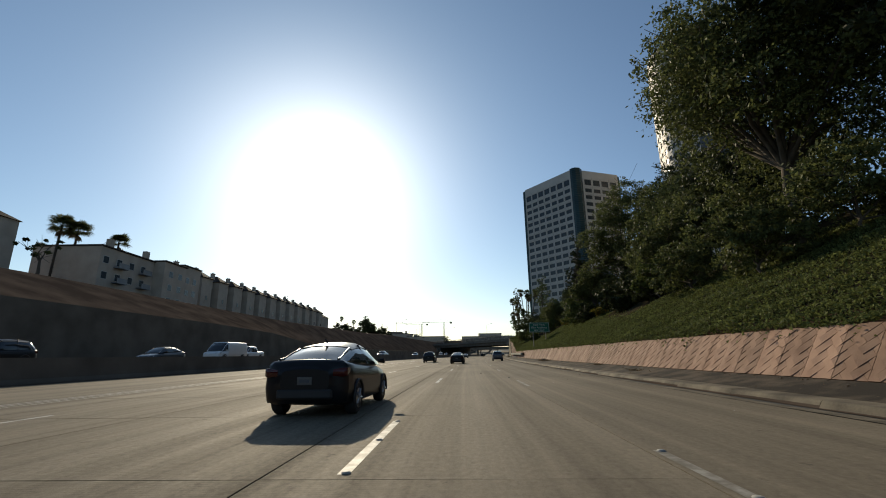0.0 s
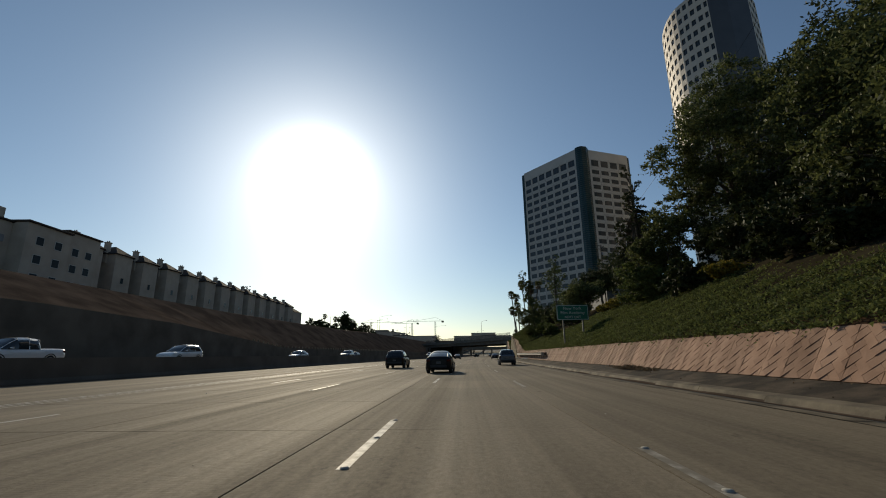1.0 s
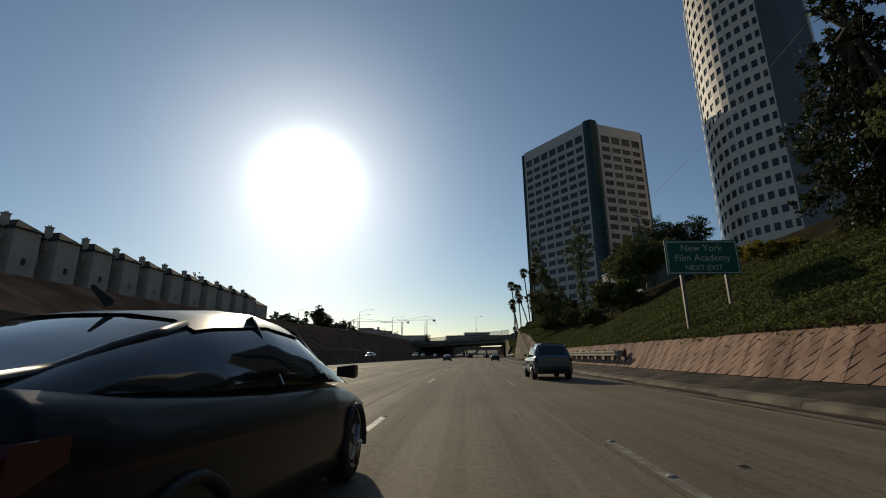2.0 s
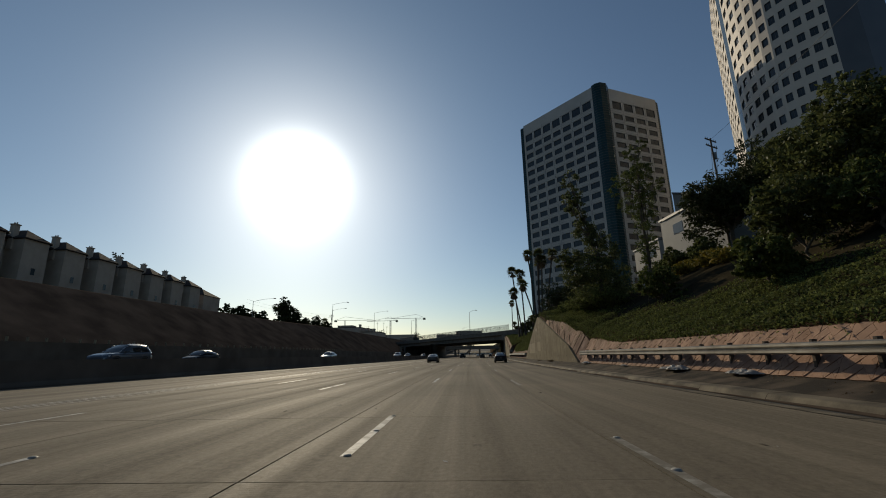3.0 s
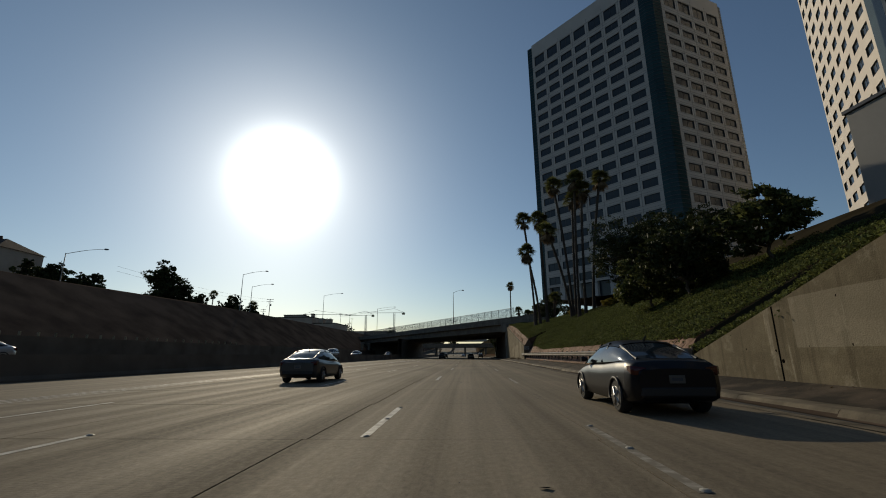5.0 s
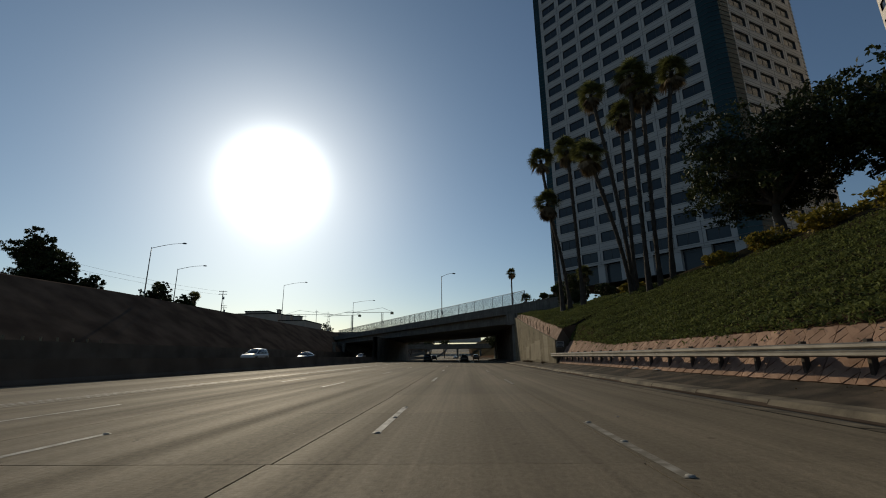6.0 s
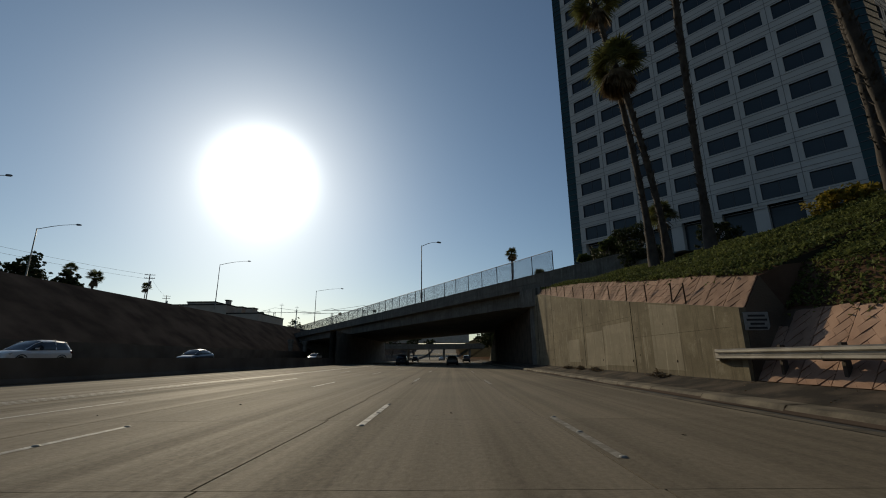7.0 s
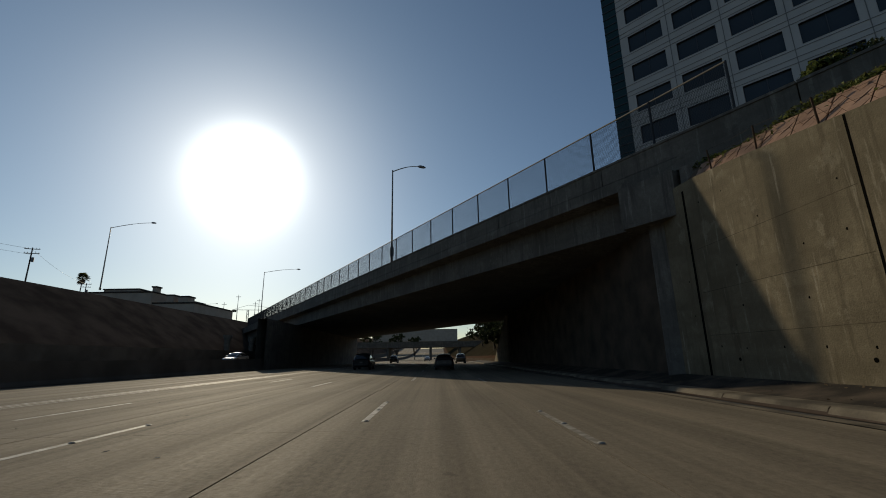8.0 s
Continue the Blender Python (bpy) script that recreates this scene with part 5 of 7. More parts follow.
for i, (x, y, h) in enumerate(((-72, 78, 13.2), (-70.5, 80, 12.6), (-71.5, 92, 13.4), (-90, 268, 11))):
    fan_palm((x, y, 13), h, (0.3, 0.2), 960 + i, "feathery palm behind the apartment roofs", "palms beyond the freeway", 0.1, 2.4)

# trees on the left
LEFT = "trees on the far bank"
for i, (x, y, z, r, top, n) in enumerate((
        (-43.4, 250.4, 12.2, 5.2, 10.4, 24000), (-36.8, 254.6, 12.0, 3.0, 4.4, 8000), (-40.2, 252.5, 12.2, 3.2, 6.2, 9000),
        (-53.6, 226.0, 12.4, 3.4, 5.8, 9000), (-49.4, 226.5, 12.4, 3.3, 5.6, 9000), (-43.2, 227.0, 12.0, 3.0, 4.0, 8000), (-46.5, 228.5, 12.2, 2.6, 4.0, 7000),
        (-38.6, 282.0, 12.2, 4.2, 6.8, 10000), (-34.5, 285.0, 11.8, 3.4, 5.0, 8000), (-42.5, 281.0, 12.2, 3.2, 4.8, 7000), (-22, 430, 12, 5, 9, 6000), (5, 470, 12, 6, 9, 6000))):
    rng = np.random.default_rng(1000 + i)
    blobs = []
    for k in range(16):
        u = (k + rng.random()) / 16
        w = r * (0.55 + 0.5 * math.sin(math.pi * min(1, 0.25 + 0.75 * u))) * (1.0 if u < 0.7 else 0.75)
        a, q = rng.random() * math.tau, w * 0.62 * rng.random() ** 0.5
        blobs.append((q * math.cos(a), q * math.sin(a), top * (0.20 + 0.86 * u), w * (0.34 + 0.16 * rng.random()), w * (0.34 + 0.16 * rng.random()), top * 0.12 * (0.8 + 0.5 * rng.random())))
    tree("tree", "dark leafy tree on the far embankment", (x, y, z - 0.3), min(1.6, top * 0.2), blobs, n, 0.17, DARK_LEAF, 1100 + i, LEFT, 0.2)
for i, (x, y) in enumerate(((-73, 200.5), (-73, 203.5))):
    blobs = [(0, 0, 2 + k * 1.5, 1.2 * (1 - k / 11) + 0.25, 1.2 * (1 - k / 11) + 0.25, 1.0) for k in range(10)]
    tree("cypress_tree", "slim dark cypress behind the row houses", (x, y, 13), 10, blobs, 5000, 0.16, DARK_LEAF, 1200 + i, "cypresses behind the row houses", 0.15)
bare = [(0.5, 0, 3.0, 1.5, 1.5, 1.2), (-1.5, 1.0, 4.2, 1.6, 1.6, 1.2), (1.5, -1.2, 4.6, 1.7, 1.6, 1.1), (0, 2.0, 5.4, 1.4, 1.4, 1.0), (-2.2, -1.0, 4.8, 1.2, 1.2, 0.9)]
tree("bare_tree", "sparse half-bare tree before the apartment block", (-61, 64, 13.6), 2.4, bare, 500, 0.2, DARK_LEAF, 1300, trunk_r=0.22)


# trees on the banks past the bridge
for i, (s, lat, r, h) in enumerate(((303, 12.6, 2.4, 3.0), (308, 14.5, 3.2, 4.5), (312, 12.0, 2.4, 2.6), (318, 15, 3.8, 6.0), (326, 12.6, 2.8, 3.2), (332, 17, 4.4, 7.0), (345, 15, 4.2, 5.0), (362, 18, 4.8, 7.0), (385, 16, 4.8, 6.0), (450, 24, 5.0, 6.0), (458, 31, 5.5, 7.0), (470, -22, 4.5, 11.5), (476, -12.5, 4.0, 11.0), (462, -34, 5.5, 12.0))):
    p = at(s, lat)
    z = ground_z(s, lat)
    tree("tree", "dark leafy tree on the bank past the bridge", (p.x, p.y, z - 0.3), 2.0, round_blobs(np.random.default_rng(1400 + i), r, h), 2600, 0.3, DARK_LEAF, 1500 + i, "trees past the bridge", 0.25)



# ---------------------------------------------------------------- guard rails
def guard_rail(s0, s1, lat, label):
    rail = thing("guard_rail", label, "guard rail", kind="")
    n = int((s1 - s0) / 1.905)
    post = bmesh.new()
    box(post, -0.07, 0.07, -0.06, 0.06, -0.45, 0.98, 0.01)
    pm = mesh_of(post, "post", WOOD)
    blk = bmesh.new()
    box(blk, -0.50, -0.07, -0.05, 0.05, 0.56, 0.86, 0.01)
    km = mesh_of(blk, "block", WOOD)
    for k in range(n + 1):
        s = s0 + k * 1.905
        for nm, me in (("post", pm), ("block", km)):
            o = new(nm, me)
            o.matrix_world = facing(s, lat + 0.55, 0.45)
            o.parent = rail
    w = [(0.0, 0.40), (-0.08, 0.435), (-0.08, 0.495), (0.0, 0.535), (0.0, 0.575), (-0.08, 0.615), (-0.08, 0.675), (0.0, 0.71)]
    for k in range(0, n, 2):
        bm = bmesh.new()
        a, b = s0 + k * 1.905 - 0.1, s0 + min(k + 2, n) * 1.905 + 0.1
        off = 0.004 * (k // 2 % 2)
        front = [[at(q, lat + x - off, z + 0.64) for x, z in w] for q in np.linspace(a, b, 3).tolist()]
        strip(bm, front)
        strip(bm, [[at(q, lat + x - off + 0.012, z + 0.64) for x, z in w] for q in np.linspace(a, b, 3).tolist()])
        part("rail", bm, STEEL, rail)
    for s in (s0, s0 + n * 1.905):
        bm = bmesh.new()
        pts = [[at(s + d * (1 if s > s0 else -1), lat + e - 0.02, z + 0.64) for z in (0.36, 0.54, 0.72)] for d, e in ((0, 0), (0.25, 0.03), (0.42, 0.16), (0.40, 0.30))]
        strip(bm, pts)
        part("end_piece", bm, STEEL, rail)
    return rail


guard_rail(84, 123.6, 8.95, "galvanised guard rail on wooden posts before the wall")
guard_rail(162.2, 215.65, 8.9, "bent galvanised guard rail on wooden posts")

# ---------------------------------------------------------------- guide sign
sg = thing("road_sign", "green freeway guide sign with white lettering on two posts", "road sign")
m = facing(79.0, 12.0, 0, 4)
SW, SH, SZ = 3.62, 1.72, 4.85
bm = bmesh.new()
box(bm, -SW / 2, SW / 2, -0.02, 0.02, SZ, SZ + SH, 0.008)
panel = part("panel", bm, SIGN_GREEN, sg)
bm = bmesh.new()
for x0, x1, z0, z1 in ((-SW / 2 + 0.06, SW / 2 - 0.06, SZ + 0.06, SZ + 0.11), (-SW / 2 + 0.06, SW / 2 - 0.06, SZ + SH - 0.11, SZ + SH - 0.06), (-SW / 2 + 0.06, -SW / 2 + 0.11, SZ + 0.11, SZ + SH - 0.11), (SW / 2 - 0.11, SW / 2 - 0.06, SZ + 0.11, SZ + SH - 0.11)):
    box(bm, x0, x1, -0.026, -0.0205, z0, z1)
part("border", bm, SIGN_WHITE, panel)
for txt, z, size in (("New York", SZ + 1.17, 0.44), ("Film Academy", SZ + 0.68, 0.44), ("NEXT EXIT", SZ + 0.22, 0.34)):
    cu = bpy.data.curves.new("lettering", "FONT")
    cu.body, cu.size, cu.align_x, cu.extrude, cu.resolution_u = txt, size * 1.1, "CENTER", 0.003, 3
    cu.materials.append(SIGN_WHITE)
    o = new("lettering", cu)
    o.matrix_world = pose(0, -0.025, z, 90)
    o.parent = panel
for x in (-1.1, 1.1):
    bm = bmesh.new()
    zb = ground_z(79, 12.0 + x) - 0.3
    box(bm, x - 0.07, x + 0.07, 0.02, 0.16, zb, SZ + SH - 0.1, 0.01)
    part("post", bm, STEEL, sg)
sg.matrix_world = m

# small plate on the second wall
pl = thing("notice_plate", "small weathered white notice plate on the wall", "sign")
bm = bmesh.new()
box(bm, -0.37, 0.37, -0.02, 0.02, -0.27, 0.27, 0.01)
face = part("plate", bm, NOTICE, pl)
for k, w in enumerate((0.25, 0.3, 0.21, 0.27)):
    bm = bmesh.new()
    box(bm, -w, w, -0.026, -0.0205, 0.13 - k * 0.12, 0.19 - k * 0.12)
    part("text_bar", bm, PLASTIC, face)
pl.matrix_world = facing(214.535, WALL_LAT + 0.45, 2.14)

# wire fences on top of the walls
def wall_fence(places, height, label, brace):
    """Thin stakes with strands of wire; brace names the pair of stakes that a slanting bar joins."""
    fe = thing("wire_fence", label, "fence")
    tops = []
    for k, s in enumerate(places):
        h = wall_top(s) - 0.03
        bm = bmesh.new()
        box(bm, -0.028, 0.028, -0.006, 0.006, 0, height)
        box(bm, -0.006, 0.006, 0.0065, 0.034, 0, height)
        o = part("post", bm, RUST, fe)
        o.matrix_world = facing(s, WALL_LAT + 0.22, h) @ pose(0, 0, 0, (-5, 2, -3, -6, 3)[k % 5])
        tops.append(at(s, WALL_LAT + 0.22, h))
    for dz in (0.42 * height, 0.72 * height, 0.97 * height):
        bm = bmesh.new()
        pts = []
        for a, b in zip(tops, tops[1:]):
            pts += [a + Vector((0, 0, dz)), a.lerp(b, 0.5) + Vector((0, 0, dz - 0.05))]
        pts.append(tops[-1] + Vector((0, 0, dz)))
        tube(bm, pts, 0.004, 4)
        part("wire", bm, RUST, fe)
    a, b = tops[brace], tops[brace + 1]
    bm = bmesh.new()
    tube(bm, [a + Vector((0, 0, 0.04)), b + Vector((0, 0, height - 0.08))], 0.02, 6)
    part("brace", bm, RUST, fe)
    return fe


wall_fence((142.3, 139.7, 137.2, 134.9, 132.7, 131.6, 129.4, 127.2), 0.98, "short rusty steel stakes with slack wire above the wall", 4)
wall_fence((243.2, 241.2, 239.2, 237.0, 234.8, 232.4, 230.1, 227.9, 225.5, 223.2, 221.0, 218.8, 217.8), 0.86, "short steel stakes with wire above the bridge-side wall", 11)


def on_wall(name, wall, s0, s1, z0, z1, proud, mat, label=""):
    """A thin patch on the face of a retaining wall."""
    bm = bmesh.new()
    rows = []
    for s in np.linspace(s0, s1, 5).tolist():
        top = min(z1, wall_top(s) - 0.06)
        rows.append([at(s, WALL_LAT + 0.02, z0), at(s, WALL_LAT - proud, z0), at(s, WALL_LAT - proud, top), at(s, WALL_LAT + 0.02, top)])
    v = strip(bm, rows)
    bm.faces.new(v[0])
    bm.faces.new(v[-1])
    return part(name, bm, mat, wall, label)


for wall, s0, s1, z0, z1 in ((WALL_A, 149.4, 156.2, 1.3, 2.65), (WALL_A, 143.9, 146.9, 1.55, 2.7), (WALL_A, 146.3, 147.8, 4.15, 4.5), (WALL_B, 218.15, 220.45, 0.62, 4.0), (WALL_B, 222.6, 226.4, 0.7, 2.8), (WALL_B, 226.5, 229.6, 0.62, 2.6), (WALL_B, 231.2, 233.8, 0.8, 2.3)):
    on_wall("paint_patch", wall, s0, s1, z0, z1, 0.0025, WALL_PATCH, "paler overpainted patch")
for wall, s0, s1, z in ((WALL_A, 139.6, 148.2, 3.8), (WALL_A, 131.0, 139.2, 2.55), (WALL_B, 230.2, 238.3, 3.05), (WALL_B, 238.5, 244.4, 3.12), (WALL_B, 238.5, 244.4, 4.62), (WALL_B, 238.5, 244.4, 1.7), (WALL_B, 222.5, 229.8, 3.0), (WALL_B, 215.0, 222.2, 2.0)):
    on_wall("pour_line", wall, s0, s1, z, z + 0.014, 0.0035, POUR, "dark pour line")
for wall, s, z0, z1 in ((WALL_A, 145.5, 0.5, 5.2), (WALL_A, 135.9, 0.5, 3.7), (WALL_A, 141.0, 0.6, 4.0), (WALL_B, 234.4, 0.5, 2.2), (WALL_B, 226.45, 0.5, 2.9)):
    on_wall("crack", wall, s, s + 0.02, z0, z1, 0.0035, POUR, "fine upright crack")
on_wall("end_joint", WALL_B, 244.6, 244.72, 0.4, 6.9, 0.004, GAP, "dark open joint beside the bridge")

# construction joints and drain holes of the walls
for s0, s1, js in ((124.1, 163.0, (130.8, 139.4, 148.4, 156.9)), (214.56, 246.2, (222.35, 230.0, 238.4))):
    for s in js:
        j = thing("wall_joint", "dark vertical joint in the retaining wall", "joint", kind="structure")
        bm = bmesh.new()
        h = wall_top(s)
        box(bm, -0.002, 0.004, -0.032, 0.032, 0.35, h - 0.02)
        part("gap", bm, GAP, j)
        j.matrix_world = facing(s, WALL_LAT - 0.0005)
    for s in np.arange(s0 + 4, s1 - 3, 4.1).tolist():
        j = thing("drain_hole", "small dark drain hole at the wall's foot", "drain", kind="structure")
        bm = bmesh.new()
        tube(bm, [(-0.003, 0, 0), (0.02, 0, 0)], 0.055, 10)
        part("hole", bm, GAP, j)
        j.matrix_world = facing(s, WALL_LAT, 0.95)

# form-tie holes and cast lines
for s0, s1, seed in ((124.1, 163.0, 5), (214.56, 246.2, 6)):
    rng = np.random.default_rng(seed)
    bm = bmesh.new()
    for s in np.arange(s0 + 1.2, s1 - 0.5, 1.22).tolist():
        for z in np.arange(1.25, wall_top(s) - 0.4, 1.22).tolist():
            if rng.random() < 0.62:
                p = at(s + rng.normal() * 0.06, WALL_LAT - 0.002, z + rng.normal() * 0.05)
                r = 0.022 + 0.02 * rng.random()
                bm.faces.new([bm.verts.new(p + Vector((0, r * math.cos(k * math.tau / 6), r * math.sin(k * math.tau / 6)))) for k in range(6)])
    tagged(part("tie_holes", bm, GAP), "small dark form-tie holes in the concrete wall", "hole", kind="stuff")


def branch_heap(s, lat, w, n, seed):
    """Dead twigs, a few broad husks and leaves washed up at the wall's foot."""
    rng = np.random.default_rng(seed)
    h = thing("branch_heap", "heap of dead branches and leaves at the wall's foot", "debris", facing(s, lat, 0.36), "heaps of dead branches")
    for k in range(n):
        a, e, ln = rng.random() * math.tau, rng.random() * 0.5, w * (0.35 + 0.5 * rng.random())
        o = Vector((rng.normal() * 0.10, rng.normal() * w * 0.35, 0.05))
        d = Vector((math.cos(a) * 0.4, math.sin(a), math.sin(e) * 0.8))
        bm = bmesh.new()
        tube(bm, [o, o + d * ln * 0.5 + Vector((0, 0, 0.05)), o + d * ln], [0.022, 0.016, 0.006], 5)
        part("twig", bm, BARK, h)
    c = rng.normal(size=(260, 3)) * np.array([0.14, w * 0.55, 0.05])
    c[:, 2] = np.abs(c[:, 2]) * np.exp(-(c[:, 1] / (w * 0.5)) ** 2) * 2 + 0.03
    v, f = leaf_quads(c, 0.06 * (0.5 + rng.random(260)), flat=0.5, rng=rng)
    o = new("dead_leaves", leaf_mesh("dead_leaves", v, f, DEAD_LEAF))
    o.parent = h


for s, w, n in ((227.4, 0.8, 16), (230.1, 0.35, 8), (233.0, 0.6, 8), (219.5, 0.5, 9), (134.5, 0.5, 8), (53.0, 0.7, 12)):
    branch_heap(s, 8.75, w, n, int(s))

# ---------------------------------------------------------------- utility poles
def utility_pole(m, h, label):
    u = thing("utility_pole", label, "utility pole", m)
    bm = bmesh.new()
    tube(bm, [(0, 0, -0.5), (0, 0, h)], [0.17, 0.11], 8)
    part("pole", bm, WOOD, u)
    for z in (h - 0.35, h - 1.25):
        bm = bmesh.new()
        box(bm, -1.25, 1.25, -0.06, 0.06, z, z + 0.13)
        arm = part("crossarm", bm, WOOD, u)
        for x in (-1.15, -0.65, 0.65, 1.15):
            bm = bmesh.new()
            tube(bm, [(x, 0, z + 0.13), (x, 0, z + 0.34)], [0.05, 0.035], 6)
            part("insulator", bm, SPOIL, arm)
    bm = bmesh.new()
    tube(bm, [(0.38, 0, h - 2.9), (0.38, 0, h - 2.0)], 0.24, 10)
    part("transformer", bm, SPOIL, u)
    return u


utility_pole(pose(45.2, 136.5, 12.4, 0, 0, 25), 16.2, "wooden utility pole with crossarms and a transformer")
utility_pole(pose(-40.6, 323.8, 12.6, 0, 0, 10), 11.2, "wooden utility pole behind the far embankment")
utility_pole(pose(-58, 372, 12.6, 0, 0, 10), 12.0, "wooden utility pole behind the far embankment")
utility_pole(pose(84, 190, 17.5, 0, 0, 25), 14.0, "wooden utility pole near the white building")
for a, b, sag in (((45.2, 136.5, 28.4), (84, 190, 31.3), 0.9), ((45.6, 136.2, 27.4), (84.4, 189.6, 30.3), 0.9), ((45.2, 136.5, 28.4), (30, 60, 29), 1.6), ((-40.6, 323.8, 23.5), (-58, 372, 24.3), 0.9), ((-40.6, 323.8, 23.5), (-62, 262, 24.5), 1.2), ((-40.6, 323.8, 22.4), (-62, 262, 23.2), 1.2)):
    a, b = Vector(a), Vector(b)
    c = thing("power_line", "thin black power line strung between poles", "cable")
    bm = bmesh.new()
    tube(bm, [a.lerp(b, t) - Vector((0, 0, sag * 4 * t * (1 - t))) for t in np.linspace(0, 1, 9).tolist()], 0.022, 4)
    part("wire", bm, PLASTIC, c)

# ---------------------------------------------------------------- tower cranes and masts far ahead
def crane(x, y, h, jib, rot):
    c = thing("tower_crane", "hazy tower crane on the horizon", "crane", pose(x, y, 14, 0, 0, rot), "tower cranes on the horizon")
    bm = bmesh.new()
    for dx in (-0.8, 0.8):
        for dy in (-0.8, 0.8):
            box(bm, dx - 0.13, dx + 0.13, dy - 0.13, dy + 0.13, 0, h)
    for k in range(int(h / 3)):
        tube(bm, [(-0.8, -0.8, k * 3), (0.8, -0.8, k * 3 + 3)], 0.09, 4, False)
        tube(bm, [(0.8, 0.8, k * 3), (-0.8, 0.8, k * 3 + 3)], 0.09, 4, False)
    part("mast", bm, SPOIL, c)
    bm = bmesh.new()
    box(bm, -jib * 0.3, jib, -0.5, 0.5, h, h + 0.35)
    tube(bm, [(-jib * 0.28, 0, h + 0.4), (0, 0, h + 5), (jib * 0.8, 0, h + 0.4)], 0.14, 4)
    part("jib", bm, SPOIL, c)
    bm = bmesh.new()
    box(bm, -jib * 0.3, -jib * 0.22, -1, 1, h - 2, h, 0.05)
    part("counterweight", bm, CONCRETE, c)


crane(-93, 684, 36, 48, 5)
crane(3.6, 640, 34, 40, 175)
crane(-30, 660, 33, 34, 160)
for x, y, h in ((-23, 401, 12), (-30, 408, 10), (-16, 398, 9), (-20, 420, 13)):
    mst = thing("antenna_mast", "thin antenna mast on the skyline", "mast", pose(x, y, 13.5))
    bm = bmesh.new()
    tube(bm, [(0, 0, 0), (0, 0, h)], [0.16, 0.07], 6)
    part("pole", bm, SPOIL, mst)
    bm = bmesh.new()
    box(bm, -0.9, 0.9, -0.05, 0.05, h - 0.9, h - 0.75)
    part("crossarm", bm, SPOIL, mst)

# litter and leaf piles at the foot of the bank
for i, (s, lat, w) in enumerate(((106.2, 8.95, 0.85), (101.6, 8.95, 0.7), (112.4, 8.9, 0.3), (120.6, 8.95, 0.6), (196, 9.2, 0.35), (193.5, 9.2, 0.25))):
    rng = np.random.default_rng(1500 + i)
    bm = bmesh.new()
    ph = rng.random(6) * math.tau
    r = []
    for a in range(19):
        x = (a - 9) / 9
        row = []
        for b in range(11):
            y = (b - 5) / 5
            fold = abs(math.sin(3.1 * x + 2.3 * y + ph[0])) + 0.7 * abs(math.sin(7.3 * x - 4.1 * y + ph[1])) + 0.4 * abs(math.sin(13 * y + 5 * x + ph[2]))
            rim = max(0.0, 1 - x * x) ** 0.5 * max(0.0, 1 - y * y) ** 0.5
            e = 1 + 0.22 * math.sin(5 * x + ph[3]) + 0.1 * rng.normal()
            row.append(Vector((w * x * (1 + 0.06 * math.sin(9 * y + ph[4])), w * 0.45 * y * e, 0.015 + w * 0.11 * fold * rim + 0.02 * rng.random())))
        r.append(row)
    strip(bm, r)
    lt = thing("litter", "crumpled white plastic sheet lying at the bank's foot", "litter", facing(s, lat, 0.43, 80), "litter at the bank's foot")
    part("sheet", bm, LITTER, lt)
for i, (s, lat, n, sp) in enumerate(((53.5, 8.9, 900, 1.5), (51.0, 8.8, 500, 1.0), (30.5, 8.9, 160, 0.7), (234, 8.8, 160, 0.6), (143, 8.8, 120, 0.6), (20.5, 7.6, 120, 0.6))):
    rng = np.random.default_rng(1600 + i)
    p = at(s, lat, 0.42)
    c = np.stack([p.x + rng.normal(size=n) * sp * 0.16, p.y + rng.normal(size=n) * sp * 0.6, p.z - 0.05 + np.abs(rng.normal(size=n)) * 0.06 * min(1, sp)], 1)
    v, f = leaf_quads(c, 0.05 * (0.5 + rng.random(n)), flat=0.6, rng=rng)
    tagged(new("leaf_litter", leaf_mesh("leaf_litter", v, f, DEAD_LEAF)), "heap of dry brown leaves at the bank's foot", "leaves", kind="stuff")

# ---------------------------------------------------------------- lane lines and markers
def dash(s, lat, length=3.66, width=0.13, z=0.004):
    return [[at(s, lat - width / 2, z), at(s, lat + width / 2, z)], [at(s + length / 2, lat - width / 2, z), at(s + length / 2, lat + width / 2, z)], [at(s + length, lat - width / 2, z), at(s + length, lat + width / 2, z)]]


def drift(s, k):
    """How far the lane lines wander from the road's line."""
    d = float(np.interp(s, (0, 36, 94, 123, 150, 182, 200, 226, 260), (0.0, 0.03, -0.20, -0.12, 0.1, 0.36, 0.2, -0.20, 0.0)))
    return d if k > -1 else 0.3 * d - 0.1


LANE = {-2: -9.0, -1: -5.4, 0: -1.25, 1: 2.35}
PHASE = {-2: 6.0, -1: 1.24, 0: 4.74, 1: 2.14}
mk = bmesh.new()
tube(mk, [(0, 0, 0), (0, 0, 0.012), (0, 0, 0.018)], [0.055, 0.045, 0.015], 8)
mk_me = mesh_of(mk, "marker", MARKER)
lines = thing("lane_markings", "worn white dashed lane lines with raised round markers", "lane marking", kind="structure")
for k in range(-2, 2):
    lat = LANE[k]
    for j in range(-2, 26):
        s = PHASE[k] + 14.63 * j
        bm = bmesh.new()
        strip(bm, dash(s, lat + drift(s + 1.8, k)))
        o = part("stripe", bm, PAINT if k < 1 else PAINT_WORN, lines)
        if -5 < s < 260 and k > -2:
            for q in (0.05, 1.83, 3.6):
                mo = new("marker", mk_me)
                mo.matrix_world = facing(s + q, lat + 0.02 + drift(s + 1.8, k), 0.006)
                mo.parent = lines
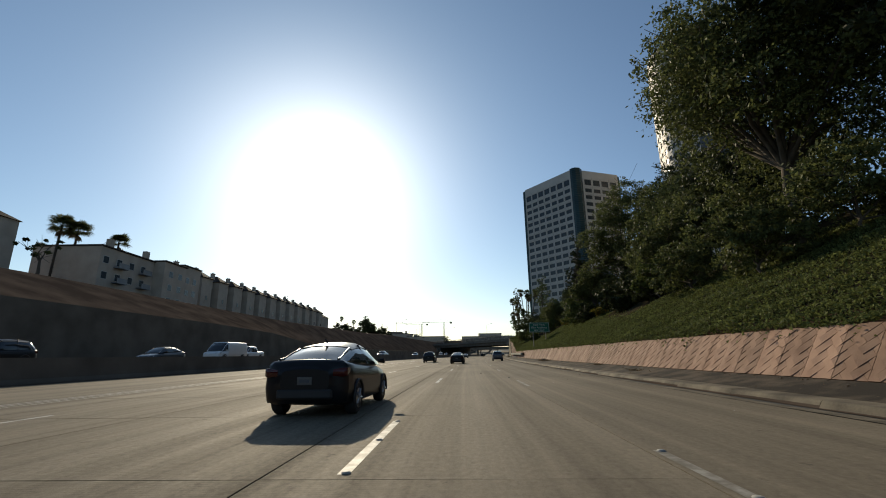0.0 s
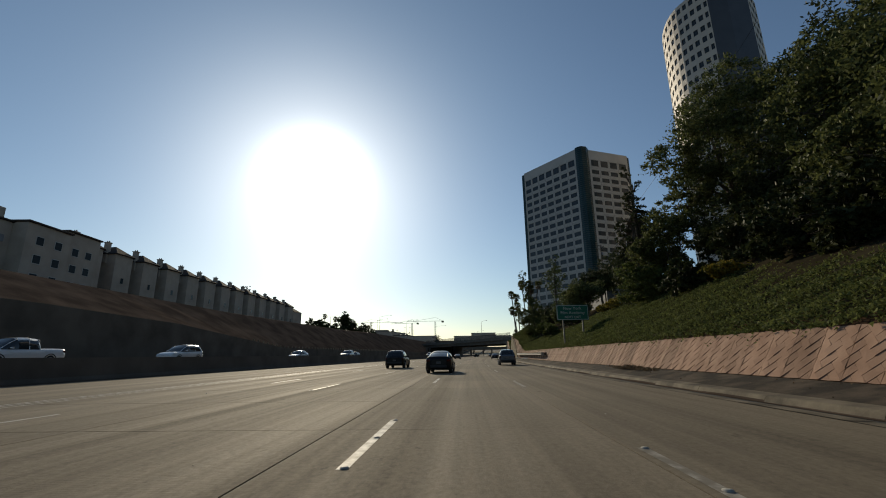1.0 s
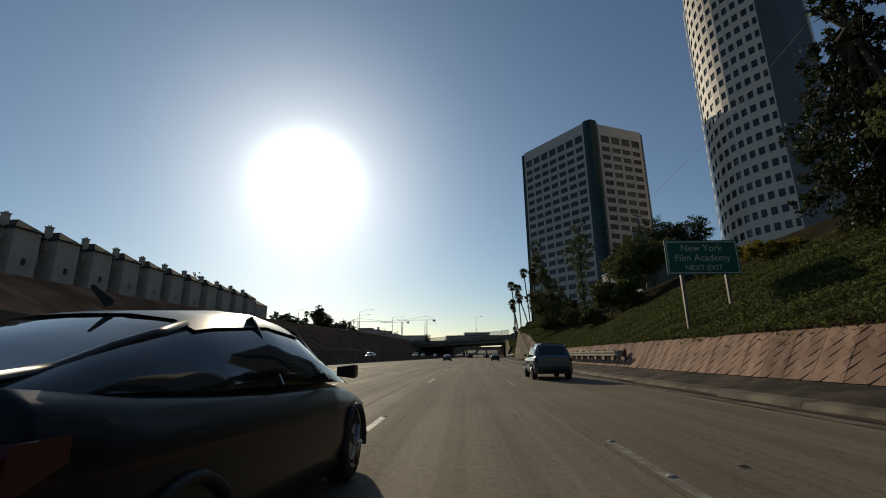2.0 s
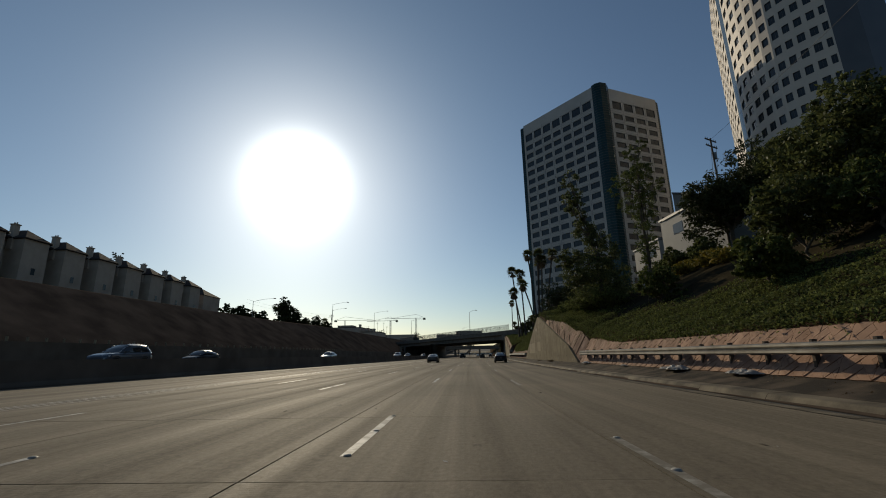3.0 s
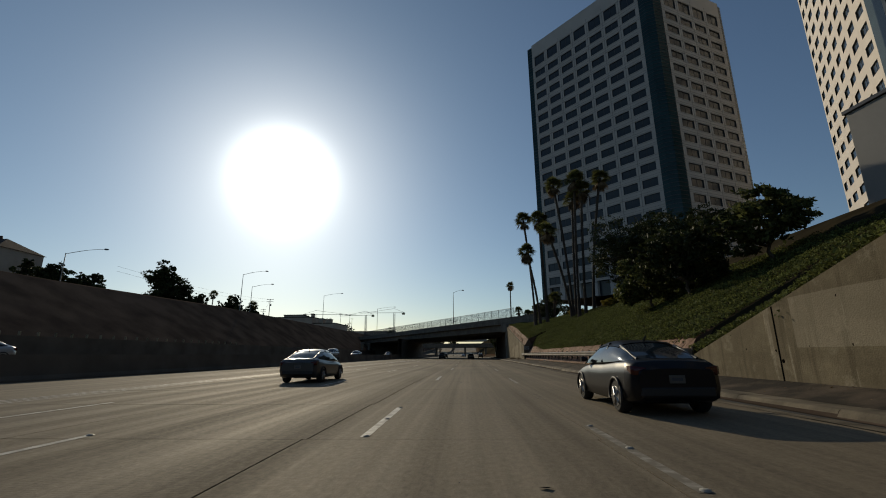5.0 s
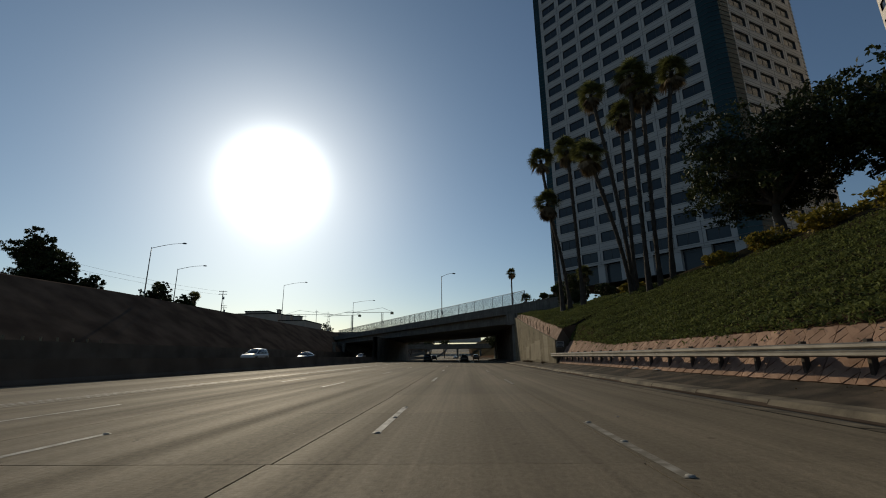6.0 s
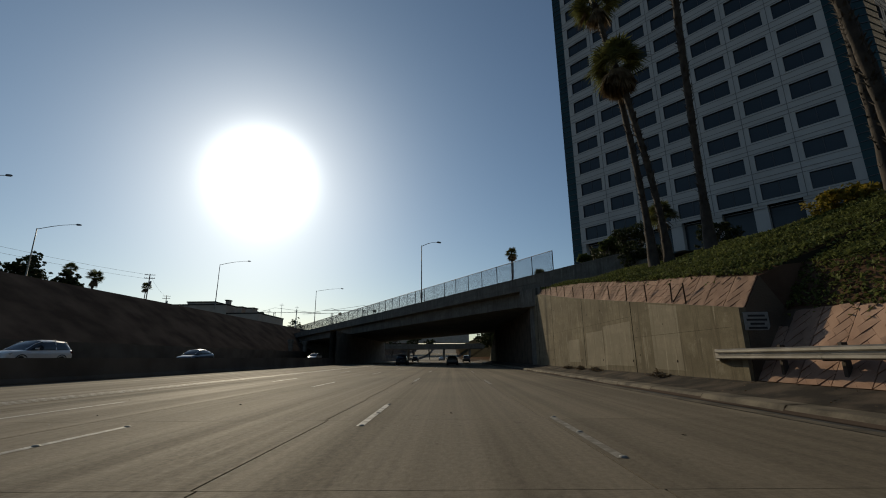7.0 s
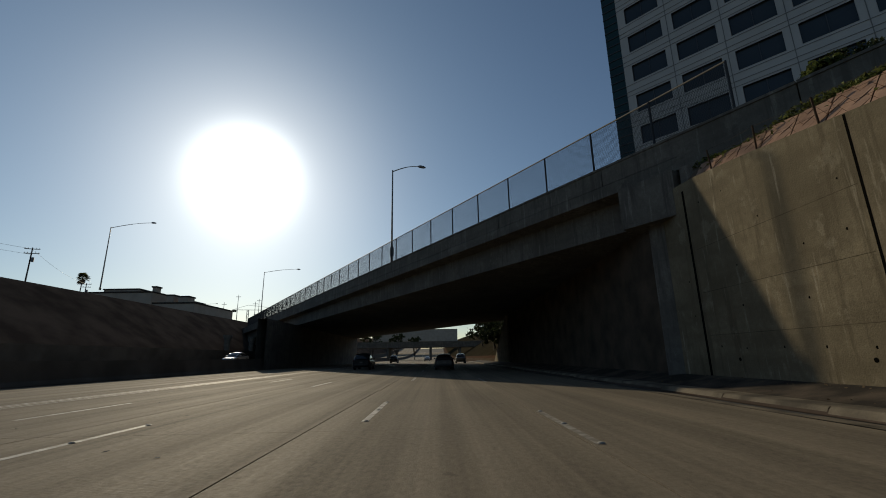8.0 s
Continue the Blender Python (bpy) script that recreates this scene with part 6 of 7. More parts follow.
for lat, w in ((-12.4, 0.12), (-12.75, 0.12), (-12.0, 0.08)):
    bm = bmesh.new()
    strip(bm, [[at(s, lat - w / 2, 0.004), at(s, lat + w / 2, 0.004)] for s in np.arange(-100, 700, 6.0).tolist()])
    part("solid_line", bm, PAINT, lines)

# loose bits lying on the carriageway
rng = np.random.default_rng(1717)
n = 420
q, side = rng.random(n) * 250 - 4, -13 + 20 * rng.random(n) ** 0.8
c = np.array([tuple(at(a, b, 0.012)) for a, b in zip(q.tolist(), side.tolist())])
for nm, mat, pick, lab in (("debris", RUBBER, slice(0, 250), "dark scraps of rubber and leaves on the road"), ("debris", LITTER, slice(250, 420), "pale scraps and pebbles scattered on the road")):
    cc = c[pick]
    v, f = leaf_quads(cc, (0.042 if mat is RUBBER else 0.024) * (0.5 + 1.5 * rng.random(len(cc)) ** 2), flat=0.9, rng=rng)
    v[:, 2] = np.maximum(v[:, 2], 0.004)
    tagged(new(nm, leaf_mesh(nm, v, f, mat)), lab, "debris", kind="stuff")

# dry leaves and grit lying along the dirty strip
rng = np.random.default_rng(1818)
n = 5200
q = rng.random(n) * 256 - 8
lat = np.where(rng.random(n) < 0.65, 9.12 - np.abs(rng.normal(size=n)) * 0.16, 7.95 + 1.1 * rng.random(n))
clump = 0.5 + 0.5 * np.sin(q * 0.9) * np.sin(q * 0.37 + 1)
keep = rng.random(n) < 0.25 + 0.75 * clump
q, lat = q[keep], lat[keep]
a, x, y = np.interp(q, _S, _A), np.interp(q, _S, _X), np.interp(q, _S, _Y)
z = np.interp(lat, (7.84, 8.4, 9.13), (0.168, 0.27, 0.43)) + 0.012
c = np.stack([x + lat * np.cos(a), y - lat * np.sin(a), z], 1)
v, f = leaf_quads(c, 0.03 * (0.5 + rng.random(len(c))), flat=0.85, rng=rng)
tagged(new("leaf_litter", leaf_mesh("leaf_litter", v, f, DEAD_LEAF)), "dry brown leaves scattered along the asphalt strip", "leaves", kind="stuff")

# ---------------------------------------------------------------- vehicles
def loft(bm, rings, mat=0, cap=True, closed=True):
    vr = [[bm.verts.new(p) for p in r] for r in rings]
    n = len(vr[0])
    for a, b in zip(vr, vr[1:]):
        for k in range(n if closed else n - 1):
            f = bm.faces.new((a[k], a[(k + 1) % n], b[(k + 1) % n], b[k]))
            f.material_index, f.smooth = mat, True
    if cap:
        for r in (vr[0], vr[-1]):
            bm.faces.new(r).material_index = mat
    return vr


def body_ring(y, hw, zb, zt, crown=0.03):
    """A cross-section of the lower body: sill, bulging side, shoulder, flat deck."""
    h = zt - zb
    half = [(0, zb), (hw * 0.80, zb), (hw * 0.95, zb + 0.05), (hw, zb + h * 0.35), (hw * 0.985, zb + h * 0.68), (hw * 0.94, zb + h * 0.92), (hw * 0.84, zt), (hw * 0.4, zt + crown), (0, zt + crown * 1.2)]
    return [(x, y, z) for x, z in half] + [(-x, y, z) for x, z in reversed(half[1:-1])]


def cabin_ring(y, hb, ht, zb, zt):
    half = [(hb, zb), (hb * 0.97, zb + (zt - zb) * 0.35), (ht + (hb - ht) * 0.22, zb + (zt - zb) * 0.78), (ht * 0.88, zt - 0.02), (ht * 0.45, zt + 0.015), (0, zt + 0.02)]
    return [(x, y, z) for x, z in half] + [(-x, y, z) for x, z in reversed(half[:-1])]


# length stations: y, half width, bottom, top
SEDAN = dict(len=4.55, body=[(0.0, 0.72, 0.42, 0.86), (0.06, 0.82, 0.30, 1.00), (0.35, 0.885, 0.22, 1.06), (0.9, 0.90, 0.20, 1.04), (1.8, 0.90, 0.19, 0.98), (2.9, 0.90, 0.19, 0.95), (3.6, 0.88, 0.20, 0.86), (4.2, 0.83, 0.22, 0.74), (4.48, 0.72, 0.26, 0.62), (4.55, 0.60, 0.32, 0.52)],
             cabin=[(0.30, 0.74, 0.60, 1.03, 1.07), (0.75, 0.80, 0.60, 1.03, 1.26), (1.35, 0.82, 0.58, 1.0, 1.43), (2.0, 0.83, 0.58, 0.98, 1.47), (2.6, 0.83, 0.57, 0.97, 1.42), (3.15, 0.82, 0.60, 0.95, 1.18), (3.5, 0.80, 0.66, 0.90, 0.95)], wheels=(0.85, 3.6), r=0.32)
FASTBACK = dict(len=4.5, body=[(0.0, 0.50, 0.52, 0.90), (0.025, 0.66, 0.42, 0.985), (0.07, 0.78, 0.33, 1.05), (0.14, 0.85, 0.27, 1.095), (0.4, 0.885, 0.22, 1.07), (0.9, 0.89, 0.20, 1.04), (1.8, 0.89, 0.19, 0.99), (2.9, 0.89, 0.19, 0.95), (3.6, 0.87, 0.20, 0.85), (4.15, 0.82, 0.22, 0.72), (4.42, 0.70, 0.26, 0.60), (4.5, 0.56, 0.32, 0.50)],
                cabin=[(0.16, 0.73, 0.62, 1.07, 1.10), (0.6, 0.78, 0.60, 1.05, 1.25), (1.2, 0.81, 0.57, 1.02, 1.41), (1.9, 0.82, 0.57, 0.99, 1.48), (2.5, 0.82, 0.56, 0.97, 1.43), (3.1, 0.81, 0.60, 0.95, 1.17), (3.5, 0.79, 0.66, 0.90, 0.95)], wheels=(0.80, 3.5), r=0.32)
SUV = dict(len=4.6, body=[(0.0, 0.76, 0.50, 1.00), (0.06, 0.86, 0.36, 1.12), (0.3, 0.92, 0.28, 1.14), (1.0, 0.93, 0.26, 1.12), (2.6, 0.93, 0.25, 1.08), (3.4, 0.92, 0.26, 1.04), (4.1, 0.88, 0.28, 0.98), (4.5, 0.78, 0.34, 0.84), (4.6, 0.66, 0.42, 0.70)],
           cabin=[(0.10, 0.80, 0.64, 1.10, 1.15), (0.28, 0.84, 0.66, 1.10, 1.50), (0.55, 0.86, 0.68, 1.10, 1.66), (1.4, 0.86, 0.68, 1.09, 1.72), (2.2, 0.86, 0.66, 1.08, 1.68), (2.8, 0.85, 0.64, 1.06, 1.42), (3.3, 0.83, 0.70, 1.04, 1.08)], wheels=(0.9, 3.65), r=0.36)
VAN = dict(len=5.4, body=[(0.0, 0.92, 0.40, 1.9), (0.05, 0.97, 0.34, 1.98), (0.4, 0.99, 0.30, 2.02), (2.4, 0.99, 0.28, 2.02), (3.7, 0.98, 0.28, 2.0), (3.75, 0.97, 0.28, 1.18), (4.6, 0.95, 0.28, 1.10), (5.2, 0.88, 0.32, 0.98), (5.4, 0.74, 0.42, 0.8)],
           cabin=[(3.4, 0.90, 0.80, 1.1, 1.99), (3.8, 0.90, 0.80, 1.1, 1.95), (4.2, 0.88, 0.80, 1.1, 1.65), (4.7, 0.86, 0.80, 1.05, 1.13)], wheels=(1.0, 4.4), r=0.36)
PICKUP = dict(len=5.5, body=[(0.0, 0.84, 0.50, 1.08), (0.06, 0.92, 0.44, 1.16), (0.4, 0.96, 0.36, 1.18), (2.0, 0.96, 0.34, 1.16), (3.6, 0.96, 0.34, 1.14), (4.6, 0.94, 0.34, 1.12), (5.3, 0.86, 0.38, 1.02), (5.5, 0.74, 0.46, 0.86)],
              cabin=[(1.75, 0.84, 0.70, 1.12, 1.16), (1.9, 0.88, 0.72, 1.12, 1.78), (2.6, 0.88, 0.72, 1.12, 1.86), (3.3, 0.88, 0.70, 1.12, 1.82), (3.85, 0.87, 0.70, 1.12, 1.5), (4.3, 0.85, 0.74, 1.1, 1.14)], wheels=(1.15, 4.5), r=0.39)


def lerp_tab(tab, y):
    ys = [r[0] for r in tab]
    return [float(np.interp(y, ys, [r[k] for r in tab])) for k in range(1, len(tab[0]))]


def car(name, label, spec, paint, m, cat="car", group="", rear=True):
    """A vehicle that stands with its tail at y = 0 and its nose at y = length."""
    c = thing(name, label, cat, m, group)
    L, R = spec["len"], spec["r"]
    ys = sorted(set(np.round(np.concatenate([np.linspace(0, L, 26), [r[0] for r in spec["body"]]]), 3).tolist()))
    bm = bmesh.new()
    loft(bm, [body_ring(y, *lerp_tab(spec["body"], y)) for y in ys])
    body = part("body", bm, paint, c)
    # glasshouse: glass shell, then roof skin and pillars over it
    cab = spec["cabin"]
    y0, y1 = cab[0][0], cab[-1][0]
    cy = np.linspace(y0, y1, 22).tolist()
    bm = bmesh.new()
    loft(bm, [cabin_ring(y, *lerp_tab(cab, y)) for y in cy], cap=False, closed=False)
    part("cabin_glass", bm, CAR_GLASS, c, "tinted glass")
    top = max(r[4] for r in cab)
    roof = [y for y in cy if lerp_tab(cab, y)[3] > top - 0.10]
    bm = bmesh.new()
    rows = []
    for y in np.linspace(roof[0], roof[-1], 10).tolist():
        hb, ht, zb, zt = lerp_tab(cab, y)
        rg = cabin_ring(y, hb, ht, zb, zt)
        rows.append([(x * 1.01, yy, z + 0.012) for x, yy, z in rg[2:-2]])
    loft(bm, rows, cap=False, closed=False)
    part("roof", bm, paint, c)
    pil = [cab[0][0] + 0.1, (y0 + y1) / 2, y1 - 0.25]
    for sx in (-1, 1):
        for (ya, yb) in ((y0 + 0.02, roof[0]), ((roof[0] + roof[-1]) / 2 - 0.05, (roof[0] + roof[-1]) / 2 + 0.05), (y1 - 0.02, roof[-1])):
            pts = []
            for u in np.linspace(0, 1, 5).tolist():
                if abs(ya - yb) < 0.2:
                    hb, ht, zb, zt = lerp_tab(cab, ya)
                    x, y, z = hb + (ht - hb) * u, ya, zb + (zt - zb - 0.03) * u
                else:
                    y = ya + (yb - ya) * u
                    hb, ht, zb, zt = lerp_tab(cab, y)
                    x, z = ht * 0.98, zt - 0.04 if u > 0 else zb + 0.05
                pts.append((sx * x * 1.005, y, z))
            bm = bmesh.new()
            tube(bm, pts, 0.028, 6)
            part("pillar", bm, paint, c)
    # wheels
    for y in spec["wheels"]:
        hw = lerp_tab(spec["body"], y)[0]
        for sx in (-1, 1):
            bm = bmesh.new()
            x1, x0 = sx * (hw + 0.005), sx * (hw - 0.23)
            tube(bm, [(x0, y, R), (x0 + sx * 0.03, y, R), (x1 - sx * 0.04, y, R), (x1, y, R)], [R * 0.9, R, R, R * 0.88], 22)
            w = part("wheel", bm, RUBBER, c, "black tyre")
            bm = bmesh.new()
            tube(bm, [(x1 - sx * 0.03, y, R), (x1 + sx * 0.006, y, R)], [R * 0.66, R * 0.62], 18)
            for k in range(5):
                a = k * math.tau / 5
                d = Vector((0, math.cos(a), math.sin(a)))
                tube(bm, [Vector((x1 + sx * 0.012, y, R)) + d * 0.04, Vector((x1 + sx * 0.012, y, R)) + d * R * 0.6], 0.028, 5)
            part("rim", bm, ALLOY, w)
            bm = bmesh.new()
            arc = [(sx * (hw + 0.008), y + (R + 0.055) * math.cos(t), R + (R + 0.055) * math.sin(t)) for t in np.linspace(-0.15, math.pi + 0.15, 13).tolist()]
            tube(bm, arc, 0.03, 5)
            part("wheel_arch", bm, PLASTIC, c)
    zt = lerp_tab(spec["body"], 0.35)[2]
    # tail: lights, plate, bumper
    for sx in (-1, 1):
        bm = bmesh.new()
        hw = lerp_tab(spec["body"], 0.2)[0]
        loft(bm, [[(sx * hw * 0.66, 0.01, zt - 0.27), (sx * hw * 0.66, 0.01, zt - 0.15), (sx * hw * 0.66, 0.06, zt - 0.14), (sx * hw * 0.66, 0.06, zt - 0.28)], [(sx * hw * 0.90, 0.015, zt - 0.29), (sx * hw * 0.90, 0.015, zt - 0.12), (sx * hw * 0.90, 0.10, zt - 0.11), (sx * hw * 0.90, 0.10, zt - 0.29)], [(sx * hw * 0.985, 0.07, zt - 0.27), (sx * hw * 0.985, 0.07, zt - 0.12), (sx * hw * 0.985, 0.26, zt - 0.12), (sx * hw * 0.985, 0.26, zt - 0.20)]])
        part("tail_light", bm, RED_LENS, c, "red tail light")
        bm = bmesh.new()
        hn = lerp_tab(spec["body"], L - 0.25)
        loft(bm, [[(sx * hn[0] * 0.55, L - 0.03, hn[2] - 0.20), (sx * hn[0] * 0.55, L - 0.06, hn[2] - 0.05), (sx * hn[0] * 0.55, L - 0.2, hn[2] - 0.03), (sx * hn[0] * 0.55, L - 0.2, hn[2] - 0.2)], [(sx * hn[0] * 1.0, L - 0.28, hn[2] - 0.16), (sx * hn[0] * 1.0, L - 0.28, hn[2] - 0.02), (sx * hn[0] * 1.0, L - 0.5, hn[2] + 0.0), (sx * hn[0] * 1.0, L - 0.5, hn[2] - 0.12)]])
        part("headlight", bm, CLEAR_LENS, c, "clear headlight")
        yb = y1 - 0.55
        hb = lerp_tab(cab, yb)
        bm = bmesh.new()
        loft(bm, [[(sx * (hb[0] + 0.02), yb, hb[2] + 0.05), (sx * (hb[0] + 0.02), yb, hb[2] + 0.13), (sx * (hb[0] + 0.02), yb + 0.1, hb[2] + 0.13), (sx * (hb[0] + 0.02), yb + 0.1, hb[2] + 0.05)], [(sx * (hb[0] + 0.19), yb - 0.02, hb[2] + 0.03), (sx * (hb[0] + 0.19), yb - 0.02, hb[2] + 0.15), (sx * (hb[0] + 0.19), yb + 0.1, hb[2] + 0.14), (sx * (hb[0] + 0.19), yb + 0.1, hb[2] + 0.04)]])
        part("mirror", bm, paint, c)
    bm = bmesh.new()
    box(bm, -0.15, 0.15, -0.012, 0.03, zt - 0.44, zt - 0.29, 0.006)
    plate = part("number_plate", bm, PLATE, c, "dull number plate")
    bm = bmesh.new()
    box(bm, -0.10, 0.10, -0.017, -0.0125, zt - 0.395, zt - 0.335)
    part("text_bar", bm, PAINT_BLUE, plate)
    bm = bmesh.new()
    hb0 = 0.42 if spec["body"][0][1] < 0.6 else spec["body"][0][2]
    box(bm, -spec["body"][1][1] * 0.86, spec["body"][1][1] * 0.86, -0.025, 0.12, hb0 - 0.06, hb0 + 0.14, 0.04)
    part("bumper", bm, PLASTIC, c)
    bm = bmesh.new()
    box(bm, -0.55, 0.55, L - 0.12, L + 0.01, 0.34, 0.54, 0.03)
    part("grille", bm, PLASTIC, c)
    bm = bmesh.new()
    ym = (roof[0] + roof[-1]) / 2
    tube(bm, [(0, roof[0] + 0.15, top + 0.01), (0, roof[0] + 0.02, top + 0.09)], [0.03, 0.012], 5)
    part("aerial", bm, PLASTIC, c)
    return c


G = "traffic ahead"
car("hatchback", "black fastback hatchback on the freeway lane", FASTBACK, PAINT_BLACK, facing(8.75, -3.15, 0, -1.0), group=G)
car("hatchback", "black fastback hatchback straddling the lane line", FASTBACK, PAINT_BLACK, facing(58.9, -1.75, 0, -1.0), group=G)
car("suv", "dark sport utility vehicle beneath the bridge", SUV, PAINT_BLACK, facing(277, -8.0), group=G)
car("suv", "dark sport utility vehicle on the freeway lane", SUV, PAINT_BLACK, facing(71.5, -7.0), group=G)
car("sedan", "dark grey sedan on the freeway lane", SEDAN, PAINT_GREY, facing(163.5, -7.0), group=G)
car("suv", "dark sport utility vehicle on the outer freeway lane", SUV, PAINT_BLUE, facing(79, 4.45), group=G)
car("sedan", "black sedan on the outer freeway lane", SEDAN, PAINT_BLACK, facing(153, 4.45), group=G)
car("sedan", "dark grey sedan ahead under the bridge", SEDAN, PAINT_GREY, facing(271.5, 0.7), group=G)
car("suv", "dark sport utility vehicle ahead under the bridge", SUV, PAINT_BLUE, facing(311, 4.4), group=G)
car("suv", "dark sport utility vehicle far ahead", SUV, PAINT_BLACK, facing(336, -10.4), group=G)
car("sedan", "silver sedan far ahead past the bridge", SEDAN, PAINT_SILVER, facing(372, -3.2), group=G)
O = "oncoming traffic"
for nm, lab, spec, paint, s, lat, cat in (
        ("van", "white panel van driving behind the median barrier", VAN, PAINT_WHITE, 48, -25.8, "van"),
        ("hatchback", "dark hatchback driving behind the median barrier", SEDAN, PAINT_GREY, 41.0, -28.0, "car"),
        ("suv", "black sport utility vehicle behind the median barrier", SUV, PAINT_BLACK, 27.5, -29.0, "car"),
        ("pickup", "white pickup truck driving behind the median barrier", PICKUP, PAINT_WHITE, 58.5, -29.0, "truck"),
        ("suv", "white sport utility vehicle behind the median barrier", SUV, PAINT_WHITE, 72, -27.5, "car"),
        ("suv", "grey sport utility vehicle behind the median barrier", SUV, PAINT_BLUE, 121.5, -26.5, "car"),
        ("sedan", "black sedan behind the median barrier", SEDAN, PAINT_BLACK, 136, -29.5, "car"),
        ("sedan", "silver sedan behind the median barrier", SEDAN, PAINT_SILVER, 168.5, -26.5, "car"),
        ("suv", "white sport utility vehicle behind the median barrier", SUV, PAINT_WHITE, 231.5, -26.5, "car"),
        ("sedan", "dark blue sedan behind the median barrier", SEDAN, PAINT_BLUE, 250, -26.5, "car"),
        ("sedan", "silver sedan behind the median barrier", SEDAN, PAINT_SILVER, 291, -26.5, "car"),
        ("sedan", "silver sedan behind the median barrier", SEDAN, PAINT_SILVER, 101, -28, "car")):
    car(nm, lab, spec, paint, facing(s, lat, 0.8, 180), cat, O)

# ---------------------------------------------------------------- paving slabs on the slope
def clip(poly, axis, limit, sign):
    """The part of a flat polygon on one side of a line."""
    out = []
    for a, b in zip(poly, poly[1:] + poly[:1]):
        da, db = sign * (a[axis] - limit), sign * (b[axis] - limit)
        if da >= 0:
            out.append(a)
        if (da < 0) != (db < 0):
            k = da / (da - db)
            out.append((a[0] + (b[0] - a[0]) * k, a[1] + (b[1] - a[1]) * k))
    return out


def slab_mesh(w, ln, seed):
    """A stamped slab: slanting herringbone blocks, each tilted a little, over a sunk bed; x along the road, y up the slope."""
    rng = np.random.default_rng(seed)
    bm = bmesh.new()
    box(bm, 0.010, w - 0.010, 0.0, ln, -0.06, 0.0, 0.0, mat=1)
    u = w / (3 * math.sqrt(2))
    shift = (seed % 2) * 0.5 * 2 * math.sqrt(2) * u
    c = math.sqrt(0.5)
    for i in range(-10, 18):
        for j in range(-12, 18):
            m = (i - j) % 4
            if m == 0:
                x0, x1, y0, y1 = i, i + 2, j, j + 1
            elif m == 2:
                x0, x1, y0, y1 = i, i + 1, j - 1, j + 1
            else:
                continue
            g = 0.005
            quad = [((x * u + a * g) , (y * u + b * g)) for x, y, a, b in ((x0, y0, 1, 1), (x1, y0, -1, 1), (x1, y1, -1, -1), (x0, y1, 1, -1))]
            poly = [((x - y) * c - shift, (x + y) * c) for x, y in quad]
            mid = (sum(p[0] for p in poly) / 4, sum(p[1] for p in poly) / 4)
            for axis, limit, sign in ((0, 0.012, 1), (0, w - 0.012, -1), (1, 0.004, 1), (1, ln - 0.004, -1)):
                if poly:
                    poly = clip(poly, axis, limit, sign)
            if len(poly) < 3:
                continue
            area = abs(sum(a[0] * b[1] - b[0] * a[1] for a, b in zip(poly, poly[1:] + poly[:1]))) / 2
            if area < 0.002:
                continue
            tx, ty = (0.10, 0.05) if m == 0 else (-0.03, 0.08)
            tx, ty, lift = tx + 0.03 * rng.normal(), ty + 0.03 * rng.normal(), 0.012 + 0.003 * rng.normal()
            top = [bm.verts.new((x, y, max(0.002, lift - (x - mid[0]) * tx - (y - mid[1]) * ty))) for x, y in poly]
            low = [bm.verts.new((x, y, -0.004)) for x, y in poly]
            bm.faces.new(top)
            n = len(top)
            for k in range(n):
                bm.faces.new((low[k], low[(k + 1) % n], top[(k + 1) % n], top[k]))
    return mesh_of(bm, "slab", PAVER, JOINT)


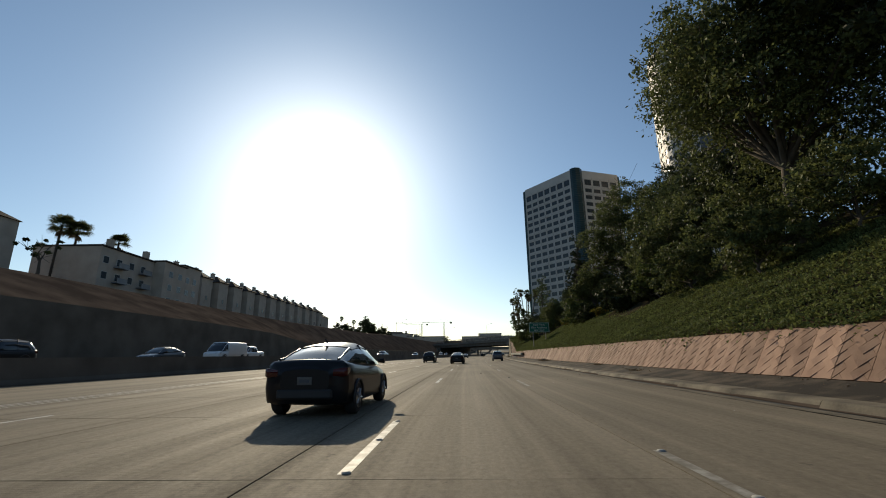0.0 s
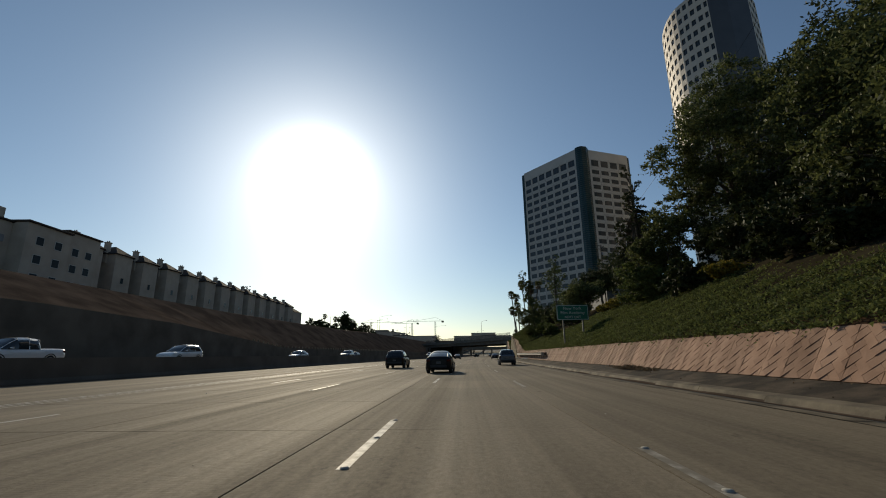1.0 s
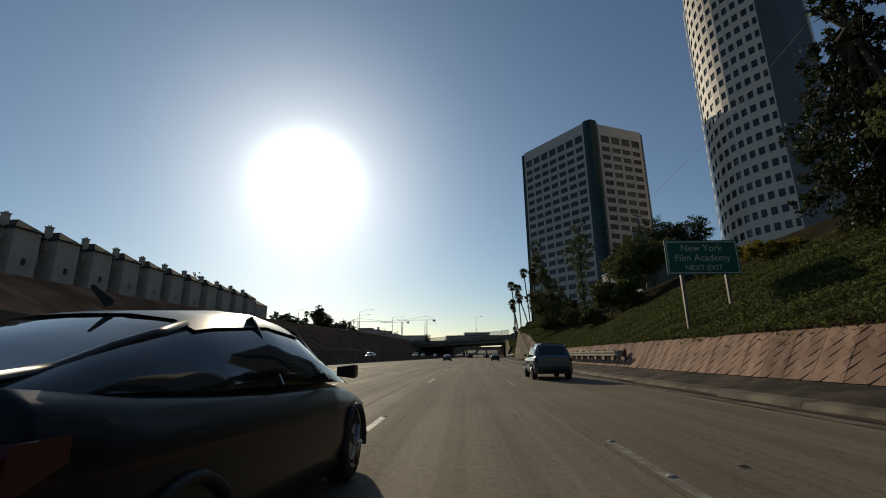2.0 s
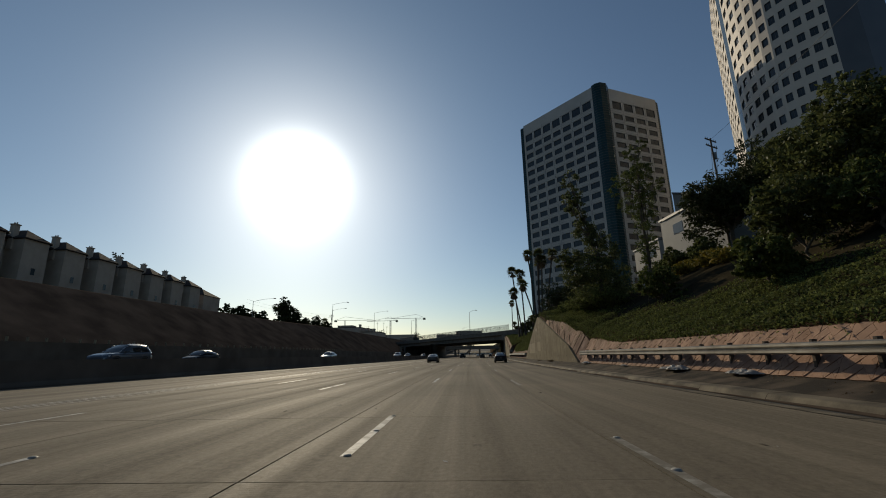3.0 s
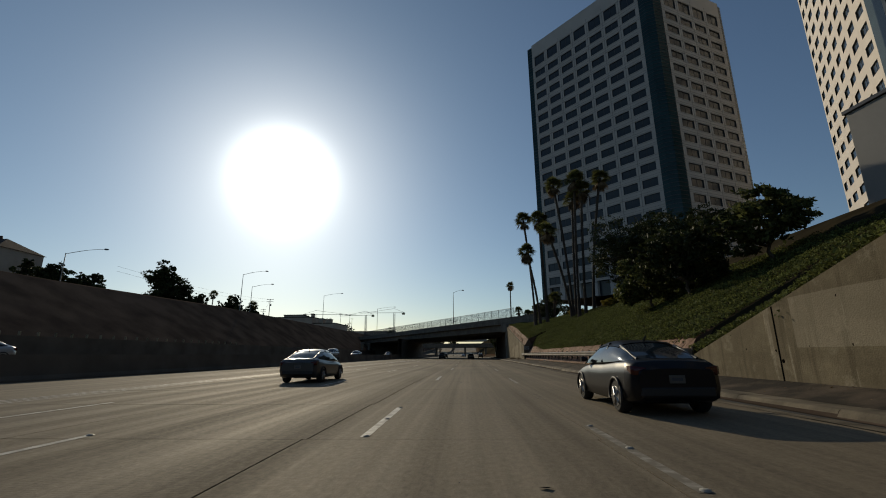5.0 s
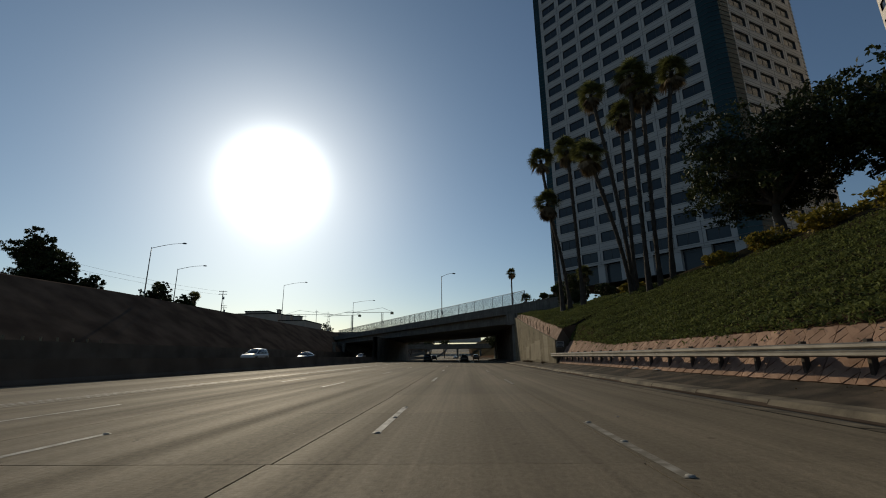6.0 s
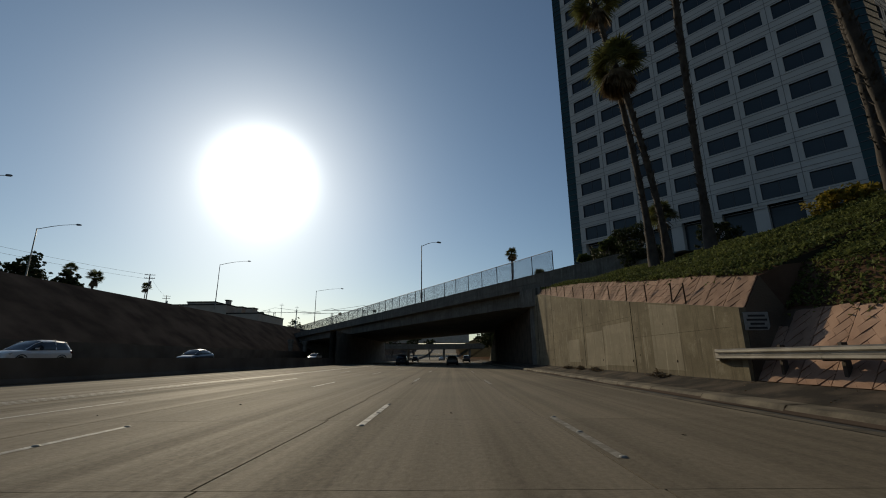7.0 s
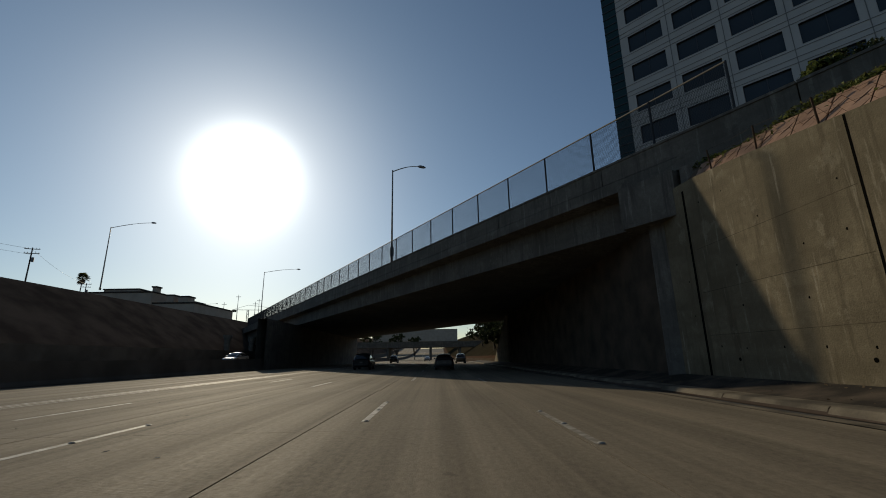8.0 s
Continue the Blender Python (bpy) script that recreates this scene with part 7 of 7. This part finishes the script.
paving = thing("slope_paving", "red stamped concrete slabs paving the bank's foot", "paving", kind="structure")
MESHES = {}
RUNS = [q + 1.02 * k for q, e, x in ((-8.6, 124.05, 1), (124.12, 163.0, 0), (163.12, 214.5, 1), (214.58, 245.0, 0)) for k in range(int((e - q) / 1.02) + x)]
for num, s in enumerate(RUNS):
    h0, h1 = wall_top(s), wall_top(s + 1.02)
    if abs(h1 - h0) > 0.9:
        h1 = h0
    if paving_width(s + 0.5) > 0.2:
        wd = round(max(0.3, paving_width(s) + paving_width(s + 1)) / 2 * math.hypot(1, STEEP), 1)
        n = 1 if wd < 2.6 else 2
        for k in range(n):
            key = (round(wd / n, 1), num % 2 + 2 * (int(s * 7.3) % 3))
            if key not in MESHES:
                MESHES[key] = slab_mesh(1.02, key[0] - 0.02, 31 + key[1])
            o = new("slab", MESHES[key])
            p = at(s, WALL_LAT + 0.2, max(0.42, h0 - 0.05))
            a = float(np.interp(s, _S, _A))
            u = at(s + 1.02, WALL_LAT + 0.2, max(0.42, h1 - 0.05)) - p
            u.normalize()
            side = Vector((math.cos(a), -math.sin(a), 0))
            v = (side + Vector((0, 0, STEEP))).normalized()
            w = u.cross(v).normalized()
            if w.z < 0:
                w = -w
            m = Matrix(((u.x, v.x, w.x), (u.y, v.y, w.y), (u.z, v.z, w.z))).to_4x4()
            if m.determinant() < 0:
                m = Matrix(((-u.x, v.x, w.x), (-u.y, v.y, w.y), (-u.z, v.z, w.z))).to_4x4()
                p = p + u * 1.02
            m.translation = p + v * (k * key[0]) + w * 0.02
            o.parent = paving
            o.matrix_parent_inverse = m

# ---------------------------------------------------------------- concrete road slabs
EDGES = [EDGE_L + 0.02, -17.4, -13.6, -10.4, -6.6, -2.05, 2.2, EDGE_R - 0.56]
SLABS = {}
rest = bmesh.new()
for k, (l0, l1) in enumerate(zip(EDGES, EDGES[1:])):
    for j in range(-6, 150):
        s = j * 4.572
        d = round(drift(s + 2.3, 0) / 0.06) * 0.06
        a, b = l0 + (d if k in (5, 6) else 0), l1 + (d if k in (4, 5) else 0)
        if 0 <= j < 58 and k >= 2:
            key = (k, round(a, 2), round(b, 2))
            if key not in SLABS:
                bm = bmesh.new()
                box(bm, 0.012, b - a - 0.012, 0.006, 4.566, -0.03, 0.0)
                SLABS[key] = mesh_of(bm, "slab", CONCRETE_ROAD)
            o = new("slab", SLABS[key])
            o.matrix_world = facing(s, a)
            o.parent = road
        else:
            strip(rest, [[at(q, a + 0.012, 0.0), at(q, b - 0.012, 0.0)] for q in (s + 0.006, s + 4.566)])
tagged(part("far_slabs", rest, CONCRETE_ROAD, road), kind="stuff")
